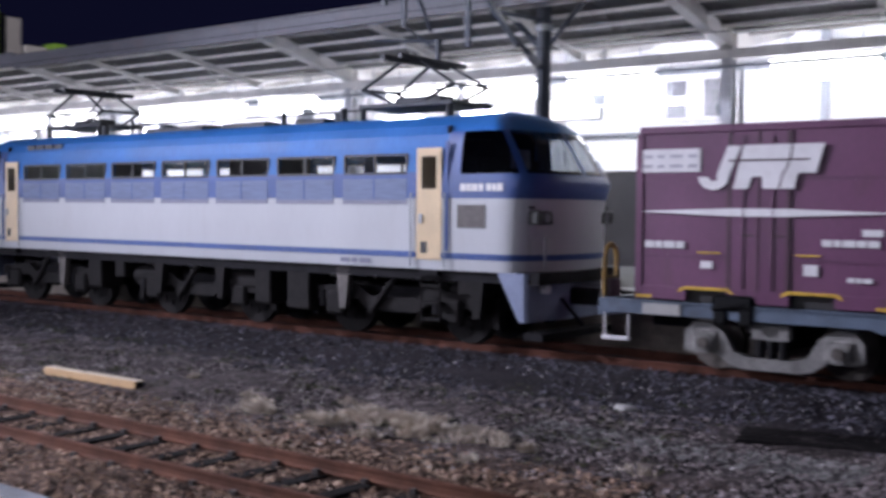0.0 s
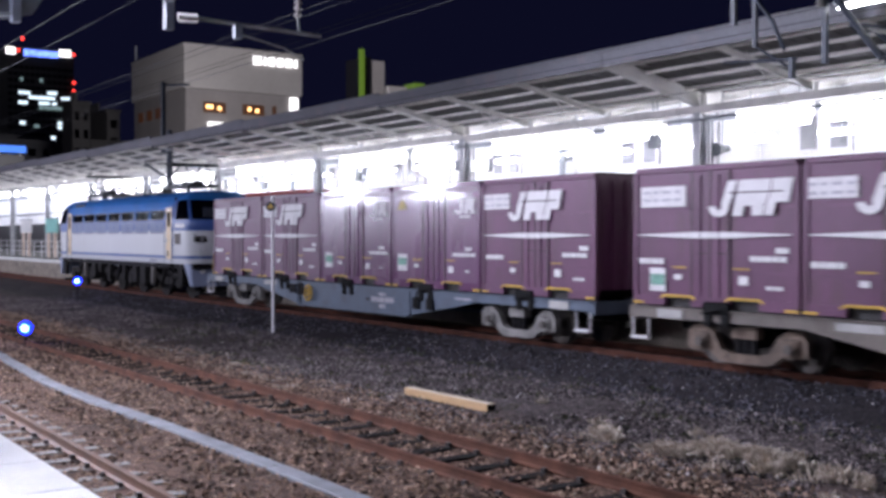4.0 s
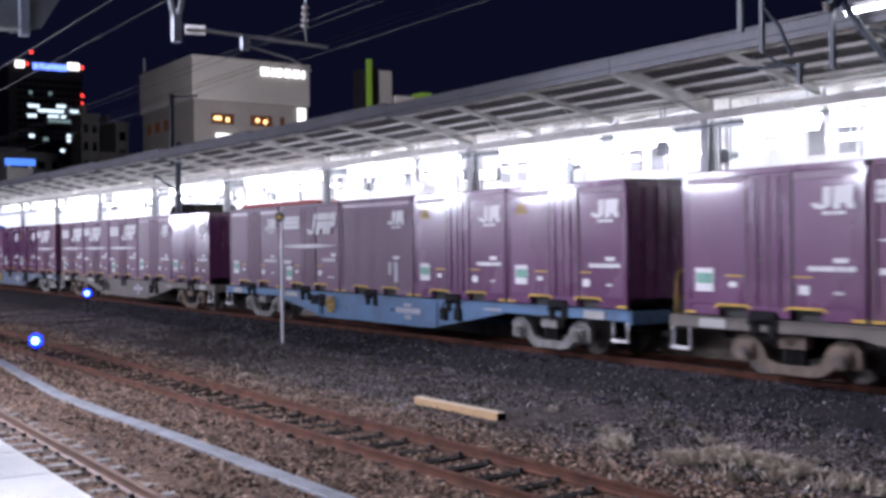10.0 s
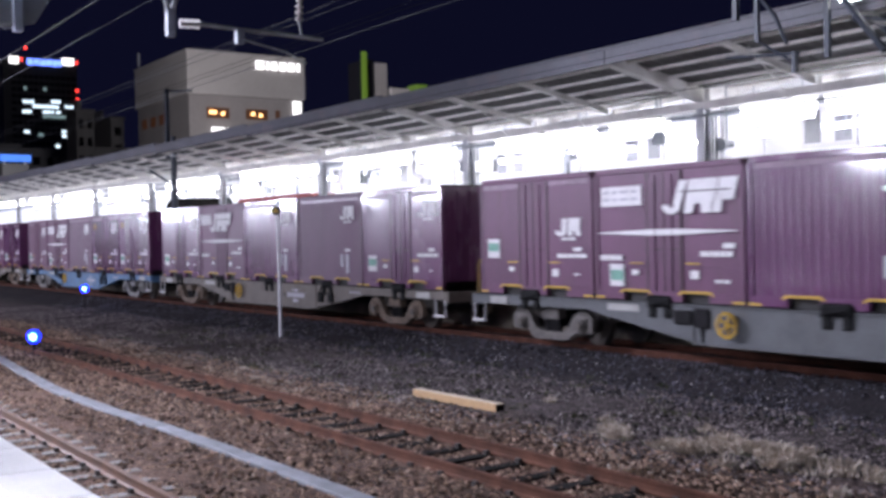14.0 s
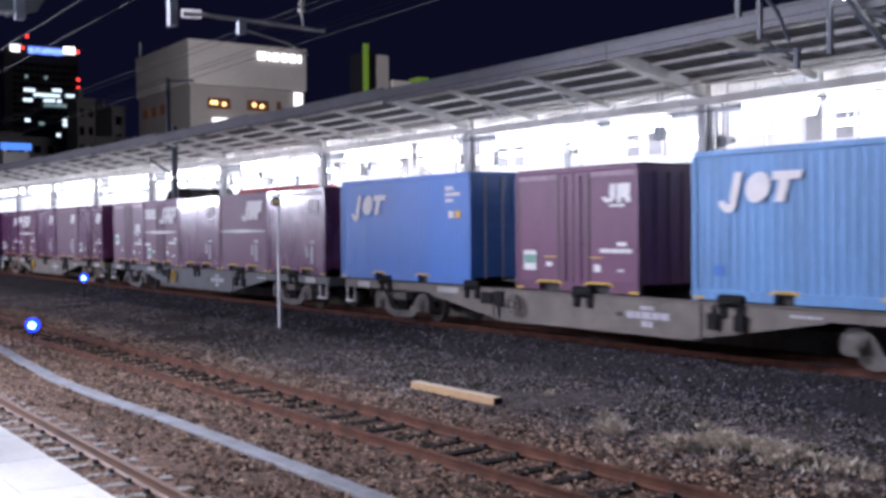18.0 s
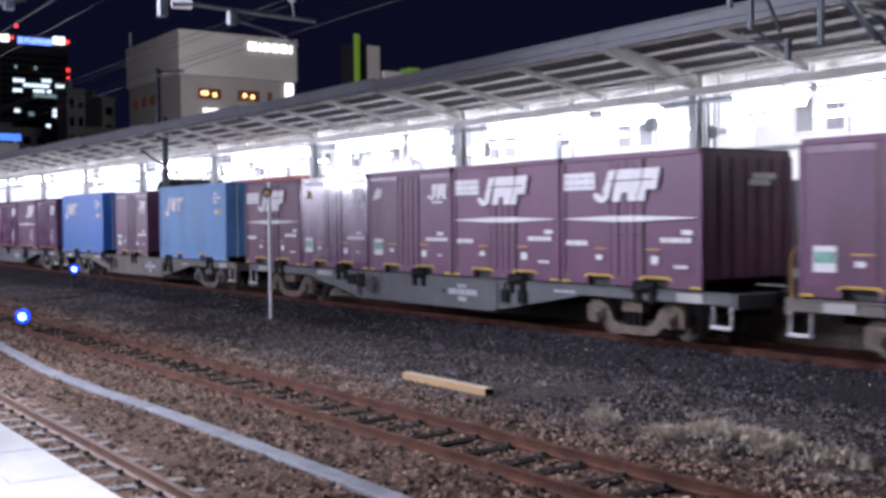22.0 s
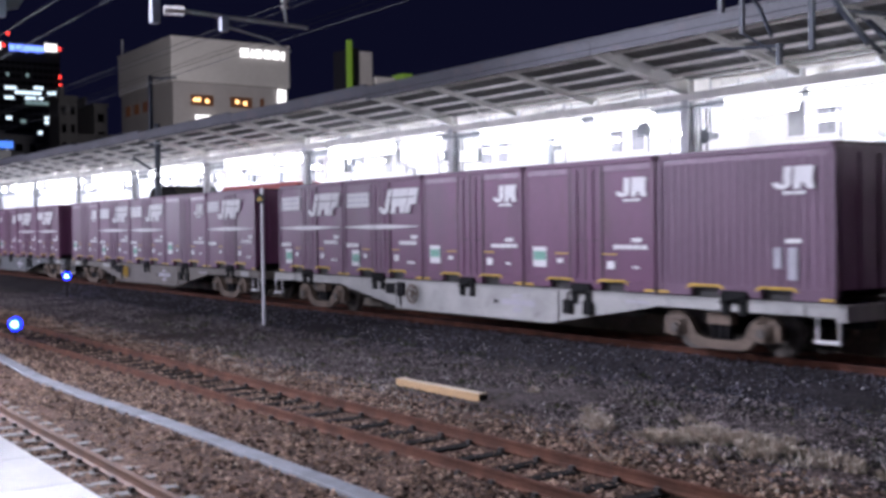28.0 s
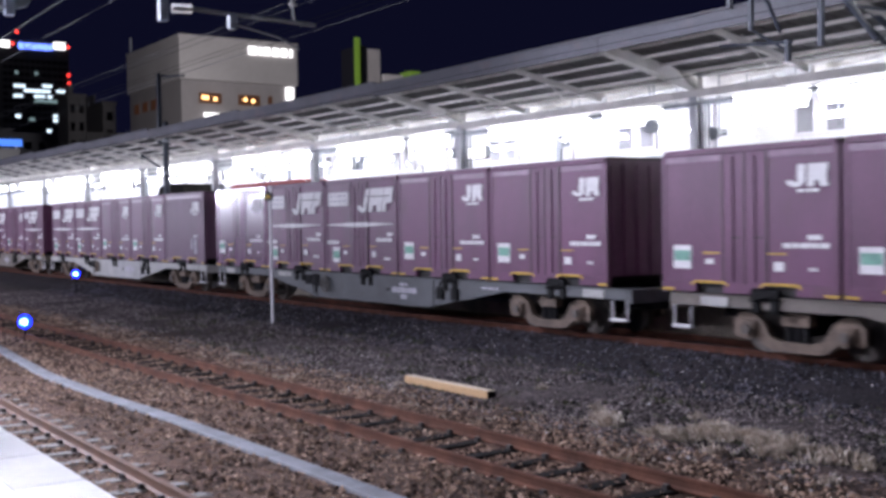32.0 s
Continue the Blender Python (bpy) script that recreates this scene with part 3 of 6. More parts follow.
def container_two_door(paint, triangle=False, low=False, white_patch=False):
    gloss = paint is MAROON_GLOSS
    r = thing("freight_container", ("glossy" if gloss else "matt") + " maroon side-door container" + (" with yellow mark" if triangle else " with low white mark" if low else " with white patch and mark" if white_patch else " with small white mark"), "container", "containers on the train")
    shell(r, L12, H12, paint, MAROON_DARK, ribs=7)
    door_set(r, -0.45, 0.47, H12, paint, MAROON_DARK)
    for a, b_ in ((-1.78, -0.48), (0.50, 1.78)):
        part("side_panel", bx(a, b_, -1.214, -1.199, 0.22, H12 - 0.26), paint, r)
        part("eave_strip", bx(a, b_, -1.218, -1.199, H12 - 0.22, H12 - 0.12), EAVE_SHEEN, r)
    small_mark(r, 0.74 if low else 0.88, 1.24 if low else 1.77)
    up = 0.37 if low else 0.0
    part("sticker", bx(-1.58, -1.16, -1.228, -1.222, 0.42 + up, 0.83 + up), WHITE_MARK, r, "white and green sticker")
    part("sticker", bx(-1.56, -1.18, -1.232, -1.228, 0.56 + up, 0.74 + up), GREEN_MARK, r)
    writing(r, [(0.80, 0.80, 0.88, 0.08, 5), (1.28, 0.93, 0.26, 0.08, 1), (-0.83, 0.51, 0.18, 0.09, 1), (0.62, 0.42, 0.20, 0.15, 1), (1.30, 0.44, 0.16, 0.05, 2)])
    if white_patch:
        wp = bmesh.new()
        slab(wp, [(-1.66, 1.82), (-1.30, 1.86), (-1.20, 2.06), (-1.42, 2.12)], -1.228, -1.222)
        part("patch", wp, WHITE_MARK, r, "white slanted patch")
    for x in (-0.90, 0.50):
        part("handling_mark", bx(x, x + 0.38, -1.227, -1.222, 0.69, 0.715), YELLOW, r)
    if triangle:
        t = bmesh.new()
        slab(t, [(-1.60, 1.92), (-1.15, 1.92), (-1.30, 2.14), (-1.44, 2.14)], -1.228, -1.222)
        part("triangle_mark", t, OLIVE, r, "yellow mark")
    return r


def container_ribbed(paint, mark="small"):
    r = thing("freight_container", "maroon corrugated end-door container with white labels", "container", "containers on the train")
    shell(r, L12, H12, paint, MAROON_DARK, ribs=5, side_ribs=20)
    if mark == "small":
        small_mark(r, 0.70, 1.79)
        part("eave_strip", bx(-1.72, 1.72, -1.218, -1.199, H12 - 0.20, H12 - 0.11), EAVE_SHEEN, r)
    else:
        m = bmesh.new()
        hook(m, 0.02, 1.60, 0.46, 0.64, -1.235, 0.24)
        slab(m, [(0.50, 1.65), (0.86, 1.65), (0.93, 1.82), (0.98, 1.65), (1.22, 1.65), (1.28, 1.88), (1.48, 1.88), (1.58, 2.24), (0.64, 2.24)], -1.240, -1.235)
        part("company_mark", m, WHITE_MARK, r, "white slanted company mark")
        st = bmesh.new()
        slab(st, [(-1.70, 1.27), (0.1, 1.24), (1.70, 1.27), (1.70, 1.30), (0.1, 1.35), (-1.70, 1.30)], -1.232, -1.222)
        part("stripe", st, WHITE_MARK, r, "white tapered stripe")
    writing(r, [(0.94, 0.93, 0.30, 0.07, 1)])
    for x, w, z, h in ((0.70, 0.15, 0.52, 0.34), (0.98, 0.18, 0.34, 0.52)):
        part("label_column", bx(x, x + w, -1.226, -1.212, z, z + h), FADED_MARK, r, "faded white label")
    return r


def container_long(paint, label):
    L, H = 6.058, 2.591
    r = thing("long_freight_container", label, "container", "long containers on the train")
    shell(r, L, H, paint, paint, side_ribs=30)
    m = bmesh.new()
    hook(m, -2.40, 1.52, 0.40, 0.68, -1.236, 0.18)
    slab(m, [(-1.56 + math.cos(a) * 0.26 + math.sin(a) * 0.05, 1.93 + math.sin(a) * 0.26) for a in (k * math.tau / 12 for k in range(12))], -1.241, -1.236)
    slab(m, [(-1.22, 1.68), (-1.02, 1.68), (-0.92, 2.04), (-0.70, 2.04), (-0.66, 2.18), (-1.24, 2.18), (-1.28, 2.04), (-1.12, 2.04)], -1.241, -1.236)
    part("company_mark", m, WHITE_MARK, r, "white slanted company mark")
    writing(r, [(2.04, 2.20, 0.30, 0.08, 2), (2.04, 2.06, 0.58, 0.08, 4), (2.04, 1.92, 0.30, 0.08, 2), (2.16, 1.55, 0.20, 0.16, 1)])
    part("handling_mark", bx(2.44, 2.64, -1.23, -1.222, 1.55, 1.71), YELLOW, r)
    part("patch", bx(-2.50, -2.30, -1.23, -1.222, 0.44, 0.62), BLUE_DEEP, r)
    for s in (-1, 1):
        x = s * (L / 2)
        for y0, y1 in ((-1.12, -0.02), (0.02, 1.12)):
            d = part("end_door", bx(min(x, x - s * 0.03), max(x, x - s * 0.03), y0, y1, 0.18, H - 0.14), paint, r)
            for y in (y0 + 0.3, y1 - 0.3):
                part("locking_bar", rod(bmesh.new(), (x + s * 0.03, y, 0.12), (x + s * 0.03, y, H - 0.1), 0.018, 6), STEEL, d)
            for z in (0.75, 1.3, 1.85):
                part("door_rib", bx(min(x, x + s * 0.02), max(x, x + s * 0.02), y0 + 0.05, y1 - 0.05, z, z + 0.12), paint, d)
    return r


WHEEL_R = 0.405


def wheelset_mesh():
    b = bmesh.new()
    rod(b, (0, -0.9, 0), (0, 0.9, 0), 0.075, 10)
    for s in (-1, 1):
        rod(b, (0, s * 0.50, 0), (0, s * 0.53, 0), WHEEL_R + 0.03, 24)
        rod(b, (0, s * 0.53, 0), (0, s * 0.63, 0), WHEEL_R, 24)
        rod(b, (0, s * 0.63, 0), (0, s * 0.66, 0), 0.13, 12)
        for k in range(4):
            a = k * math.tau / 4
            rod(b, (math.cos(a) * 0.25, s * 0.625, math.sin(a) * 0.25), (math.cos(a) * 0.25, s * 0.64, math.sin(a) * 0.25), 0.045, 6)
    return mesh_of("wheelset", b, WHEEL)


WHEELSET = wheelset_mesh()


def bogie(parent, x, paint):
    bg = part("bogie", bx(-0.20, 0.20, -0.92, 0.92, 0.36, 0.66), UNDER, parent, at=(x, 0, 0))
    prof = [(-1.27, 0.30), (-1.27, 0.56), (-1.14, 0.70), (-0.88, 0.71), (-0.68, 0.58), (-0.52, 0.32), (-0.30, 0.25), (0.30, 0.25), (0.52, 0.32), (0.68, 0.58), (0.88, 0.71), (1.14, 0.70), (1.27, 0.56), (1.27, 0.30),
            (1.12, 0.26), (0.80, 0.28), (0.58, 0.13), (0.40, 0.09), (-0.40, 0.09), (-0.58, 0.13), (-0.80, 0.28), (-1.12, 0.26)]
    for s in (-1, 1):
        part("side_frame", slab(bmesh.new(), prof, s * 0.99 - 0.07, s * 0.99 + 0.07), paint, bg, "dusty cast side frame")
        for xx in (-0.95, 0.95):
            part("axle_box", rod(bmesh.new(), (xx, s * 1.04, 0.42), (xx, s * 1.13, 0.42), 0.15, 14), paint, bg)
            part("axle_cap", rod(bmesh.new(), (xx, s * 1.13, 0.42), (xx, s * 1.17, 0.42), 0.085, 10), WHEEL, bg)
            part("pedestal", bx(xx - 0.19, xx + 0.19, s * 1.065 - 0.03, s * 1.065 + 0.03, 0.29, 0.60, bevel=0.03), paint, bg)
        for xx in (-0.16, 0.0, 0.16):
            part("spring", rod(bmesh.new(), (xx, s * 0.98, 0.26), (xx, s * 0.98, 0.52), 0.07, 8), UNDER, bg)
        part("bolster_end", bx(-0.26, 0.26, s * 0.98 - 0.10, s * 0.98 + 0.10, 0.52, 0.72), paint, bg)
    for xx in (-0.95, 0.95):
        part("wheelset", WHEELSET, None, bg, at=(xx, 0, WHEEL_R))
    return bg


def wagon(paint, label, brake=YELLOW, bog=BOGIE, rail_stand=True, plate=True):
    """A container flat wagon; its origin is at its middle on the rail top."""
    r = thing("container_wagon", label, "wagon", "wagons of the train")
    e, z = 9.62, DECK - 0.02
    sill = [(-e, z), (e, z), (e, z - 0.20), (5.72, z - 0.20), (5.60, z - 0.24), (3.10, 0.33), (2.95, 0.30), (-2.95, 0.30), (-3.10, 0.33), (-5.60, z - 0.24), (-5.72, z - 0.20), (-e, z - 0.20)]
    for s in (-1, 1):
        part("side_sill", slab(bmesh.new(), sill, s * 1.16 - 0.05, s * 1.16 + 0.05), paint, r)
        part("sill_flange", bx(-2.95, 2.95, s * 1.16 - 0.09, s * 1.16 + 0.09, 0.28, 0.31), paint, r)
        part("deck_flange", bx(-e, e, s * 1.17 - 0.07, s * 1.17 + 0.07, z - 0.02, z + 0.005), paint, r)
    part("centre_beam", bx(-9.3, 9.3, -0.22, 0.22, 0.52, z - 0.03), UNDER, r)
    for k in range(9):
        x = -8.0 + 2.0 * k
        part("cross_beam", bx(x - 0.09, x + 0.09, -1.10, 1.10, z - 0.22, z - 0.04), UNDER, r)
    for x in (-3.0, 3.06):
        part("sill_rib", bx(x - 0.03, x + 0.03, -1.235, -1.21, 0.34, z - 0.04), paint, r)
    for k in range(5):
        x = (k - 2) * PITCH
        lb = part("lashing_block", bx(x - 0.30, x + 0.30, -1.262, -1.20, z - 0.07, z + 0.15, bevel=0.05), LOCK, r, "black twist-lock block")
        part("lever", rod(bmesh.new(), (x - 0.30, -1.265, z - 0.06), (x + 0.16, -1.265, z + 0.04), 0.022, 6), LOCK, lb)
        for q in (-0.20, 0.18):
            part("bracket", bx(x + q - 0.09, x + q + 0.09, -1.25, -1.20, z - 0.27, z - 0.05, bevel=0.02), LOCK, lb)
    for s in (-1, 1):
        part("end_beam", bx(s * e - 0.09, s * e + 0.09, -1.20, 1.20, z - 0.26, z), paint, r)
        part("coupler", bx(min(s * 9.6, s * 10.18), max(s * 9.6, s * 10.18), -0.14, 0.14, 0.74, 1.0, bevel=0.04), UNDER, r)
        st = part("step", rod(bmesh.new(), (s * (e - 0.02), -1.21, z - 0.22), (s * (e - 0.02), -1.21, 0.40), 0.022, 6), WHITE_MARK, r, "white foot step")
        part("step_bar", rod(bmesh.new(), (s * (e - 0.42), -1.21, z - 0.22), (s * (e - 0.42), -1.21, 0.40), 0.022, 6), WHITE_MARK, st)
        part("tread", bx(s * (e - 0.22) - 0.22, s * (e - 0.22) + 0.22, -1.27, -1.17, 0.37, 0.42), WHITE_MARK, st)
        part("end_plate", bx(s * (e - 0.95) - 0.30, s * (e - 0.95) + 0.30, -1.232, -1.212, z - 0.19, z - 0.03), WAGON_PALE, r)
        bogie(r, s * 7.1, bog)
    if rail_stand:
        hr = bmesh.new()
        loop = [(-0.98, z - 0.1), (-0.98, z + 0.62), (-0.93, z + 0.74), (-0.80, z + 0.80), (-0.67, z + 0.74), (-0.62, z + 0.62), (-0.62, z - 0.1)]
        for (ya, za), (yb, zb) in zip(loop, loop[1:]):
            rod(hr, (-e - 0.12, ya, za), (-e - 0.12, yb, zb), 0.035, 8)
        h = part("hand_rail", hr, OLIVE, r, "grimy yellow hoop rail at the end")
        part("rail_bar", rod(bmesh.new(), (-e - 0.12, -0.98, z + 0.30), (-e - 0.12, -0.62, z + 0.30), 0.025, 6), OLIVE, h)
        part("brake_stand", bx(-e - 0.22, -e - 0.04, -0.95, -0.60, z - 0.25, z + 0.28, bevel=0.03), BOGIE, r)
    bw = part("brake_wheel", rod(bmesh.new(), (-2.15, -1.25, 0.66), (-2.15, -1.29, 0.66), 0.05, 8), brake, r, "hand brake wheel")
    rim = bmesh.new()
    for k in range(14):
        a, b_ = k * math.tau / 14, (k + 1) * math.tau / 14
        rod(rim, (-2.15 + 0.21 * math.cos(a), -1.30, 0.66 + 0.21 * math.sin(a)), (-2.15 + 0.21 * math.cos(b_), -1.30, 0.66 + 0.21 * math.sin(b_)), 0.028, 6)
    part("rim", rim, brake, bw)
    for k in range(5):
        a = k * math.tau / 5
        part("spoke", rod(bmesh.new(), (-2.15, -1.30, 0.66), (-2.15 + 0.21 * math.cos(a), -1.30, 0.66 + 0.21 * math.sin(a)), 0.02, 6), brake, bw)
    b = bmesh.new()
    bars(b, 1.22, 0.58, 1.10, 0.13, -1.212, 0.03, 5)
    bars(b, 1.58, 0.75, 0.34, 0.07, -1.212, 0.03, 2)
    bars(b, 1.62, 0.43, 0.28, 0.11, -1.212, 0.03, 2)
    part("lettering", b, FADED_MARK, r, "faded white lettering")
    part("lettering", bars(bmesh.new(), 5.0, 0.80, 0.6, 0.05, -1.212, 0.03, 4), FADED_MARK, r)
    vb = part("valve_box", bx(-3.42, -3.00, -1.27, -1.21, 0.62, 0.88, bevel=0.02), UNDER, r, "dark brake valve box")
    part("valve_cover", bx(-2.92, -2.60, -1.26, -1.21, 0.58, 0.92, bevel=0.02), UNDER, vb)
    part("valve_pipe", rod(bmesh.new(), (-2.78, -1.25, 0.60), (-2.78, -1.20, 0.30), 0.025, 6), UNDER, vb)
    part("data_plate", bx(-5.20, -4.35, -1.216, -1.209, 0.80, 0.93), WAGON_PALE, r, "pale data plate")
    for x in (3.25, 3.84):
        cb = part("control_box", bx(x, x + 0.27, -1.275, -1.21, 0.50, 0.78, bevel=0.02), LOCK, r, "black brake control box")
        part("box_pipe", rod(bmesh.new(), (x + 0.13, -1.25, 0.76), (x + 0.13, -1.22, 0.92), 0.02, 6), LOCK, cb)
    part("vent_hole", bx(0.94, 1.10, -1.2135, -1.2105, 0.60, 0.67), RECESS_SHADE, r)
    part("brake_cylinder", rod(bmesh.new(), (-1.2, 0.5, 0.55), (-0.4, 0.5, 0.55), 0.16, 12), UNDER, r)
    part("air_tank", rod(bmesh.new(), (0.6, 0.6, 0.52), (1.7, 0.6, 0.52), 0.19, 12), UNDER, r)
    return r


# ---- locomotive ----
CAB_A = -0.4                     # the flat part of the cab side, before it turns into the nose


def loco_outline(z, w, xf, sweep, x0=7.20, n=7.0, inset=0.0, a0=CAB_A, a1=math.pi - CAB_A, steps_=50):
    """A horizontal slice of the cab end, from the near side round the nose to the far side; its front is swept back to the sides."""
    pts = []
    for k in range(steps_ + 1):
        a = a0 + (a1 - a0) * k / steps_
        if a < 0 or a > math.pi:
            flat = max(-a, a - math.pi) / -CAB_A
            pts.append((x0 - (x0 - 6.6) * flat, math.copysign(w + inset, a - 1), z))
            continue
        c, s = math.cos(a), math.sin(a)
        q = (abs(c) ** n + abs(s) ** n) ** (-1 / n)
        y = -(w + inset) * c * q
        front = xf + inset - sweep * (y / w) ** 2
        pts.append((x0 + (front - x0) * s * q, y, z))
    return pts


# height, half width, nose tip and sweep of the cab end
LEVELS = [(1.28, 1.38, 8.34, 0.26), (1.55, 1.40, 8.38, 0.28), (2.0, 1.40, 8.41, 0.30), (2.46, 1.40, 8.43, 0.30), (2.60, 1.40, 8.46, 0.27), (2.72, 1.40, 8.50, 0.26), (2.84, 1.39, 8.45, 0.26),
          (3.10, 1.37, 8.30, 0.27), (3.32, 1.34, 8.16, 0.28), (3.52, 1.29, 8.01, 0.28), (3.66, 1.20, 7.85, 0.26), (3.78, 1.05, 7.66, 0.22), (3.88, 0.78, 7.46, 0.16), (3.92, 0.45, 7.30, 0.06)]


def level_at(z):
    for a, b in zip(LEVELS, LEVELS[1:]):
        if a[0] <= z <= b[0]:
            k = (z - a[0]) / (b[0] - a[0])
            return (z, *[a[i] + (b[i] - a[i]) * k for i in (1, 2, 3)])


def flip_x(bm):
    for v in bm.verts:
        v.co.x = -v.co.x
    return bm


def cab_band(z0, z1, s, inset=0.0, a0=CAB_A, a1=math.pi - CAB_A):
    zs = [z0] + [q[0] for q in LEVELS if z0 < q[0] < z1] + [z1]
    b = bmesh.new()
    loft(b, [loco_outline(*level_at(z), inset=inset, a0=a0, a1=a1) for z in zs])
    return flip_x(b) if s < 0 else b


def locomotive():
    r = thing("electric_locomotive", "blue and pale grey six-axle electric locomotive with cream doors", "locomotive")
    half = 6.62
    prof_low, prof_up = [(-1.38, 1.28), (-1.40, 1.55), (-1.40, 2.46)], [(-1.40, 2.46), (-1.40, 2.86), (-1.37, 3.10), (-1.34, 3.32), (-1.29, 3.52), (-1.19, 3.68), (-1.02, 3.80), (-0.75, 3.88), (0, 3.92)]
    low = bmesh.new()
    loft(low, [[(x, y, z) for y, z in prof_low] for x in (-half, half)])
    loft(low, [[(x, -y, z) for y, z in prof_low] for x in (-half, half)])
    part("lower_side", low, LOCO_WHITE, r, "pale grey lower body side")
    belt = [(-1.40, 2.46), (-1.40, 2.86), (-1.397, 2.90)]
    top = [(-1.357, 3.19)] + prof_up[3:]
    up = bmesh.new()
    full = top + [(-y, z) for y, z in top[-2::-1]]
    loft(up, [[(x, y, z) for y, z in full] for x in (-half, half)])
    part("upper_body", up, LOCO_BLUE, r, "bright blue upper body", smooth=False)
    for s in (-1, 1):
        bl = bmesh.new()
        loft(bl, [[(x, -s * y, z) for y, z in belt] for x in (-half, half)])
        part("belt", bl, LOCO_INDIGO, r)
        edges = [-half] + [q for k in range(7) for q in ((k - 3) * 1.692 - 0.71, (k - 3) * 1.692 + 0.71)] + [half]
        for x0, x1 in zip(edges[::2], edges[1::2]):
            pl = bmesh.new()
            ring = [[(x, s * 1.397, 2.88), (x, s * 1.36, 3.21), (x, s * 1.30, 3.21), (x, s * 1.33, 2.88)] for x in (x0, x1)]
            vs = loft(pl, ring, True)
            pl.faces.new(vs[0]), pl.faces.new(vs[1][::-1])
            part("window_post", pl, LOCO_BLUE, r)
    for x, w in ((-4.6, 1.3), (-2.4, 0.9), (-0.6, 0.5), (1.0, 1.2), (2.9, 0.6), (4.6, 0.9), (5.6, 0.4)):
        part("machinery", bx(x - w / 2, x + w / 2, -0.6, 0.6, 1.3, 3.3 if w > 1 else 2.8, bevel=0.04), UNDER, r)
    part("inner_floor", bx(-half, half, -1.30, 1.30, 1.30, 1.34), UNDER, r)
    for s in (-1, 1):
        part("bulkhead", bx(s * 6.60 - 0.03, s * 6.60 + 0.03, -1.28, 1.28, 1.3, 3.66), UNDER, r)
    part("floor_frame", bx(-8.4, 8.4, -1.30, 1.30, 1.10, 1.30), UNDER, r)
    indigo = bmesh.new()
    box(indigo, -half, half, -1.406, -1.399, 2.46, 2.86)
    part("belt_band", indigo, LOCO_INDIGO, r, "indigo band under the windows")
    part("waist_stripe", bx(-half - 0.3, half + 0.3, -1.407, -1.40, 1.47, 1.57), LOCO_INDIGO, r, "indigo waist stripe")
    for k in range(7):
        x = (k - 3) * 1.692
        for s in (-1, 1):
            w = part("side_window", bx(x - 0.72, x + 0.72, min(s * 1.40, s * 1.37), max(s * 1.40, s * 1.37), 2.865, 2.905), BLACK, r, "dark-framed side window")
            part("frame_top", bx(x - 0.72, x + 0.72, min(s * 1.375, s * 1.345), max(s * 1.375, s * 1.345), 3.18, 3.22), BLACK, w)
            for q in (-0.715, 0.0, 0.715):
                part("frame_bar", bx(x + q - 0.025, x + q + 0.025, min(s * 1.392, s * 1.36), max(s * 1.392, s * 1.36), 2.88, 3.20), BLACK, w)
            for q in (-1, 1):
                part("pane", bx(x + q * 0.36 - 0.335, x + q * 0.36 + 0.335, s * 1.366 - 0.003, s * 1.366 + 0.003, 2.90, 3.185), CLEAR, w)
        lv = part("louvre", bx(x - 0.73, x + 0.73, -1.412, -1.404, 2.43, 2.80), INTAKE, r, "blue-grey intake louvre")
        part("louvre_bar", bx(x - 0.012, x + 0.012, -1.418, -1.411, 2.43, 2.80), LOCO_INDIGO, lv)
        part("louvre_sill", bx(x - 0.73, x + 0.73, -1.414, -1.402, 2.36, 2.43), LOUVRE, lv)
    for s in (-1, 1):
        d = part("cab_door", bx(s * 6.29 - 0.27, s * 6.29 + 0.27, -1.414, -1.385, 1.44, 3.30, bevel=0.012), LOCO_CREAM, r, "cream crew door")
        part("door_window", bx(s * 6.29 - 0.15, s * 6.29 + 0.15, -1.419, -1.412, 2.62, 3.16), TINTED, d)
        part("door_handle", bx(s * 6.29 - 0.2, s * 6.29 - 0.14, -1.44, -1.412, 2.05, 2.2), STEEL, d)
        part("door_plate", bx(s * 6.29 - 0.17, s * 6.29 - 0.03, -1.418, -1.413, 1.55, 1.74), BLACK, d)
        for q in (-0.36, 0.36):
            part("grab_rail", rod(bmesh.new(), (s * 6.29 + q, -1.45, 1.32), (s * 6.29 + q, -1.45, 2.55), 0.016, 6), STEEL, r)
        part("frame_gap", bx(s * 6.66 - 0.03, s * 6.66 + 0.03, -1.409, -1.38, 1.6, 3.4), LOCO_INDIGO, r)
        part("step_plate", bx(s * 6.29 - 0.2, s * 6.29 + 0.2, -1.42, -1.2, 1.18, 1.28), UNDER, r)
        lower = cab_band(1.28, 2.46, s)
        part("cab_front", lower, LOCO_WHITE, r, "pale grey cab front", smooth=True)
        part("cab_belt", cab_band(2.46, 2.86, s), LOCO_INDIGO, r, "indigo cab belt", smooth=True)
        part("cab_roof", cab_band(3.56, 3.92, s), LOCO_BLUE, r, "blue cab roof", smooth=True)
        for a0, a1 in ((-0.4, -0.18), (0.72, 0.80), (math.pi / 2 - 0.035, math.pi / 2 + 0.035), (math.pi - 0.80, math.pi - 0.72), (math.pi + 0.18, math.pi + 0.4)):
            part("cab_pillar", cab_band(2.86, 3.57, s, 0.0, a0, a1), LOCO_INDIGO, r, smooth=True)
        part("cab_floor", bx(min(s * 6.62, s * 8.2), max(s * 6.62, s * 8.2), -1.2, 1.2, 2.3, 2.34), UNDER, r)
        part("control_desk", bx(min(s * 7.35, s * 7.75), max(s * 7.35, s * 7.75), -1.05, 1.05, 2.34, 2.95, bevel=0.04), UNDER, r)
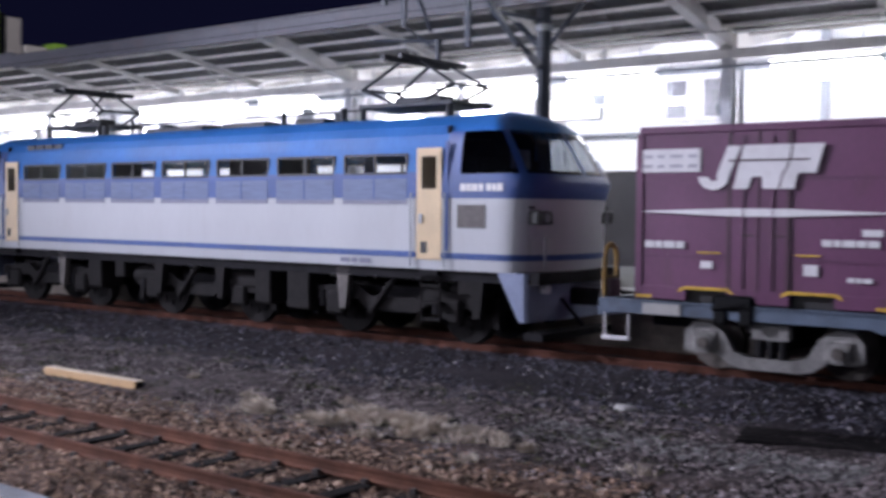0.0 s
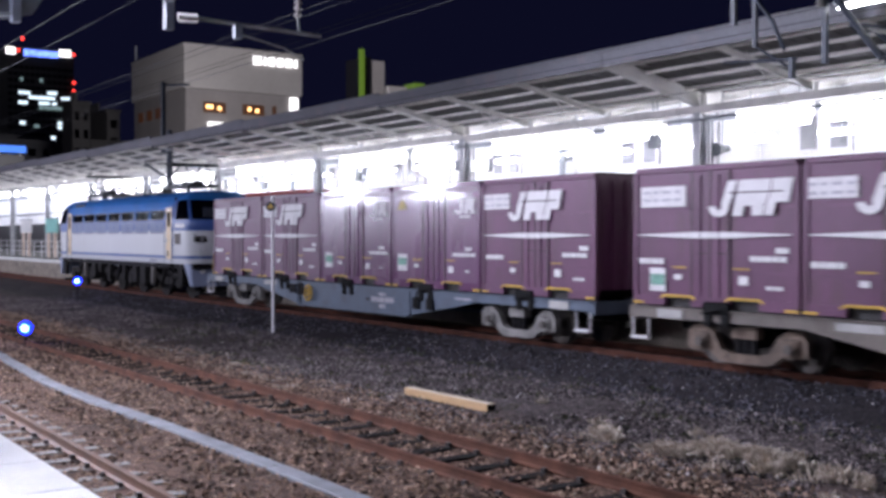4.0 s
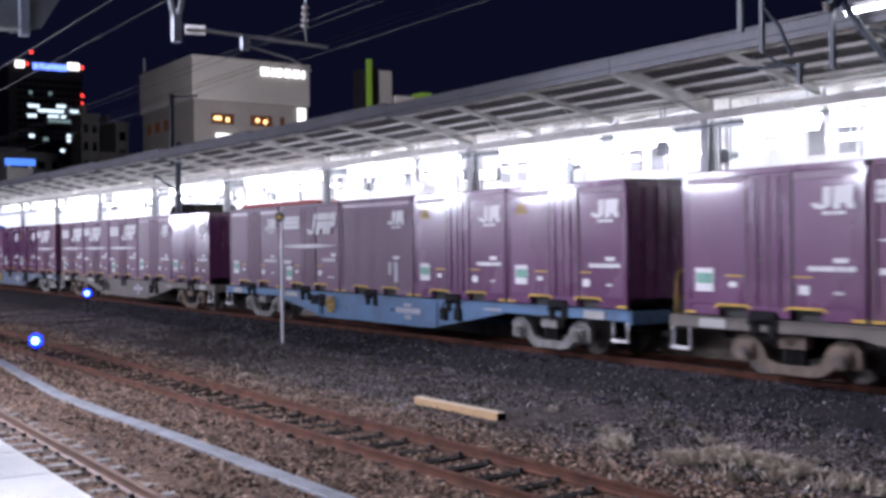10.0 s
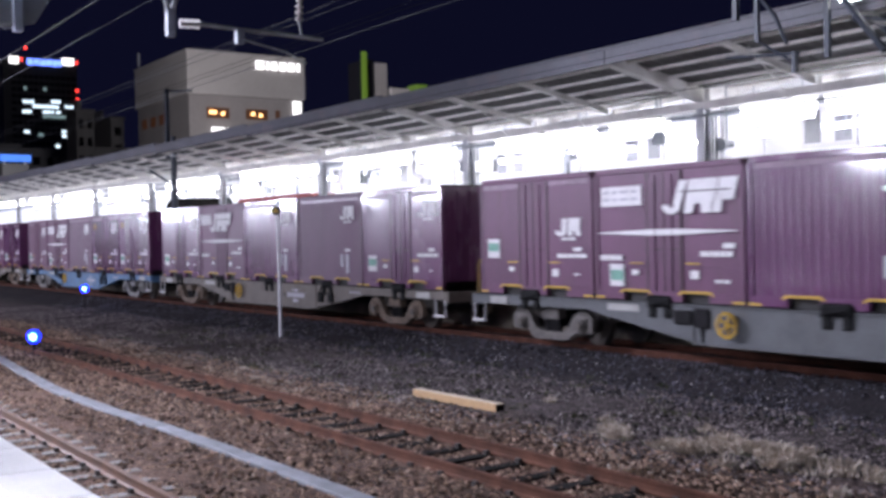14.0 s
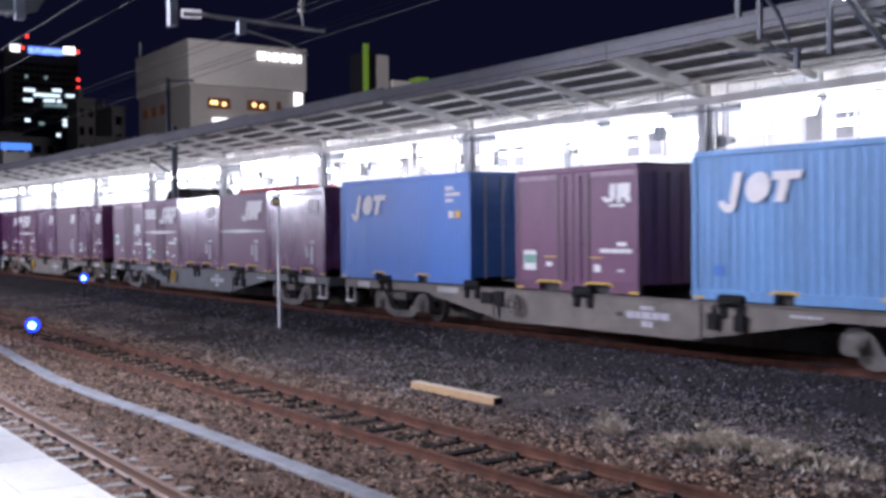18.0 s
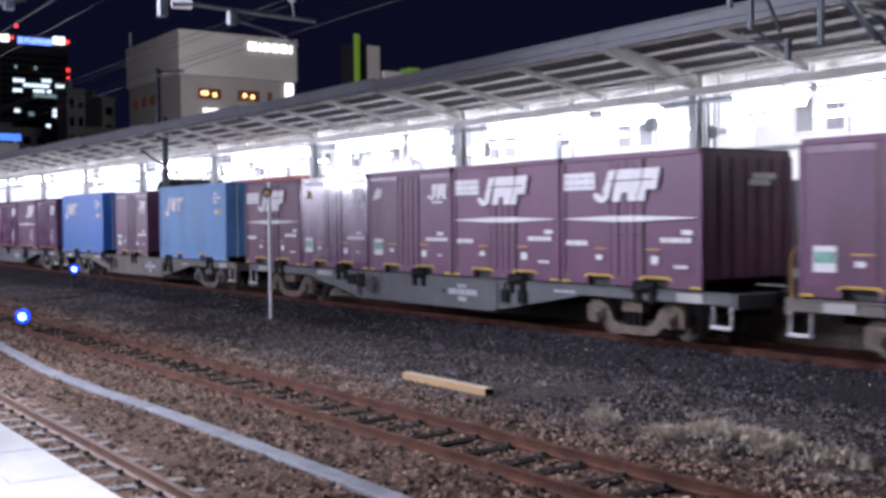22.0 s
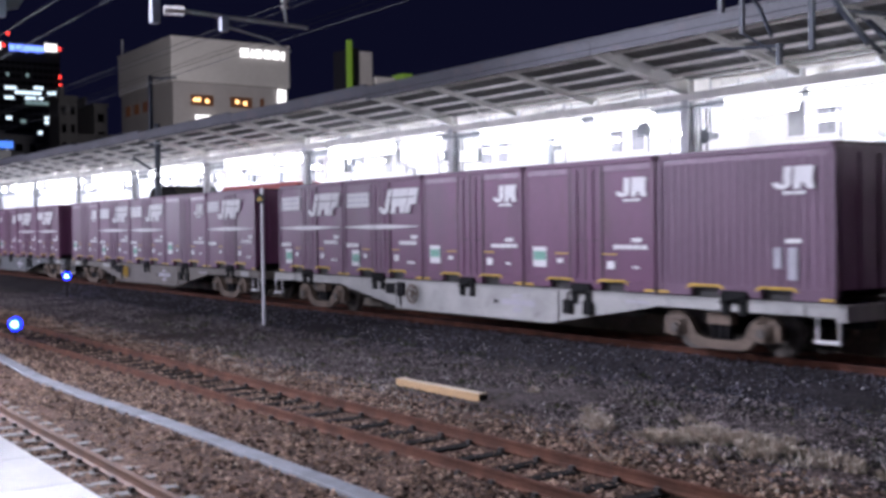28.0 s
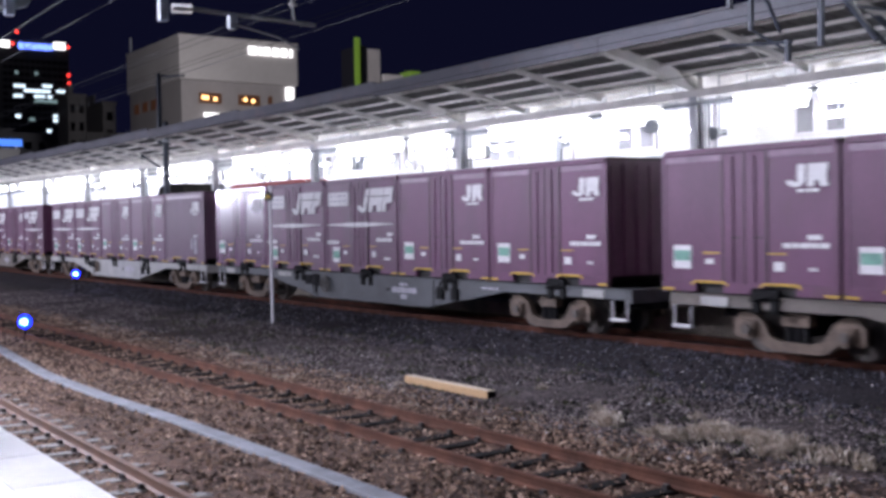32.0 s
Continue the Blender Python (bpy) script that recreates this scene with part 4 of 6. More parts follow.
        for y in (-0.7, 0.6):
            part("crew_seat", bx(min(s * 6.9, s * 7.02), max(s * 6.9, s * 7.02), y - 0.25, y + 0.25, 2.5, 3.15, bevel=0.04), UNDER, r)
        part("sun_blind", bx(min(s * 7.3, s * 7.34), max(s * 7.3, s * 7.34), -0.5, 0.05, 2.9, 3.3, bevel=0.01), LOUVRE, r)
        cap = bmesh.new()
        vs = [cap.verts.new((s * abs(x), y, z)) for x, y, z in loco_outline(*LEVELS[-1])]
        cap.faces.new(vs)
        part("cab_cap", cap, LOCO_BLUE, r)
        part("cab_window", cab_band(2.87, 3.56, s, 0.004, -0.18, 0.72), CAB_GLASS, r, "dark wrap-round cab side window", smooth=True)
        for a0, a1 in ((0.80, math.pi / 2 - 0.035), (math.pi / 2 + 0.035, math.pi - 0.80)):
            part("windscreen", cab_band(2.87, 3.56, s, 0.004, a0, a1), CAB_GLASS, r, "sloping windscreen", smooth=True)
        part("cab_stripe", cab_band(1.47, 1.57, s, 0.006), LOCO_INDIGO, r, smooth=True)
        part("far_cab_window", cab_band(2.87, 3.56, s, 0.004, math.pi - 0.72, math.pi + 0.18), CAB_GLASS, r, smooth=True)
        for q in (-0.95, 0.95):
            hx = 7.92
            hl = part("headlight", bx(min(s * hx, s * (hx + 0.4)), max(s * hx, s * (hx + 0.4)), q - 0.25, q + 0.25, 2.05, 2.27, bevel=0.02), BLACK, r, "unlit headlight")
            part("lens", rod(bmesh.new(), (s * (hx + 0.4), q, 2.16), (s * (hx + 0.42), q, 2.16), 0.08, 12), PANEL_GREY, hl)
        sk = bmesh.new()
        rings = []
        for z, xs, xf, w in ((1.28, 7.65, 8.30, 1.36), (0.50, 8.02, 8.26, 1.28)):
            rings.append([(s * x, y, z) for x, y in ((xs, -w), (xf - 0.14, -w), (xf - 0.08, -w * 0.96), (xf, -w * 0.3), (xf, w * 0.3), (xf - 0.08, w * 0.96), (xf - 0.14, w), (xs, w))])
        loft(sk, rings)
        part("skirt", sk, SKIRT, r, "blue-grey snow-plough skirt")
        part("coupler", bx(min(s * 8.1, s * 9.15), max(s * 8.1, s * 9.15), -0.15, 0.15, 0.74, 1.02, bevel=0.04), UNDER, r)
        part("front_rail", rod(bmesh.new(), (s * 8.32, -1.0, 1.35), (s * 8.32, -1.0, 1.85), 0.02, 6), STEEL, r)
        part("air_hose", rod(bmesh.new(), (s * 8.3, -0.45, 0.85), (s * 8.7, -0.45, 0.45), 0.03, 6), UNDER, r)
        part("hose_lamp", rod(bmesh.new(), (s * 8.22, -0.92, 1.02), (s * 8.36, -0.92, 1.02), 0.07, 10), POLE_WHITE, r)
        part("plough", bx(min(s * 8.0, s * 8.36), max(s * 8.0, s * 8.36), -1.1, 1.1, 0.20, 0.32), UNDER, r)
        for dx in (-1.0, 1.0):
            part("roof_insulator", rod(bmesh.new(), (s * 5.05 + dx, -0.55, 3.88), (s * 5.05 + dx, -0.55, 4.12), 0.06, 8), ROOF_GEAR, r)
        pg = part("pantograph", bx(s * 5.05 - 1.1, s * 5.05 + 1.1, -0.60, 0.60, 4.10, 4.19, bevel=0.02), ROOF_GEAR, r, "raised diamond pantograph")
        for q in (-1, 1):
            for y in (-0.5, 0.5):
                part("lower_arm", rod(bmesh.new(), (s * 5.05 + q * 0.35, y, 4.2), (s * 5.05 + q * 1.05, y, 4.47), 0.036, 6), ROOF_GEAR, pg)
                part("upper_arm", rod(bmesh.new(), (s * 5.05 + q * 1.05, y, 4.47), (s * 5.05 + q * 0.22, y * 0.8, 4.94), 0.030, 6), ROOF_GEAR, pg)
            part("knee_bar", rod(bmesh.new(), (s * 5.05 + q * 1.05, -0.55, 4.47), (s * 5.05 + q * 1.05, 0.55, 4.47), 0.024, 6), ROOF_GEAR, pg)
            part("contact_strip", rod(bmesh.new(), (s * 5.05 + q * 0.2, -0.95, 4.96), (s * 5.05 + q * 0.2, 0.95, 4.96), 0.05, 8), ROOF_GEAR, pg)
        part("spring_box", bx(s * 5.05 - 0.55, s * 5.05 + 0.55, -0.22, 0.22, 4.19, 4.33, bevel=0.03), ROOF_GEAR, pg)
    for x, y, h, q in ((3.6, -0.6, 0.30, 0.07), (3.3, -0.4, 0.24, 0.09), (1.9, -0.5, 0.32, 0.05), (0.9, 0.0, 0.20, 0.22), (-0.7, -0.2, 0.18, 0.28), (-1.9, -0.3, 0.22, 0.20), (-2.9, -0.5, 0.34, 0.035), (-3.9, -0.5, 0.28, 0.08)):
        part("roof_equipment", rod(bmesh.new(), (x, y, 3.84), (x, y, 3.84 + h), q, 10), ROOF_GEAR, r)
    for x0, x1 in ((-2.2, -0.3), (0.3, 1.6), (2.4, 3.2)):
        part("roof_hatch", bx(x0, x1, -0.7, 0.7, 3.84, 3.98, bevel=0.03), ROOF_GEAR, r)
    part("bus_bar", rod(bmesh.new(), (-4.2, -0.45, 4.10), (4.2, -0.45, 4.10), 0.018, 6), ROOF_GEAR, r)
    for k in range(4):
        part("roof_vent", bx(-5.85 + k * 0.36, -5.55 + k * 0.36, -1.262, -1.16, 3.53, 3.68), BLACK, r)
    part("side_grille", bx(6.88, 7.44, -1.412, -1.395, 1.98, 2.36), GRILLE, r, "brown side grille")
    part("number", bars(bmesh.new(), 6.94, 2.58, 0.46, 0.12, -1.408, 0.02, 4), POLE_WHITE, r, "white raised number bars")
    part("number", bars(bmesh.new(), 7.46, 2.58, 0.32, 0.12, -1.408, 0.02, 3), POLE_WHITE, r)
    part("lettering", bars(bmesh.new(), 4.3, 1.34, 0.7, 0.08, -1.404, 0.05, 3), LOUVRE, r)
    wheel = bmesh.new()
    rod(wheel, (0, -0.95, 0), (0, 0.95, 0), 0.1, 10)
    for s in (-1, 1):
        rod(wheel, (0, s * 0.50, 0), (0, s * 0.53, 0), 0.585, 28)
        rod(wheel, (0, s * 0.53, 0), (0, s * 0.64, 0), 0.56, 28)
        for k in range(8):
            a = k * math.tau / 8
            rod(wheel, (math.cos(a) * 0.33, s * 0.64, math.sin(a) * 0.33), (math.cos(a) * 0.33, s * 0.66, math.sin(a) * 0.33), 0.07, 6)
    wm = mesh_of("loco_wheelset", wheel, LOCO_UNDER)
    for c in (-5.25, 0.0, 5.25):
        bg = part("bogie", bx(c - 0.9, c + 0.9, -0.8, 0.8, 0.45, 0.9), UNDER, r)
        for s in (-1, 1):
            fr = [(c - 1.9, 0.62), (c - 1.9, 0.86), (c - 0.8, 0.92), (c - 0.5, 0.74), (c + 0.5, 0.74), (c + 0.8, 0.92), (c + 1.9, 0.86), (c + 1.9, 0.62), (c + 0.8, 0.66), (c + 0.55, 0.5), (c - 0.55, 0.5), (c - 0.8, 0.66)]
            part("side_frame", slab(bmesh.new(), fr, s * 1.05 - 0.06, s * 1.05 + 0.06), LOCO_UNDER, bg)
            for q in (-1.33, 1.33):
                part("axle_box", bx(c + q - 0.22, c + q + 0.22, s * 1.1 - 0.08, s * 1.1 + 0.08, 0.36, 0.78, bevel=0.05), LOCO_UNDER, bg)
                part("spring", rod(bmesh.new(), (c + q - 0.34, s * 1.08, 0.5), (c + q - 0.34, s * 1.08, 0.8), 0.08, 8), UNDER, bg)
                part("brake_block", bx(c + q * 1.55 - 0.06, c + q * 1.55 + 0.06, s * 0.78 - 0.1, s * 0.78 + 0.1, 0.3, 0.8), LOCO_UNDER, bg)
            part("damper", rod(bmesh.new(), (c - 0.45, s * 1.16, 0.45), (c + 0.15, s * 1.16, 1.15), 0.06, 8), LOCO_UNDER, bg)
        for q in (-1.33, 1.33):
            part("wheelset", wm, None, bg, at=(c + q, 0, 0.56))
    for x, w, h in ((-3.2, 0.5, 0.75), (-2.3, 0.35, 0.5), (2.15, 0.45, 0.8), (3.1, 0.6, 0.85), (7.05, 0.5, 0.4)):
        part("equipment_box", bx(x - w / 2, x + w / 2, -1.28, -0.7, 1.26 - h, 1.26, bevel=0.03), LOCO_UNDER, r)
    for x in (-7.35, -4.4, -0.95, 0.95, 4.25, 7.2):
        b = bmesh.new()
        slab(b, [(x - 0.16, 1.28), (x + 0.16, 1.28), (x + 0.07, 0.50), (x - 0.07, 0.50)], -1.30, -1.18)
        part("hanger", b, BOGIE if x in (-4.4, 4.25) else LOCO_UNDER, r)
    for z in (0.42, 0.70, 0.98):
        part("cab_step", bx(6.10, 6.48, -1.36, -1.12, z, z + 0.03), LOCO_UNDER, r)
    for x in (6.08, 6.48):
        part("step_side", rod(bmesh.new(), (x, -1.33, 0.40), (x, -1.33, 1.25), 0.018, 6), LOCO_UNDER, r)
    part("air_tank", rod(bmesh.new(), (-2.0, -0.95, 0.82), (-0.9, -0.95, 0.82), 0.2, 12), LOCO_UNDER, r)
    part("air_tank", rod(bmesh.new(), (1.0, -0.95, 0.82), (1.9, -0.95, 0.82), 0.2, 12), LOCO_UNDER, r)
    return r


# the train's first container's front end along x, second by second of its passing
PASSING = [(0.0, -8.10), (2.0, -21.80), (4.0, -35.30), (6.0, -48.69), (8.0, -62.02), (10.0, -75.32), (12.0, -88.58), (14.0, -101.80), (16.0, -114.97), (18.0, -128.07), (20.0, -141.11),
           (22.0, -154.09), (24.0, -167.00), (26.0, -179.86), (28.0, -192.64), (30.0, -205.31), (32.0, -217.83)]


def train_x(t):
    ts, xs = [q[0] for q in PASSING], [q[1] for q in PASSING]
    n = len(ts)
    sl = [(xs[i + 1] - xs[i]) / (ts[i + 1] - ts[i]) for i in range(n - 1)]
    m = [sl[0]] + [(sl[i - 1] + sl[i]) / 2 for i in range(1, n - 1)] + [sl[-1]]
    i = max(0, min(n - 2, sum(1 for q in ts if q <= t) - 1))
    h = ts[i + 1] - ts[i]
    u = (t - ts[i]) / h
    return (2 * u**3 - 3 * u**2 + 1) * xs[i] + (u**3 - 2 * u**2 + u) * h * m[i] + (3 * u**2 - 2 * u**3) * xs[i + 1] + (u**3 - u**2) * h * m[i + 1]


loco = locomotive()
RIDERS = [(loco, -9.60, 0.0)]              # each with its place along the train and its height
KINDS = {
    "A": lambda: container_striped(MAROON), "P": lambda: container_striped(MAROON_PALE), "R": lambda: container_striped(MAROON, 0.87),
    "E": lambda: container_striped(MAROON, 0.0, True), "L": lambda: container_two_door(MAROON, low=True), "W": lambda: container_two_door(MAROON, white_patch=True), "B": lambda: container_two_door(MAROON),
    "G": lambda: container_two_door(MAROON_GLOSS), "T": lambda: container_two_door(MAROON_GLOSS, True), "C": lambda: container_ribbed(MAROON_GLOSS),
    "K": lambda: container_ribbed(MAROON_GREY), "D": lambda: container_ribbed(MAROON, "large"),
}
LOADS = ["AAGTA", "RARBG", "BRKTT", "GACKG", "LRCDC", "", "PTWAE", "BRRBE", "RRBBK", "GRRBB", "BBAAB"]
SHIFTS = [0.43, -0.06, 0.27, 0.20, 0.22, -0.37, -0.38, 0.10, 0.21, -0.26, -0.35]     # how far each wagon's load stands off its middle
SLATE, TAN, BLUE, GREY, PALE = ("slate-blue container flat wagon with fish-belly sills", "tan-grey container flat wagon, weathered paint", "blue container flat wagon with fish-belly sills",
                                "grey container flat wagon, weathered paint", "pale grey container flat wagon with fish-belly sills")
WAGONS = [(WAGON_SLATE, SLATE), (WAGON_TAN, TAN), (WAGON_BLUE, BLUE), (WAGON_TAN, TAN), (WAGON_GREY, GREY), (WAGON_TAN, TAN), (WAGON_GREY, GREY), (WAGON_TAN, TAN), (WAGON_PALE, PALE), (WAGON_GREY, GREY), (WAGON_TAN, TAN)]
BRAKES = {0: YELLOW, 2: YELLOW, 3: YELLOW, 4: YELLOW, 7: YELLOW, 8: BOGIE_RUST}
first_wagon, first_box = {}, {}
for k, (paint, label) in enumerate(WAGONS):
    u0 = k * WAGON                            # front end of the wagon's first container
    brake = BRAKES.get(k, BOGIE)
    bog = BOGIE_PALE if k in (0, 2) else BOGIE if k in (4, 5) else BOGIE_RUST
    key = (label, brake.name, bog.name)
    if key in first_wagon:
        w = copy_thing(first_wagon[key], pose(0, 0, 0))
    else:
        w = first_wagon[key] = wagon(paint, label, brake, bog)
    RIDERS.append((w, u0 + 2.5 * PITCH + 0.065, 0.0))
    for j, c in enumerate(LOADS[k]):
        if c in first_box:
            b = copy_thing(first_box[c], pose(0, 0, 0))
        else:
            b = first_box[c] = KINDS[c]()
        RIDERS.append((b, u0 + SHIFTS[k] + j * PITCH + L12 / 2, DECK))
u6 = 5 * WAGON + SHIFTS[5]
RIDERS.append((container_long(BLUE_DEEP, "deep blue corrugated twenty-foot container with white mark"), u6 + 3.03, DECK))
RIDERS.append((copy_thing(first_box["B"], pose(0, 0, 0)), u6 + 7.74 + L12 / 2, DECK))
RIDERS.append((container_long(BLUE_PALE, "light blue corrugated twenty-foot container with white mark"), u6 + 12.79 + 3.03, DECK))


# ---- ground and tracks ----
def ground_z(x, y):
    if y < 4.6:
        z = Z1 - 0.156
    elif 7.02 < y - 0.009 * (x + 10) < 8.18:
        z = Z1 - 0.172
    elif y < 9.4:
        z = Z1 - 0.138
    elif y < 13.4:
        z = Z1 - 0.17 + (y - 9.4) / 4.0 * 0.10
    elif y < 14.5:
        z = -0.376 + (y - 13.4) / 1.1 * 0.25
    else:
        z = -0.126
    return z


def steps(a, b, s):
    return [a + (b - a) * k / round((b - a) / s) for k in range(round((b - a) / s) + 1)]


def make_ground():
    xs = [-2500, -900, -400, -200, -120, -90] + steps(-75, 4, 0.3) + [10, 25, 60, 150, 500, 2500]
    ys = [-2500, -900, -300, -100, -30, -8, 1.2] + steps(2.0, 17.2, 0.2) + [19, 30, 60, 150, 400, 900, 2500]
    verts = []
    for y in ys:
        for x in xs:
            z = ground_z(x, y)
            if -76 < x < 5 and 1.9 < y < 17.3:
                z += 0.035 * noise.noise((x * 1.7, y * 1.7, 0)) + 0.02 * noise.noise((x * 6, y * 6, 3))
                if 9.4 < y < 14:
                    z += 0.05 * noise.noise((x * 0.5, y * 0.6, 7))
            verts.append((x, y, z))
    n = len(xs)
    faces = [(j * n + i, j * n + i + 1, (j + 1) * n + i + 1, (j + 1) * n + i) for j in range(len(ys) - 1) for i in range(n - 1)]
    me = bpy.data.meshes.new("ground")
    me.from_pydata(verts, [], faces)
    me.materials.append(GROUND)
    for p in me.polygons:
        p.use_smooth = True
    return tagged(new("ground", me), "reddish and dark grey railway gravel, uneven", "ground", kind="structure")


make_ground()


def stones(name, label, area, count, size, material, seed, holes=()):
    rng = np.random.default_rng(seed)
    x0, x1, y0, y1 = area
    base = np.array([(1, 0, 0), (-1, 0, 0), (0, 1, 0), (0, -1, 0), (0, 0, 1), (0, 0, -1)], float)
    tri = [(0, 2, 4), (2, 1, 4), (1, 3, 4), (3, 0, 4), (2, 0, 5), (1, 2, 5), (3, 1, 5), (0, 3, 5)]
    verts, faces = [], []
    for k in range(count):
        x, y = x1 - (x1 - x0) * rng.random() ** 1.6, rng.uniform(y0, y1)
        if 7.02 < y - 0.009 * (x + 10) < 8.18 and rng.random() < 0.15 or y < 4.6 and rng.random() < 0.35:
            continue
        s = size * rng.uniform(0.5, 1.5)
        a = rng.uniform(0, math.tau)
        q = base * rng.uniform(0.6, 1.25, (6, 3)) * (s, s * rng.uniform(0.6, 1), s * rng.uniform(0.5, 0.8)) + rng.normal(0, 0.22 * s, (6, 3))
        c, d = math.cos(a), math.sin(a)
        z = ground_z(x, y) + 0.2 * s
        o = len(verts)
        verts += [(x + c * p[0] - d * p[1], y + d * p[0] + c * p[1], z + p[2]) for p in q]
        faces += [(o + i, o + j, o + l) for i, j, l in tri]
    me = bpy.data.meshes.new(name)
    me.from_pydata(verts, [], faces)
    me.materials.append(material)
    return tagged(new(name, me), label, "gravel", kind="stuff")


stones("ballast_stones", "loose reddish-brown ballast stones between the near tracks", (-42, -5, 2.6, 9.9), 46000, 0.029, STONE_RED, 3)
stones("dark_ballast_stones", "loose dark grey ballast stones and cinders", (-50, -3, 9.3, 13.2), 40000, 0.027, STONE_GREY, 4)
stones("oily_ballast_stones", "ballast stones darkened for the shade along the freight track", (-50, -3, 12.4, 15.2), 16000, 0.029, STONE_SHADED, 6)
stones("light_ballast_stones", "lighter stones among the reddish ballast", (-36, -4, 2.7, 9.8), 2600, 0.026, mat("light_ballast", (0.46, 0.36, 0.28), 0.8, var=0.3, scale=8, fine=40, bump=0.05), 12)
stones("pale_gravel", "patch of pale gravel and rubble on the dark ground", (-7.6, -3.4, 11.0, 11.9), 2200, 0.030, mat("pale_rubble", (0.07, 0.066, 0.066), 0.85, var=0.3, scale=8, fine=40, bump=0.06, col2=(0.24, 0.23, 0.225), islands=True), 14)
stones("pale_pebbles", "scattered pale stones on the dark gravel", (-34, -3, 9.0, 14.4), 2800, 0.020, mat("pale_pebble", (0.58, 0.55, 0.54), 0.6, var=0.25, scale=8, fine=40, bump=0.05), 5)


def rail_mesh(name, x0, x1, material):
    prof = [(-0.06, -0.14), (0.06, -0.14), (0.062, -0.125), (0.030, -0.10), (0.026, -0.045), (0.033, -0.035), (0.033, -0.004), (0.026, 0.0), (-0.026, 0.0), (-0.033, -0.004), (-0.033, -0.035), (-0.026, -0.045), (-0.030, -0.10), (-0.062, -0.125)]
    b = bmesh.new()
    vs = loft(b, [[(x, y, z) for y, z in prof] for x in (x0, x1)], True)
    b.faces.new(vs[0]), b.faces.new(vs[-1][::-1])
    return mesh_of(name, b, material)


def track(name, label, at, turn, x0, x1, rail_mat, sleeper_mat, pitch, half, first, sleepers_to=None, with_clips=True):
    """A railway track along x with rails, sleepers and clips; z = 0 is the rail top."""
    r = thing(name, label, "railway track", at=at, turn=turn, kind="structure")
    for s in (-1, 1):
        part("rail", rail_mesh("rail", x0, x1, rail_mat), None, r, at=(0, s * 0.562, 0))
    concrete = sleeper_mat is CONCRETE
    b = bmesh.new()
    if concrete:
        slab(b, [(-0.12, -0.28), (0.12, -0.28), (0.09, -0.142), (-0.09, -0.142)], -half, half)
    else:
        box(b, -0.105, 0.105, -half, half, -0.28, -0.142, bevel=0.012)
    sm = mesh_of("sleeper", b, sleeper_mat)
    clips = bmesh.new()
    x = first
    k = 0
    rng = random.Random(len(name))
    while x > (sleepers_to or x0):
        j = rng.uniform(-0.03, 0.03) if not concrete else 0
        o = part("sleeper", sm, None, r, at=(x + j, rng.uniform(-0.02, 0.02), 0 if concrete else rng.uniform(-0.012, 0.004)))
        o.rotation_euler = (0, 0, 0 if concrete else rng.uniform(-0.03, 0.03))
        for s in (-1, 1):
            for q in (-0.1, 0.1):
                box(clips, x + j - 0.035, x + j + 0.035, s * 0.562 + q * 0.9 - 0.025, s * 0.562 + q * 0.9 + 0.025, -0.145, -0.09)
        x -= pitch
        k += 1
    if with_clips:
        tagged(part("rail_clips", clips, CLIP, r), kind="stuff")
    return r


track("freight_track", "rusty rails on timber sleepers under the freight train", (0, YC, 0), 0, -400, 60, DARK_RAIL, WOOD_OLD, 0.72, 1.05, 0.0, -110, with_clips=False)
track("siding_track", "disused rusty track on dark old timber sleepers", (-10, 7.60, Z1), 0.5, -300, 40, RUST_RAIL, WOOD_OLD, 0.64, 1.02, 6.0, -70)
track("platform_track", "brown-railed track on pale concrete sleepers beside the platform", (0, 3.36, Z1), 0, -300, 40, BROWN_RAIL, CONCRETE, 0.60, 0.98, -4.0, -62)

# cable duct between the two near tracks
duct = thing("cable_duct", "pale grey flat cable duct winding between the tracks", "cable duct", kind="structure")
line = [(-42.0, 6.85), (-34.0, 6.35), (-27.3, 5.86), (-23.6, 5.60), (-20.7, 5.42), (-17.6, 5.45), (-15.4, 5.56), (-13.3, 5.59), (-10.3, 5.61), (-6.0, 5.62), (0.0, 5.66)]


def on_line(x):
    for (a, ya), (b, yb) in zip(line, line[1:]):
        if a <= x <= b:
            u = (x - a) / (b - a)
            return ya + (yb - ya) * (u * u * (3 - 2 * u) * 0.5 + u * 0.5)
    return line[-1][1]


x = -42.0
while x < -0.5:
    y, y2 = on_line(x), on_line(min(x + 0.98, -0.01))
    b = bmesh.new()
    lo, hi = Z1 - 0.22, Z1 - 0.095
    ring = []
    for xx, yy in ((x, y), (x + 0.97, y2)):
        ring.append([(xx, yy - 0.13, lo), (xx, yy + 0.13, lo), (xx, yy + 0.13, hi - 0.015), (xx, yy + 0.115, hi), (xx, yy - 0.115, hi), (xx, yy - 0.13, hi - 0.015)])
    vs = loft(b, ring, True)
    b.faces.new(vs[0]), b.faces.new(vs[1][::-1])
    part("duct_cover", b, DUCT, duct)
    x += 0.98

# fresh timber beam lying on the gravel
beam = thing("timber_beam", "fresh yellow square timber lying on the gravel", "timber", at=(-14.78, 10.20, -0.458), turn=0.3)
part("timber", bx(-1.18, 1.18, -0.085, 0.085, 0.0, 0.125, bevel=0.006), WOOD_NEW, beam)
# Paler top plate puts the light from above into the wood's colour.
part("top_face", bx(-1.175, 1.175, -0.078, 0.078, 0.124, 0.129), WOOD_LIT, beam, "top face paled for the light from above")
# Dark plate on the end turned from the lamps; shade put into its colour.
part("end_grain", bx(1.1805, 1.1835, -0.078, 0.078, 0.005, 0.120), WOOD_OLD, beam, "end face darkened for its shade")


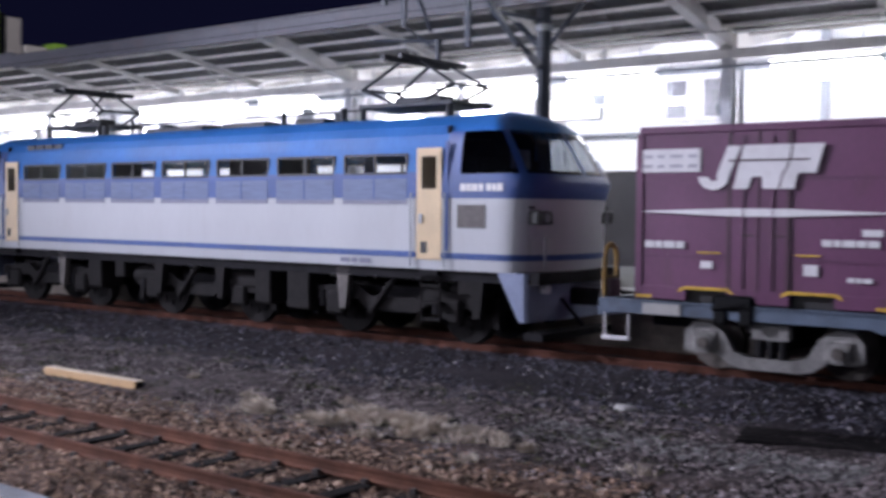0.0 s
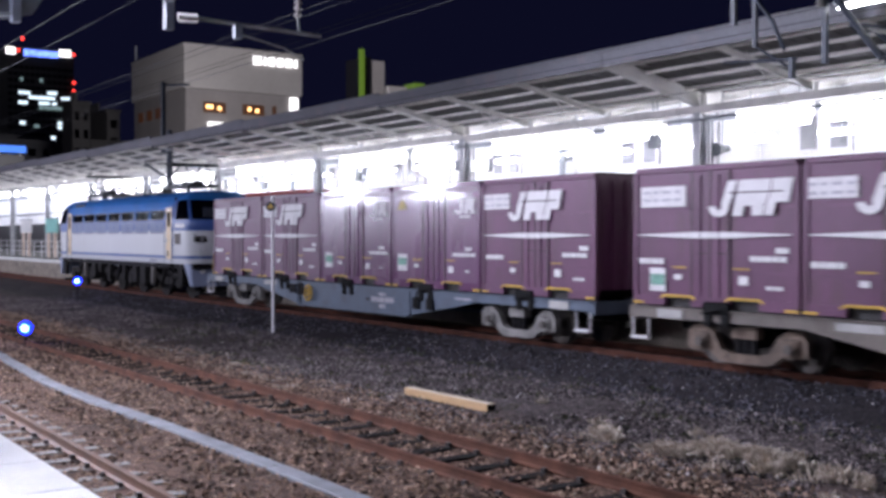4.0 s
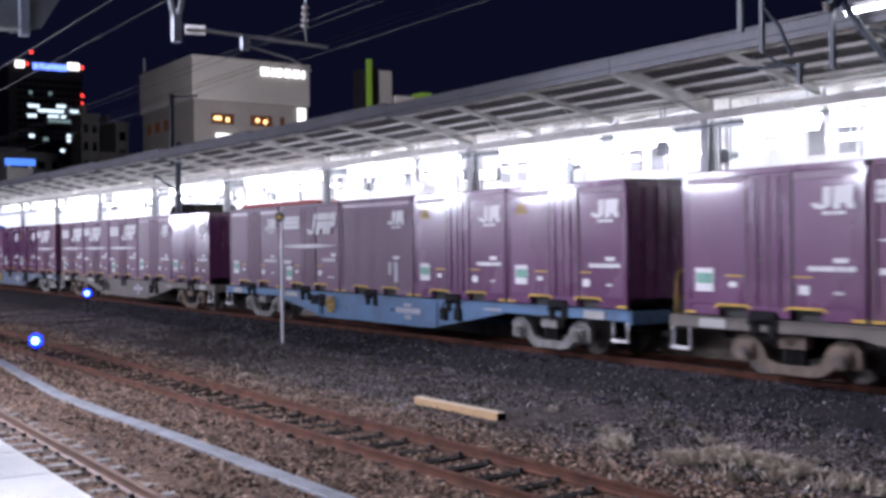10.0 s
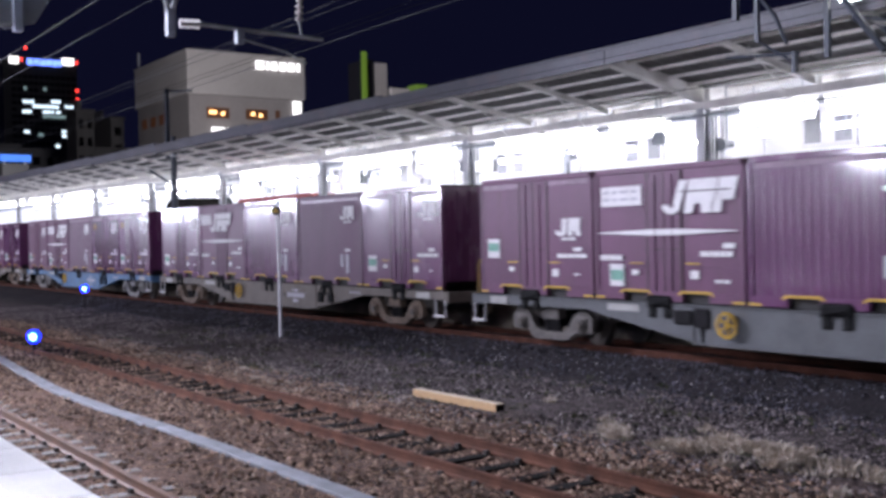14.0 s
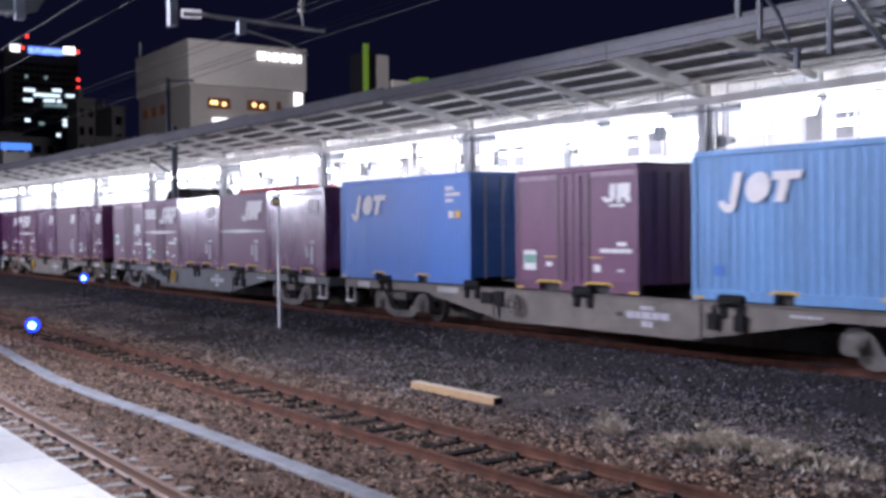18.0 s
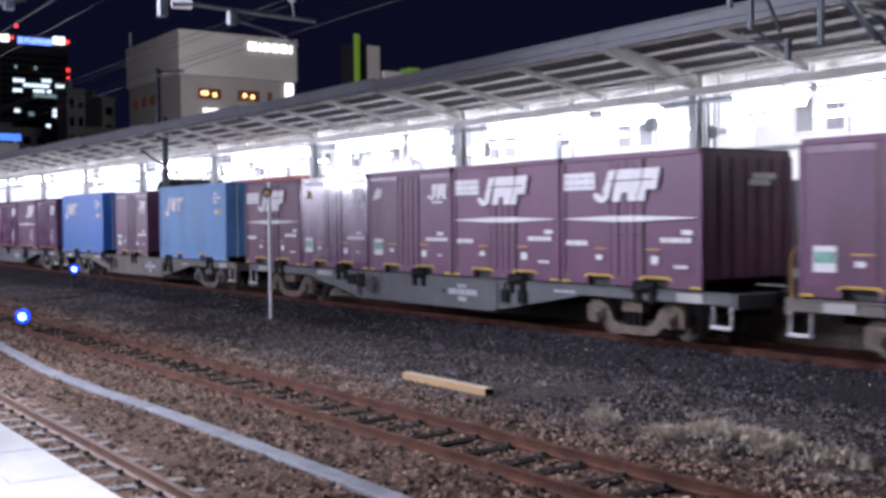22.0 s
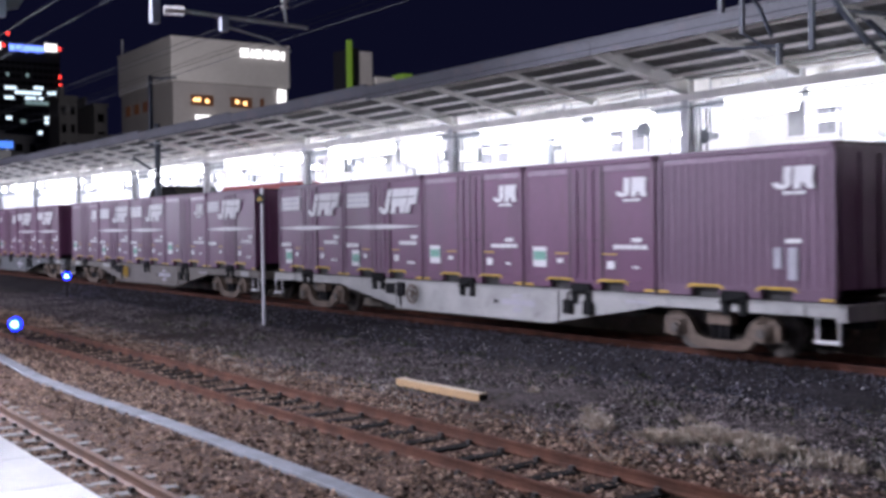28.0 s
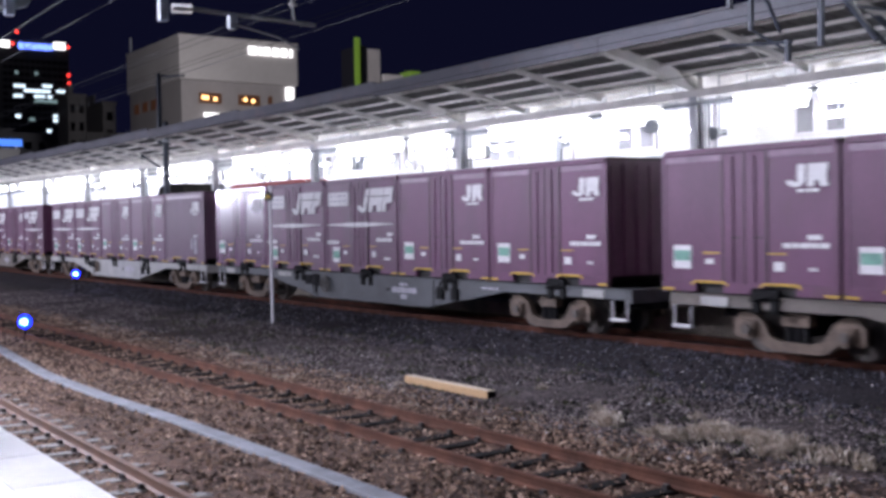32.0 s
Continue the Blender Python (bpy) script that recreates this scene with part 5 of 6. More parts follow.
scrap = bmesh.new()
vs = loft(scrap, [[(0.17 * k * math.cos(a) * (1 + 0.2 * math.sin(3 * a)), 0.10 * k * math.sin(a), h) for a in (j * math.tau / 9 for j in range(9))] for k, h in ((0.9, 0.0), (1.0, 0.04), (0.75, 0.075), (0.3, 0.085))], True)
scrap.faces.new(vs[0][::-1]), scrap.faces.new(vs[-1])
stone = new("white_stone", mesh_of("white_stone", scrap, WAGON_PALE))
stone.location = (-7.0, 13.05, -0.385)
tagged(stone, "flat white stone lying on the dark gravel", "stone")

boards = thing("old_sleepers", "row of old dark sleepers lying flat in the gravel", "timber", at=(-4.1, 12.75, -0.40), turn=16)
for k in range(4):
    part("sleeper", bx(-1.1, 1.1, -0.36 + 0.23 * k, -0.16 + 0.23 * k, -0.06, 0.05, bevel=0.01), WOOD_OLD, boards)

# grass and weeds
def tuft_field(name, label, spots, material, seed, height):
    rng = np.random.default_rng(seed)
    verts, faces = [], []
    for cx, cy, rx, ry, n in spots:
        for k in range(n):
            a, q = rng.uniform(0, math.tau), math.sqrt(rng.random())
            x, y = cx + rx * q * math.cos(a), cy + ry * q * math.sin(a)
            h = height * rng.uniform(0.35, 1.0) * (1.15 - 0.6 * q)
            dx, dy = rng.normal(0, 0.6 * h, 2)
            w = rng.uniform(0.008, 0.020)
            t = rng.uniform(0, math.pi)
            ux, uy = w * math.cos(t), w * math.sin(t)
            z = ground_z(x, y) - 0.01
            o = len(verts)
            verts += [(x - ux, y - uy, z), (x + ux, y + uy, z), (x + dx * 0.45 + ux * 0.7, y + dy * 0.45 + uy * 0.7, z + h * 0.65), (x + dx * 0.45 - ux * 0.7, y + dy * 0.45 - uy * 0.7, z + h * 0.65), (x + dx, y + dy, z + h * 0.9)]
            faces += [(o, o + 1, o + 2, o + 3), (o + 3, o + 2, o + 4)]
    me = bpy.data.meshes.new(name)
    me.from_pydata(verts, [], faces)
    me.materials.append(material)
    return tagged(new(name, me), label, "grass", kind="stuff")


rd = random.Random(31)
TUFTS = [(-9.65, 10.15, 0.35, 0.18, 800), (-9.45, 10.65, 0.45, 0.25, 1300), (-8.9, 10.75, 0.42, 0.18, 1200), (-8.3, 10.58, 0.22, 0.14, 1100), (-10.85, 10.1, 0.25, 0.15, 320), (-11.2, 10.36, 0.25, 0.2, 260), (-7.7, 10.65, 0.5, 0.2, 260)]
TUFTS += [(rd.gauss(-9.3, 1.5), rd.gauss(10.5, 0.4), rd.uniform(0.08, 0.25), rd.uniform(0.06, 0.18), rd.randint(30, 90)) for _ in range(30)]
tuft_field("dry_grass", "patch of pale dry grass on the gravel", TUFTS, DRY_GRASS, 8, 0.20)
rs = random.Random(5)
tuft_field("low_weeds", "thin low weeds scattered over the gravel", [(rs.uniform(-32, -5), rs.uniform(9.6, 13.6), rs.uniform(0.1, 0.5), rs.uniform(0.08, 0.3), rs.randint(6, 30)) for _ in range(240)], WEED, 9, 0.10)
tuft_field("dry_stalks", "dry stalks along the siding", [(rs.uniform(-32, -5), rs.uniform(8.75, 10.2), rs.uniform(0.1, 0.4), rs.uniform(0.08, 0.2), rs.randint(6, 22)) for _ in range(150)], DRY_GRASS, 10, 0.09)

# white pole with a round warning plate
pole = thing("warning_pole", "slim white pole with round yellow warning plate in the gravel", "sign post", at=(-27.49, 13.17, -0.40))
part("pole", rod(bmesh.new(), (0, 0, 0), (0, 0, 3.76), 0.045, 10), BRIGHT_POLE, pole)
disc = bmesh.new()
rod(disc, (0.0, -0.05, 3.48), (0.035, -0.085, 3.48), 0.135, 20)
sign = part("plate", disc, BLACK, pole, "black round plate")
tri = bmesh.new()
for a, b_, c in (((-0.10, -0.02), (0.10, -0.02), (0, 0.10)),):
    vs = [tri.verts.new((0.0365 + p[0] * 0.70, -0.087 + p[0] * 0.70, 3.45 + p[1])) for p in (a, b_, c)]
    ex = [tri.verts.new((v.co.x + 0.004, v.co.y - 0.004, v.co.z)) for v in vs]
    tri.faces.new(vs), tri.faces.new(ex[::-1])
    for i in range(3):
        tri.faces.new((vs[i], ex[i], ex[(i + 1) % 3], vs[(i + 1) % 3]))
part("triangle", tri, YELLOW, sign, "yellow triangle")


def blue_lamp(x, y, z, r):
    g0 = ground_z(x, y)
    t = thing("blue_marker_lamp", "small lit blue marker lamp on a low stand", "signal lamp", "blue marker lamps", at=(x, y, g0))
    part("stand", bx(-0.025, 0.025, -0.025, 0.025, -0.02, z - g0 - r), UNDER, t)
    part("housing", rod(bmesh.new(), (-r * 1.0, r * 0.3, z - g0), (-r * 2.2, r * 0.8, z - g0), r * 0.8, 12), DARK_STEEL, t)
    # Lens drawn oversize: the blue halo around the core is put into its shape.
    s = bmesh.new()
    bmesh.ops.create_uvsphere(s, u_segments=14, v_segments=8, radius=r, matrix=Matrix.Translation((0, 0, z - g0)))
    part("lens", s, BLUE_LED, t, "glowing blue lens enlarged to its halo")
    c = bmesh.new()
    bmesh.ops.create_uvsphere(c, u_segments=10, v_segments=6, radius=r * 0.55, matrix=Matrix.Translation((r * 0.60, -r * 0.22, z - g0)))
    part("core", c, LED_CORE, t, "white-blue core")


blue_lamp(-28.3, 6.85, 0.0, 0.17)
blue_lamp(-44.6, 12.8, 0.48, 0.16)

# ---- own platform ----
own = thing("own_platform", "pale paved railway platform with concrete edge", "platform", kind="structure")
part("platform_body", bx(-160, 40, -9, OWN_EDGE - 0.12, Z1 - 0.3, OWN_Z - 0.06), PLATFORM_SIDE, own)
em = mesh_of("edge_stone", bx(0.004, 0.996, OWN_EDGE - 0.45, OWN_EDGE, OWN_Z - 0.16, OWN_Z + 0.004, bevel=0.01), PAVING)
pm = mesh_of("paving_slab", bx(0.004, 0.996, 0.004, 0.496, -0.055, 0.0), PAVING)
for k in range(74):
    part("edge_stone", em, None, own, at=(-56 + k, 0, 0))
for k in range(60):
    for j in range(4):
        part("paving_slab", pm, None, own, at=(-42 + k, OWN_EDGE - 0.95 - 0.5 * j, OWN_Z))
part("paving_rest", bx(-160, 40, -9, OWN_EDGE - 2.46, OWN_Z - 0.06, OWN_Z - 0.004), PAVING, own)
canopy = thing("own_canopy", "pale steel canopy over the near platform", "canopy", kind="structure")
part("roof", bx(-120, 6, -8, 0.9, 5.0, 5.12), ROOF_SHEET, canopy)
for k in range(13):
    part("rafter", bx(-110 + 9 * k - 0.1, -110 + 9 * k + 0.1, -8, 0.85, 4.75, 5.0), CREAM_STEEL, canopy)
    part("column", bx(-110 + 9 * k - 0.12, -110 + 9 * k + 0.12, -4.0, -3.76, OWN_Z - 0.06, 4.75), CREAM_STEEL, canopy)
part("back_wall", bx(-120, 10, -9.2, -9.0, -0.4, 5.4), CREAM_STEEL, canopy)

# ---- far platform ----
far = thing("far_platform", "asphalt railway platform with stone side and white edge", "platform", kind="structure")
part("platform_body", bx(-260, 60, FAR_EDGE + 0.06, 29, -0.5, FAR_Z - 0.12), PLATFORM_SIDE, far)
part("surface", bx(-260, 60, FAR_EDGE + 0.5, 29, FAR_Z - 0.12, FAR_Z), ASPHALT, far)
cm = mesh_of("coping_stone", bx(0.006, 1.194, FAR_EDGE, FAR_EDGE + 0.5, FAR_Z - 0.16, FAR_Z + 0.004, bevel=0.012), PAVING)
sm = mesh_of("side_stone", bx(0.01, 0.79, FAR_EDGE + 0.02, FAR_EDGE + 0.07, 0, 0.36, bevel=0.02), PLATFORM_SIDE)
for k in range(80):
    part("coping_stone", cm, None, far, at=(-100 + 1.2 * k, 0, 0))
for k in range(60):
    for j in range(2):
        part("side_stone", sm, None, far, at=(-92 + 0.8 * k + 0.4 * j, 0, -0.02 + 0.37 * j))

COL_X0, COL_STEP, COL_Y, EDGE_Y = -18.43, 9.76, 20.1, 17.0


def lift(x):
    return max(0.0, -x - 24.0) * 0.0085


def canopy_bay(k):
    """One bay of the far canopy, from column k towards the left."""
    x = COL_X0 + COL_STEP * k
    x2 = x - COL_STEP
    d = lift(x - COL_STEP / 2)
    c = thing("canopy_bay", "butterfly canopy bay of corrugated sheet on cream steel brackets", "canopy", "bays of the far platform canopy", at=(0, 0, d), kind="structure")

    def at(y):
        return 6.30 - (y - EDGE_Y) * 0.20 if y <= COL_Y else 5.68 + (y - COL_Y) * 0.20
    fm = bx(x2 + 0.01, x - 0.01, EDGE_Y - 0.06, EDGE_Y, 6.06, 6.42)
    part("fascia", fm, FASCIA, c, "weathered grey fascia")
    part("gutter", bx(x2, x, EDGE_Y - 0.10, EDGE_Y + 0.02, 6.40, 6.44), FASCIA, c)
    sh = bmesh.new()
    n = 60
    for side in ((EDGE_Y, COL_Y), (COL_Y, 23.2)):
        for i in range(n):
            xa, xb = x2 + COL_STEP * i / n, x2 + COL_STEP * (i + 1) / n
            zz = 0.015 * (i % 2)
            q = [sh.verts.new((xx, y, at(y) + zz)) for xx, y in ((xa, side[0]), (xb, side[0]), (xb, side[1]), (xa, side[1]))]
            sh.faces.new(q)
            q = [sh.verts.new((xb, y, at(y) + z_)) for y, z_ in ((side[0], 0), (side[1], 0), (side[1], 0.015), (side[0], 0.015))]
            sh.faces.new(q)
    part("roof_sheet", sh, ROOF_SHEET, c, "corrugated roof sheet")
    for y in (17.55, 18.2, 18.85, 19.5, 20.8, 21.6, 22.4):
        part("purlin", bx(x2, x, y - 0.05, y + 0.05, at(y) - 0.085, at(y) - 0.022), CREAM_STEEL, c)
    part("main_beam", bx(x2, x, COL_Y - 0.09, COL_Y + 0.09, 5.20, 5.40), CREAM_STEEL, c, "cream main beam over the columns")
    part("edge_purlin", bx(x2, x, EDGE_Y, EDGE_Y + 0.06, 6.08, 6.20), CREAM_STEEL, c)
    for j in range(3):
        xb = x - COL_STEP * j / 3
        heavy = j == 0
        w, hgt = (0.12, 0.34) if heavy else (0.05, 0.15)
        for ya, yb in ((EDGE_Y + 0.02, COL_Y - 0.1), (23.2, COL_Y + 0.1)):
            b = bmesh.new()
            ring = []
            for y, z in ((ya, 6.05 if heavy else 6.03), (yb, 5.38 if heavy else 5.43)):
                dz = hgt * (0.7 if y == ya else 1.0)
                ring.append([(xb - w, y, z), (xb + w, y, z), (xb + w, y, z + dz), (xb - w, y, z + dz)])
            vs = loft(b, ring, True)
            b.faces.new(vs[0]), b.faces.new(vs[1][::-1])
            part("bracket", b, CREAM_STEEL, c, "heavy cream roof bracket" if heavy else "")
        if not heavy:
            part("tie", rod(bmesh.new(), (xb, EDGE_Y + 0.9, 6.05), (xb, COL_Y - 0.8, 5.0), 0.014, 6), CREAM_STEEL, c)
    col = bmesh.new()
    for bxs in ((-0.11, 0.11, -0.125, -0.105), (-0.11, 0.11, 0.105, 0.125), (-0.012, 0.012, -0.105, 0.105)):
        box(col, x + bxs[0], x + bxs[1], COL_Y + bxs[2], COL_Y + bxs[3], FAR_Z - 0.1 - d, 5.22)
    part("column", col, COLUMN, c, "grey steel column")
    for q in (-1.3, 1.2):
        part("conduit", rod(bmesh.new(), (x + 0.2, COL_Y + q * 0.05 + 0.15, FAR_Z), (x + 0.2, COL_Y + q * 0.05 + 0.15, 5.1), 0.03, 6), STEEL, c)
    part("cross_conduit", rod(bmesh.new(), (x2, COL_Y - 0.2, 5.04), (x, COL_Y - 0.2, 5.04), 0.035, 6), STEEL, c)


for k in range(-9, 4):
    canopy_bay(k)


def tube_light(x, y, z, length=1.24):
    t = thing("tube_light", "lit twin fluorescent tube light under the canopy", "lamp", "fluorescent lights of the far platform", at=(x, y, z))
    part("housing", bx(-length / 2, length / 2, -0.11, 0.11, 0.05, 0.13, bevel=0.01), POLE_WHITE, t)
    for q in (-0.07, 0.07):
        part("tube", rod(bmesh.new(), (-length / 2 + 0.03, q, 0.02), (length / 2 - 0.03, q, 0.02), 0.026, 8), TUBE, t, "glowing tube")
    part("hanger", rod(bmesh.new(), (0, 0, 0.13), (0, 0, 1.30), 0.012, 6), STEEL, t)
    return t


# The bloom of bright tubes is put into the size of this glowing box.
def box_light(x, y, z, length=2.1):
    t = thing("box_light", "lit box as large as the glare of a canopy tube light", "lamp", "box lights of the far platform", at=(x, y, z))
    part("housing", bx(-length / 2, length / 2, -0.12, 0.12, 0.30, 0.36, bevel=0.01), POLE_WHITE, t)
    d = bmesh.new()
    slab(d, [(-length / 2 + 0.04, 0.30), (-length / 2 + 0.16, -0.10), (length / 2 - 0.16, -0.10), (length / 2 - 0.04, 0.30)], -0.14, 0.14)
    part("diffuser", d, TUBE_GLARE, t, "glowing body widened by the tube glare")
    for q in (-0.7, 0.7):
        part("hanger", rod(bmesh.new(), (q, 0, 0.36), (q, 0, 0.80), 0.012, 6), STEEL, t)
    return t


proto = box_light(COL_X0 + 1.56, 20.9, 4.92)
for k in range(-8, 3):
    for q in (1.56, 3.95, 6.75):
        x = COL_X0 + COL_STEP * k + q
        if (k, q) != (0, 1.56) and x < -4:
            copy_thing(proto, pose(x, 20.9, 4.92 + lift(x)))
tube = tube_light(-6.0, 22.9, 4.72)
for k in range(1, 34):
    copy_thing(tube, pose(-6.0 - 2.62 * k, 22.9, 4.72 + lift(-6.0 - 2.62 * k)))

# white panelled building on the far platform
hall = thing("platform_building", "white panelled station building with small windows, brightly lit", "station building", kind="structure")
part("core_wall", bx(-130, 6, 24.9, 25.1, 3.3, 7.6), PANEL_WHITE, hall)
# Core wall and panels are dark below z 3.3, white above.
part("plinth_wall", bx(-130, 6, 24.9, 25.1, FAR_Z - 0.1, 3.3), DARK_LOWER, hall)
wm = mesh_of("wall_panel", bx(0.01, 1.49, 24.82, 24.9, 0, 2.36, bevel=0.01), PANEL_WHITE)
dm = mesh_of("wall_panel", bx(0.01, 1.49, 24.82, 24.9, 0, 2.36, bevel=0.01), DARK_LOWER)
for k in range(70):
    for j in range(2):
        part("wall_panel", wm if j else dm, None, hall, at=(-100 + 1.5 * k, 0, FAR_Z + 2.4 * j))
for k in range(-1, 9):
    x0 = -19.2 - 6.85 * k
    wn = part("window", bx(x0, x0 + 1.7, 24.72, 24.83, 4.48, 5.53), POLE_WHITE, hall, "white-framed window pair")
    for q in (0.12, 1.08):
        part("pane", bx(x0 + q, x0 + q + 0.50, 24.70, 24.725, 4.57, 5.45), PANEL_GREY, wn)
for k in range(12):
    x = -8.4 - 6.85 * k
    part("pilaster", bx(x - 0.09, x + 0.09, 24.70, 24.82, FAR_Z, 7.4), POLE_WHITE if k % 3 else STEEL, hall)
part("cornice", bx(-130, 6, 24.66, 24.82, 5.62, 5.78), STEEL, hall)
part("pipe_run", rod(bmesh.new(), (-120, 24.62, 4.2), (6, 24.62, 4.2), 0.05, 8), STEEL, hall)

for k, (x, w, h) in enumerate(((-13.2, 1.5, 0.5), (-30.2, 2.0, 0.42), (-38.7, 1.3, 0.5), (-52.0, 2.2, 0.45), (-65.0, 1.6, 0.5))):
    t = thing("hanging_sign", "white backlit sign hanging under the canopy", "sign", "hanging platform signs", at=(x, 21.9, 4.35 + lift(x)))
    part("case", bx(-w / 2, w / 2, -0.09, 0.09, 0, h, bevel=0.015), STEEL, t)
    part("face", bx(-w / 2 + 0.03, w / 2 - 0.03, -0.098, -0.091, 0.03, h - 0.03), WHITE_SIGN, t, "glowing white face")
    for q in (-w / 3, w / 3):
        part("hanger", rod(bmesh.new(), (q, 0, h), (q, 0, h + 0.9), 0.015, 6), STEEL, t)

rf = random.Random(21)
for k in range(26):
    x = -9.0 - 2.9 * k + rf.uniform(-0.8, 0.8)
    y, z = rf.uniform(20.5, 22.6), 4.15 + rf.uniform(0, 0.5) + lift(x)
    roof = 5.66 + 0.2 * (y - COL_Y) + lift(x)
    if k % 3 == 0:
        t = thing("platform_speaker", "grey horn loudspeaker hanging under the canopy", "loudspeaker", "platform loudspeakers", at=(x, y, z))
        part("horn", rod(bmesh.new(), (0, -0.18, 0), (0, 0.12, 0.03), 0.17, 12, 0.06), STEEL, t)
        part("driver", rod(bmesh.new(), (0, 0.12, 0.03), (0, 0.24, 0.04), 0.08, 10), STEEL, t)
        part("hanger", rod(bmesh.new(), (0, 0.05, 0.05), (0, 0.05, roof - z), 0.018, 6), STEEL, t)
    elif k % 3 == 1:
        t = thing("junction_box", "grey junction box with conduit under the canopy", "electrical box", "electrical boxes of the platform", at=(x, y, z))
        part("case", bx(-0.16, 0.16, -0.09, 0.09, 0, 0.34, bevel=0.015), STEEL, t)
        part("conduit", rod(bmesh.new(), (0.08, 0, 0.34), (0.08, 0, roof - z), 0.022, 6), STEEL, t)
        part("conduit", rod(bmesh.new(), (-0.08, 0, 0.34), (-0.08, 0, roof - z), 0.016, 6), STEEL, t)
    else:
        t = thing("roof_drain", "grey drain pipe dropping from the canopy gutter", "pipe", "drain pipes of the platform", at=(x, y, z))
        part("pipe", rod(bmesh.new(), (0, 0, roof - z), (0, 0, -0.2), 0.05, 10), POLE_WHITE, t)
        part("bend", rod(bmesh.new(), (0, 0, -0.2), (0.5, 0.2, -0.45), 0.05, 10), POLE_WHITE, t)
        part("down_pipe", rod(bmesh.new(), (0.5, 0.2, -0.45), (0.5, 0.2, FAR_Z - z), 0.05, 10), POLE_WHITE, t)
kiosk = thing("platform_kiosk", "small platform kiosk with dark brown roof", "kiosk", at=(-53.9, 21.4, FAR_Z))
part("cabin", bx(-1.7, 1.7, -0.9, 0.9, 0, 3.1), PANEL_WHITE, kiosk)
kr = bmesh.new()
slab(kr, [(-1.95, 3.1), (1.95, 3.1), (1.5, 3.55), (-0.6, 3.62), (-1.5, 3.5)], -1.1, 1.1)
part("roof", kr, WOOD_OLD, kiosk, "dark brown roof")

# red awning of a drinks stand, seen over the wagons
awn = thing("red_awning", "red awning of a stand on the far platform", "awning", at=(-42.3, 20.6, FAR_Z))
part("canopy", slab(bmesh.new(), [(-3.6, 3.02), (3.6, 3.02), (3.6, 3.14), (3.3, 3.22), (-3.3, 3.22), (-3.6, 3.14)], -0.55, 0.55), RED_PAINT, awn, "red sheet canopy")
part("valance", bx(-3.6, 3.6, -0.57, -0.551, 2.86, 3.10), RED_PAINT, awn)
for q in (-3.3, 0.0, 3.3):
    part("post", rod(bmesh.new(), (q, 0.3, 0.0), (q, 0.3, 3.02), 0.04, 8), STEEL, awn)
    part("panel", bx(q - 0.6, q + 0.6, 0.32, 0.40, 0.2, 2.2), PANEL_WHITE, awn)

# boards and railings at the far end of the platform
for k, (x, board) in enumerate(((-51.6, BOARD_TEAL), (-55.4, PANEL_WHITE), (-60.2, POST_PEACH), (-66.0, PANEL_WHITE), (-72.5, BOARD_TEAL), (-79.0, PANEL_WHITE))):
    t = thing("notice_board", "platform notice board on two peach-coloured posts", "notice board", "platform notice boards", at=(x, 19.2, FAR_Z))
    for q in (-0.75, 0.75):
        part("post", bx(q - 0.09, q + 0.09, -0.09, 0.09, 0, 1.6), POST_PEACH, t)
    part("board", bx(-1.35, 1.35, -0.06, 0.06, 1.6, 2.5, bevel=0.02), board, t)
    part("board_frame", bx(-1.4, 1.4, -0.075, 0.075, 2.5, 2.56), STEEL, t)
fence = thing("platform_fence", "pale steel railing along the far platform", "fence", kind="structure")
for z in (0.35, 0.7, 1.05):
    part("rail", rod(bmesh.new(), (-100, 19.6, FAR_Z + z), (-47, 19.6, FAR_Z + z), 0.028, 6), POLE_WHITE, fence)
pmesh = mesh_of("post", rod(bmesh.new(), (0, 19.6, FAR_Z), (0, 19.6, FAR_Z + 1.08), 0.032, 6), POLE_WHITE)
for k in range(28):
    part("post", pmesh, None, fence, at=(-100 + 1.95 * k, 0, 0))


# ---- overhead line ----
def mast(x, y, z0, z1, label, r=0.14):
    t = thing("catenary_mast", label, "mast", "overhead line masts", at=(x, y, z0))
    part("pole", rod(bmesh.new(), (0, 0, 0), (0, 0, z1 - z0), r, 12, r * 0.85), DARK_STEEL, t)
    for z in (0.35, 0.62, 0.85):
        part("band", rod(bmesh.new(), (0, 0, (z1 - z0) * z), (0, 0, (z1 - z0) * z + 0.12), r * 1.12, 12), STEEL, t)
    return t


m1 = mast(-47.6, 17.75, FAR_Z - 0.02, 7.0, "dark steel catenary mast on the far platform edge", 0.15)
part("extension", bx(-0.85, -0.67, -0.08, 0.08, 5.2, 8.35), DARK_STEEL, m1)
part("top_arm", rod(bmesh.new(), (-0.95, 0, 8.25), (0.1, 0.9, 8.22), 0.05, 8), DARK_STEEL, m1)
part("link", bx(-0.8, 0.05, -0.05, 0.05, 5.35, 5.45), DARK_STEEL, m1)
part("strut", rod(bmesh.new(), (0, 0, 3.9), (-2.3, -0.3, 4.75), 0.06, 8), DARK_STEEL, m1)
m2 = mast(-11.36, 17.75, FAR_Z - 0.02, 8.6, "dark steel catenary mast beside the freight track", 0.16)
part("diagonal", rod(bmesh.new(), (0, 0, 4.4), (-1.15, 0, 5.55), 0.06, 8), DARK_STEEL, m2)
part("diagonal", rod(bmesh.new(), (0, 0, 4.4), (1.15, 0, 5.55), 0.05, 8), DARK_STEEL, m2)
part("cantilever", rod(bmesh.new(), (0, 0, 4.05), (0.2, -2.0, 4.85), 0.045, 8), DARK_STEEL, m2)
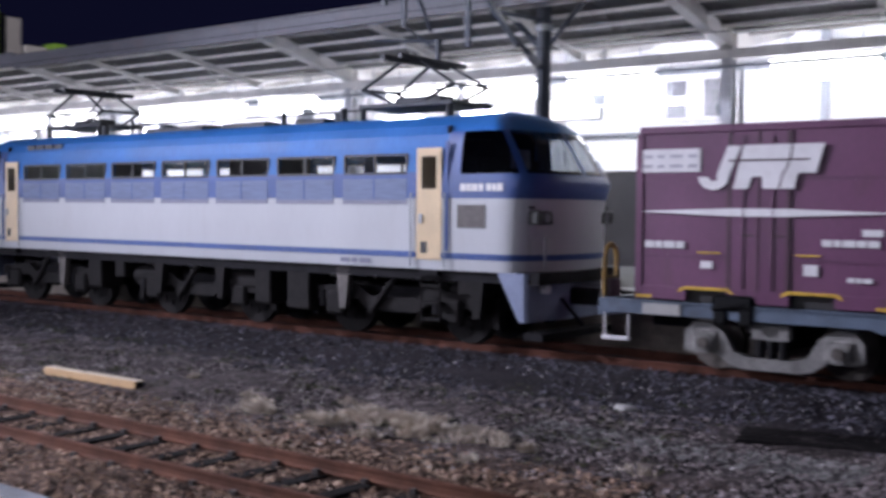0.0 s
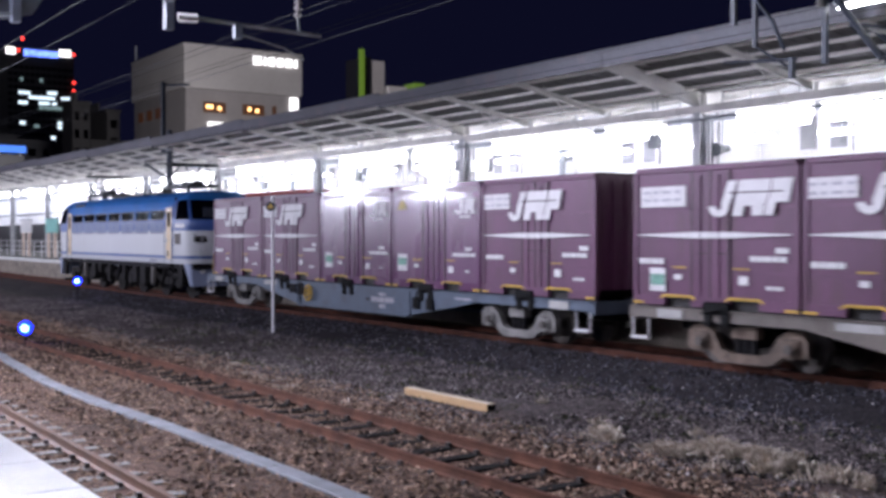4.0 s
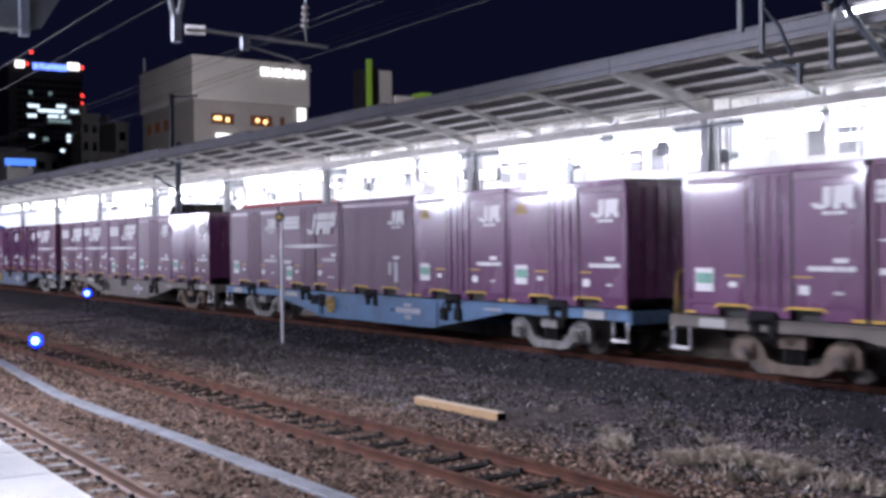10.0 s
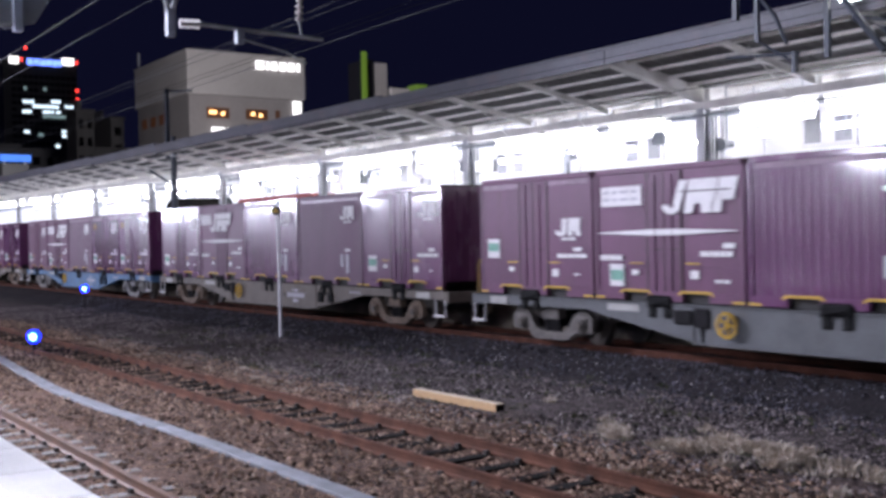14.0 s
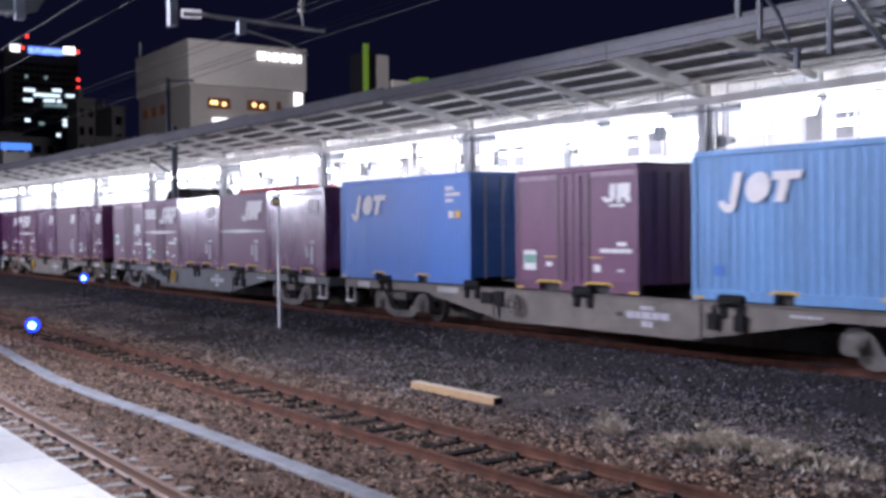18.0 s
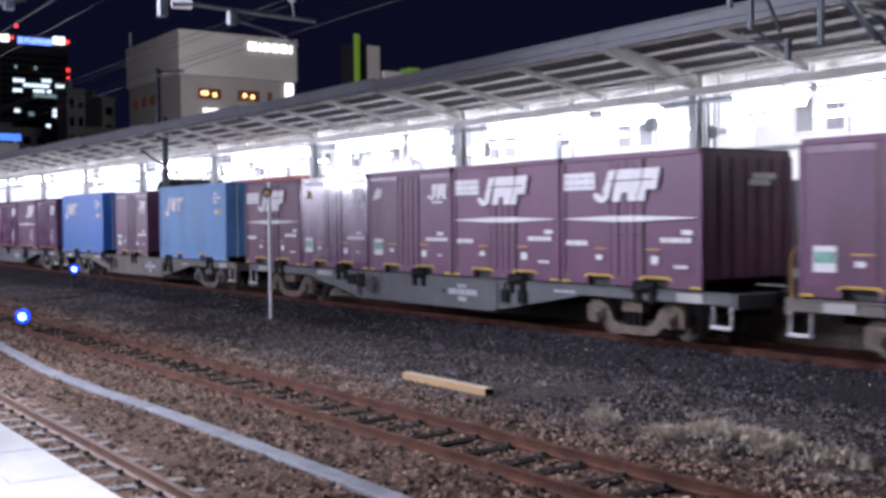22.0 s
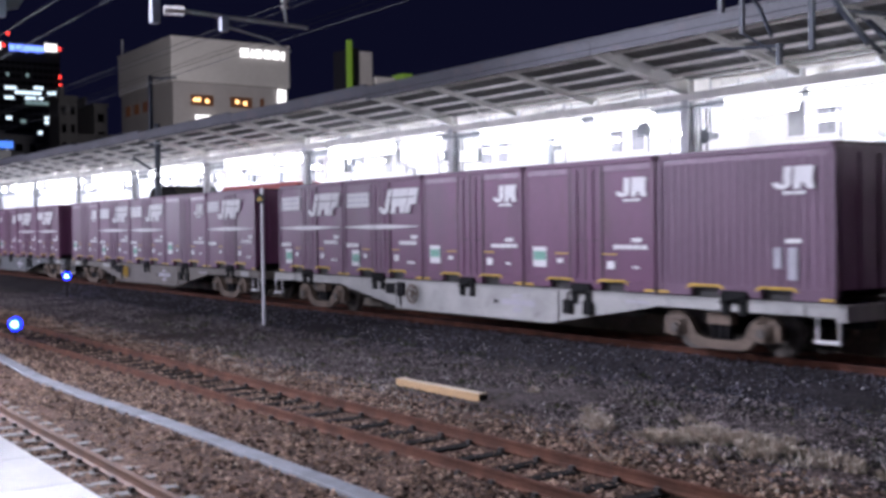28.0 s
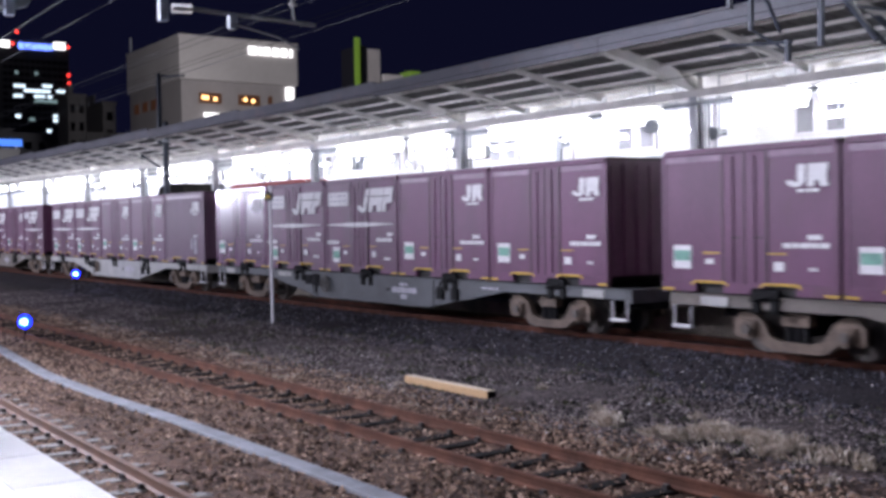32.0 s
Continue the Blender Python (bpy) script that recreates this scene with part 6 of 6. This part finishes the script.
part("cantilever", rod(bmesh.new(), (0, 0, 5.0), (0.2, -2.0, 4.85), 0.04, 8), DARK_STEEL, m2)
part("insulator", rod(bmesh.new(), (0.02, -0.25, 4.15), (0.05, -0.6, 4.29), 0.075, 10), PORCELAIN, m2)


lampf = part("work_lamp", bx(-0.20, 0.95, -1.95, -1.75, 5.24, 5.32, bevel=0.01), POLE_WHITE, m2, "lit work lamp on an arm")
part("tube", rod(bmesh.new(), (-0.15, -1.85, 5.20), (0.90, -1.85, 5.20), 0.035, 8), TUBE, lampf)
part("lamp_arm", rod(bmesh.new(), (0, 0, 5.45), (0.1, -1.85, 5.34), 0.03, 8), DARK_STEEL, lampf)


def insulator(parent, a, b, r=0.07, n=5):
    """A porcelain insulator turned as one piece, with n sheds."""
    a, b = Vector(a), Vector(b)
    axis = b - a
    u = axis.orthogonal().normalized()
    v = axis.normalized().cross(u)
    rings = []
    for k in range(n):
        for q, w in ((0.0, 0.5), (0.25, 0.5), (0.3, 1.0), (0.5, 0.95), (0.75, 0.5)):
            c = a + axis * ((k + q) / n)
            rings.append([tuple(c + (u * math.cos(i * math.tau / 12) + v * math.sin(i * math.tau / 12)) * r * w) for i in range(12)])
    bm = bmesh.new()
    vs = loft(bm, rings, True)
    bm.faces.new(vs[0][::-1]), bm.faces.new(vs[-1])
    return part("insulator", bm, PORCELAIN, parent, "ribbed white insulator")


# portal over the near tracks, with two drop posts
portal = thing("catenary_portal", "galvanised steel portal with drop posts over the near tracks", "portal", at=(-18.3, 0, 0))
part("beam", bx(-0.15, 0.15, -3.0, 25.8, 9.9, 10.3), STEEL, portal)
part("lower_chord", bx(-0.10, 0.10, -3.0, 25.8, 9.4, 9.5), STEEL, portal)
part("leg", rod(bmesh.new(), (0, -2.8, OWN_Z), (0, -2.8, 10.3), 0.16, 12), STEEL, portal)
part("leg", rod(bmesh.new(), (0, 25.6, FAR_Z - 0.02), (0, 25.6, 10.3), 0.15, 12), STEEL, portal)
for y, zb in ((4.30, 5.66), (6.82, 5.80)):
    dp = part("drop_post", bx(-0.075, 0.075, y - 0.075, y + 0.075, zb, 6.28 if y > 5 else 9.4, bevel=0.012), POST_GREY, portal, "blue-grey drop post")
    for q in (-1, 1) if y > 5 else ():
        part("leg_strut", rod(bmesh.new(), (0, y + q * 0.03, 6.20), (0, y + q * 0.75, 9.45), 0.05, 8), STEEL, dp)
arm = part("cantilever_arm", rod(bmesh.new(), (0, 7.35, 6.06), (0, 9.75, 5.99), 0.035, 8), STEEL, portal)
insulator(portal, (0, 6.98, 6.04), (0, 7.36, 6.06), 0.085, 6)
part("clamp", bx(-0.06, 0.06, 8.02, 8.16, 5.78, 6.05), POST_GREY, arm)
part("steady_arm", rod(bmesh.new(), (0, 8.15, 5.86), (0, 9.0, 5.70), 0.02, 6), STEEL, arm)
part("steady_arm", rod(bmesh.new(), (0, 9.0, 5.70), (0, 9.4, 5.52), 0.02, 6), STEEL, arm)
insulator(portal, (0, 9.28, 6.28), (0, 9.30, 6.75), 0.075, 4)
part("hanger_link", rod(bmesh.new(), (0, 9.3, 6.7), (0, 9.3, 9.45), 0.02, 6), STEEL, portal)
part("hanger_link", rod(bmesh.new(), (0, 9.28, 6.28), (0, 9.32, 6.0), 0.02, 6), STEEL, portal)
arm0 = part("cantilever_arm", rod(bmesh.new(), (0, 4.35, 5.80), (0, 3.0, 5.60), 0.035, 8), STEEL, portal)
gus = bmesh.new()
vs = [gus.verts.new((-0.22, y, z)) for y, z in ((3.72, 6.05), (4.15, 5.72), (4.62, 5.86), (5.05, 6.60), (3.72, 6.60))]
ws = [gus.verts.new((-0.18, v.co.y, v.co.z)) for v in vs]
gus.faces.new(vs[::-1]), gus.faces.new(ws)
for i in range(5):
    gus.faces.new((vs[i], vs[(i + 1) % 5], ws[(i + 1) % 5], ws[i]))
part("gusset_plate", gus, mat("grey_plate_paint", (0.10, 0.105, 0.125), 0.6, var=0.15, scale=2, fine=25, bump=0.02), portal, "grey steel gusset plate")

# portal with hangers near the right mast, over the freight track
hang = thing("hanger_portal", "dark catenary portal with drop hangers over the freight track", "portal", at=(-13.2, 0, 0))
part("beam", bx(-0.14, 0.14, -3.0, 25.8, 9.4, 9.75), STEEL, hang)
part("leg", rod(bmesh.new(), (0, 25.6, FAR_Z - 0.02), (0, 25.6, 9.7), 0.14, 12), STEEL, hang)
part("leg", rod(bmesh.new(), (0, -2.9, OWN_Z), (0, -2.9, 9.7), 0.14, 12), STEEL, hang)
for x, zb, w in ((-0.42, 6.09, 0.045), (0.06, 5.63, 0.038), (1.53, 5.15, 0.045)):
    part("drop_hanger", bx(x - w, x + w, 15.75 - w, 15.75 + w, zb, 9.3), DARK_STEEL, hang)
part("upper_beam", bx(-0.5, 1.7, 15.68, 15.82, 9.25, 9.42), DARK_STEEL, hang)
part("hanger_strut", rod(bmesh.new(), (0.42, 15.75, 6.08), (0.70, 15.75, 5.50), 0.035, 8), DARK_STEEL, hang)
part("hanger_strut", rod(bmesh.new(), (0.06, 15.75, 6.5), (0.48, 15.75, 6.0), 0.035, 8), DARK_STEEL, hang)
part("steady_arm", rod(bmesh.new(), (-0.65, 15.75, 5.45), (0.95, 15.75, 5.30), 0.03, 8), DARK_STEEL, hang)
part("steady_arm", rod(bmesh.new(), (0.10, 15.75, 5.62), (0.75, 15.75, 5.22), 0.025, 8), DARK_STEEL, hang)
part("drop_bracket", bx(0.82, 0.90, 15.7, 15.8, 4.98, 5.35), DARK_STEEL, hang)
part("diagonal", rod(bmesh.new(), (1.75, 15.75, 6.2), (2.6, 15.75, 5.1), 0.06, 8), DARK_STEEL, hang)
insulator(hang, (1.5, 15.65, 6.1), (1.5, 15.65, 6.28), 0.07, 3)


def wire(label, y, z, r=0.012, sag=0.0, x0=-330, x1=60):
    b = bmesh.new()
    n = 24 if sag else 1
    pts = []
    for k in range(n + 1):
        x = x0 + (x1 - x0) * k / n
        pts.append((x, y, z + sag * (4 * ((((x + 18.3) / 45.0) % 1.0) - 0.5) ** 2 - 1)))
    for a, c in zip(pts, pts[1:]):
        rod(b, a, c, r, 6)
    t = thing("overhead_wire", label, "wire", "overhead wires", kind="structure")
    part("wire", b, CABLE, t)


wire("contact wire over the siding", 8.0, 5.25, 0.0055)
wire("messenger wire over the siding", 8.08, 5.86, 0.0055)
wire("contact wire beside the platform", 3.5, 4.80, 0.0055)
wire("messenger wire beside the platform", 5.2, 5.58, 0.0055)
wire("feeder wire above the siding", 9.30, 6.28, 0.0055)
wire("contact wire over the freight track", YC, 5.0, 0.007)
wire("messenger wire over the freight track", YC, 5.92, 0.007)
wire("feeder wire along the far masts", 17.4, 9.0, 0.009)
wire("feeder wire along the far masts", 17.9, 9.35, 0.009)

# ---- city beyond ----
tall = thing("tiled_building", "tan tiled commercial building with lit rooftop sign at night", "building")
part("lower_wall", bx(-158.4, -138.3, 53.8, 70.4, -0.5, 21.7), BRICK_DARK, tall)
part("upper_wall", bx(-158.6, -138, 53.5, 70.6, 21.75, 27.3), BRICK_TAN, tall)
part("roof_edge", bx(-158.7, -137.9, 53.4, 70.7, 27.3, 27.55), BRICK_TAN, tall)
part("aerial", rod(bmesh.new(), (-158.2, 54, 27.5), (-158.2, 54, 30), 0.15, 6), STEEL, tall)
for y, w in ((63.2, 1.15), (64.75, 0.35), (65.45, 0.85), (66.75, 0.85), (68.0, 0.9), (69.35, 0.35)):
    part("rooftop_sign", bx(-137.85, -137.6, y, y + w, 25.55, 26.65), WHITE_SIGN, tall, "glowing white sign bar")
part("vertical_sign", bx(-138.2, -137.8, 68.8, 69.9, 19.1, 21.45), WHITE_SIGN, tall, "lit upright white sign")
part("lower_sign", bx(-138.2, -137.8, 56.8, 59.7, 16.3, 17.4), WHITE_SIGN, tall, "lit white sign")
for y0, y1 in ((56.2, 59.4), (61.8, 65.0), (66.2, 66.8)):
    w = part("window", bx(-138.31, -138.24, y0, y1, 18.7, 20.1), ORANGE_ROOM, tall, "warm lit window")
    if y1 - y0 > 1:
        for q in (0.18, 0.34, 0.70) if y0 < 60 else (0.30, 0.66):
            s = bmesh.new()
            bmesh.ops.create_uvsphere(s, u_segments=10, v_segments=6, radius=0.27, matrix=Matrix.Translation((-138.1, y0 + (y1 - y0) * q, 19.45 - 0.15 * (q > 0.5))))
            part("lamp", s, ORANGE_LAMP, w)
for x0 in (-156.5, -153.0, -149.5):
    part("window", bx(x0, x0 + 2.0, 53.74, 53.81, 18.6, 20.0), ORANGE_ROOM, tall, "dim warm window")
for j in range(5):
    for k in range(6):
        part("dark_window", bx(-138.32, -138.27, 55 + 2.5 * k, 56.6 + 2.5 * k, 2 + 2.8 * j, 3.6 + 2.8 * j), TINTED, tall)

tower = thing("hotel_tower", "dark high-rise tower with scattered lit windows and blue rooftop sign", "building")
part("tower_wall", bx(-330, -300.2, 66.5, 85.5, -0.5, 50.5), TOWER, tower)
part("tower_crown", bx(-328, -301.2, 68.5, 84, 50.5, 52.0), TOWER, tower)
part("white_sign", bx(-300.3, -299.8, 68.1, 70.4, 49.7, 51.5), WHITE_SIGN, tower, "lit white sign")
for k, (y, w) in enumerate(((72.6, 1.3), (74.2, 1.6), (76.0, 1.2), (77.4, 1.6), (79.2, 0.9), (80.3, 1.0))):
    part("blue_sign", bx(-300.3, -299.8, y, y + w, 49.6 + 0.1 * (k % 2), 51.2), BLUE_SIGN, tower, "glowing blue sign bar")
part("blue_sign", bx(-300.3, -299.8, 81.6, 84.6, 50.1, 52.0), WHITE_SIGN, tower, "glowing white sign")
for y, z in ((72.2, 53.9), (71.1, 50.8), (85.4, 50.9), (86.8, 43.4), (85.3, 41.2)):
    s = bmesh.new()
    bmesh.ops.create_uvsphere(s, u_segments=8, v_segments=6, radius=0.42, matrix=Matrix.Translation((-299.8, min(y, 85.3), z)))
    part("beacon", s, RED_LAMP, tower, "red beacon")
# storeys of the tower with lit offices, from side to side
LIT = [(39.5, 71.2, 74.2), (39.8, 78.5, 81.0), (38.4, 73.7, 80.5), (38.6, 82.0, 85.2), (36.9, 71.1, 73.5), (37.0, 76.3, 79.2), (37.0, 79.7, 81.0), (31.6, 71.4, 72.9), (32.0, 81.1, 83.5), (30.8, 81.1, 83.5), (28.0, 79.4, 80.6), (26.7, 79.9, 80.5)]
DIM = [(35.8, 76.3, 83.4), (30.9, 75.0, 76.4), (43.0, 71.6, 72.4), (43.0, 76.6, 77.4)]
for rows_, glow_ in ((LIT, PALE_WINDOW), (DIM, DIM_WINDOW)):
    for z, y0, y1 in rows_:
        n = max(1, round((y1 - y0) / 1.15))
        for k in range(n):
            y = y0 + (y1 - y0) * k / n
            part("lit_window", bx(-300.25, -300.1, y + 0.05, y + (y1 - y0) / n - 0.05, z, z + 0.85), glow_, tower, "lit window")
for j in range(15):
    z = 21.6 + 1.75 * j
    for k in range(12):
        y = 68.6 + 1.4 * k
        if not any(abs(z - q) < 1.0 and y0 - 1.2 < y < y1 + 0.2 for q, y0, y1 in LIT + DIM):
            part("dark_window", bx(-300.25, -300.17, y, y + 1.1, z, z + 0.85), TINTED, tower)


def plain_block(name, label, x0, x1, y0, y1, h, paint=CITY, cols=4, rows=4):
    t = thing(name, label, "building", "dim buildings behind the station")
    part("wall", bx(x0, x1, y0, y1, -0.5, h), paint, t)
    part("parapet", bx(x0 - 0.2, x1 + 0.2, y0 - 0.2, y1 + 0.2, h, h + 0.5), paint, t)
    part("roof_hut", bx(x0 + 1, x0 + 0.5 * (x1 - x0), y0 + 1, y0 + 0.6 * (y1 - y0), h + 0.5, h + 2.4), paint, t)
    for j in range(rows):
        for k in range(cols):
            y = y0 + (y1 - y0) * (k + 0.25) / cols
            z = h - 2.6 - 2.9 * j
            part("window", bx(x1 - 0.02, x1 + 0.05, y, y + (y1 - y0) / cols * 0.5, z, z + 1.4), TINTED, t)
    return t


plain_block("apartment_block", "dim brown apartment block at night", -186, -180, 51.0, 53.8, 23.6, CITY, 2, 5)
plain_block("office_block", "dim grey office block at night", -205, -180, 53.9, 60.5, 17.5)
plain_block("narrow_block", "narrow grey building at night", -196, -180, 56.6, 58.7, 22.6, CITY, 1, 5)
plain_block("low_block", "low dark building near the station", -150, -128, 74, 98, 17.0, CITY, 8, 4)
plain_block("far_block", "dark building far beyond the tracks", -240, -215, 44, 60, 20, TOWER, 6, 5)
plain_block("side_block", "dark flat-roofed building behind the station", -120, -104, 92, 120, 19.0, TOWER, 8, 4)
slim = thing("slim_building", "slim grey building with tall lit green sign", "building")
part("wall", bx(-114, -110, 65.2, 67.0, -0.5, 22.6), BRICK_DARK, slim)
# Near-black side: its lack of light is put into the colour.
part("dark_side", bx(-114, -109.9, 64.1, 65.15, -0.5, 22.9), UNLIT_WALL, slim)
part("green_sign", bx(-109.9, -109.6, 63.5, 64.1, 17.0, 23.7), GREEN_SIGN, slim, "lit tall green sign")
low = thing("shop_block", "low shop roof with dim green sign", "building")
part("wall", bx(-118, -110, 67.4, 75, -0.5, 19.0), CITY, low)
part("parapet", bx(-118, -109.8, 67.4, 70.0, 19.0, 19.8), BRICK_TAN, low)
part("green_top", bx(-112, -109.7, 71.0, 72.4, 19.0, 20.4), GREEN_SIGN, low, "dim green sign")
bb = thing("billboard", "lit blue billboard on a dark frame", "billboard", at=(-150, 0, 0))
part("face", bx(-0.3, 0, 32.7, 36.5, 13.2, 14.1), SKY_SIGN, bb, "glowing blue face")
part("lower_face", bx(-0.3, -0.05, 32.9, 36.2, 10.6, 12.9), TOWER, bb)
for y in (33.2, 35.8):
    part("post", bx(-0.35, -0.15, y - 0.1, y + 0.1, -0.5, 13.2), STEEL, bb)


# ---- what moves ----
def motions():
    rows = [(float(k), train_x(float(k))) for k in range(33)]
    fine = [(k / 15, train_x(k / 15)) for k in range(481)]
    for ob, u, z in RIDERS:
        y = YC
        walk(ob, [(t, pose(x + u, y, z)) for t, x in rows])
        for w in ob.children_recursive:
            if w.name.startswith("wheelset"):
                at = Vector(w.location)
                r = at.z
                turns = []
                for t, x in fine:
                    a = math.degrees((x - fine[0][1]) / r)
                    turns.append((t, pose(at.x, at.y, at.z, 0, (a + 180) % 360 - 180, 0)))
                walk(w, turns)


motions()
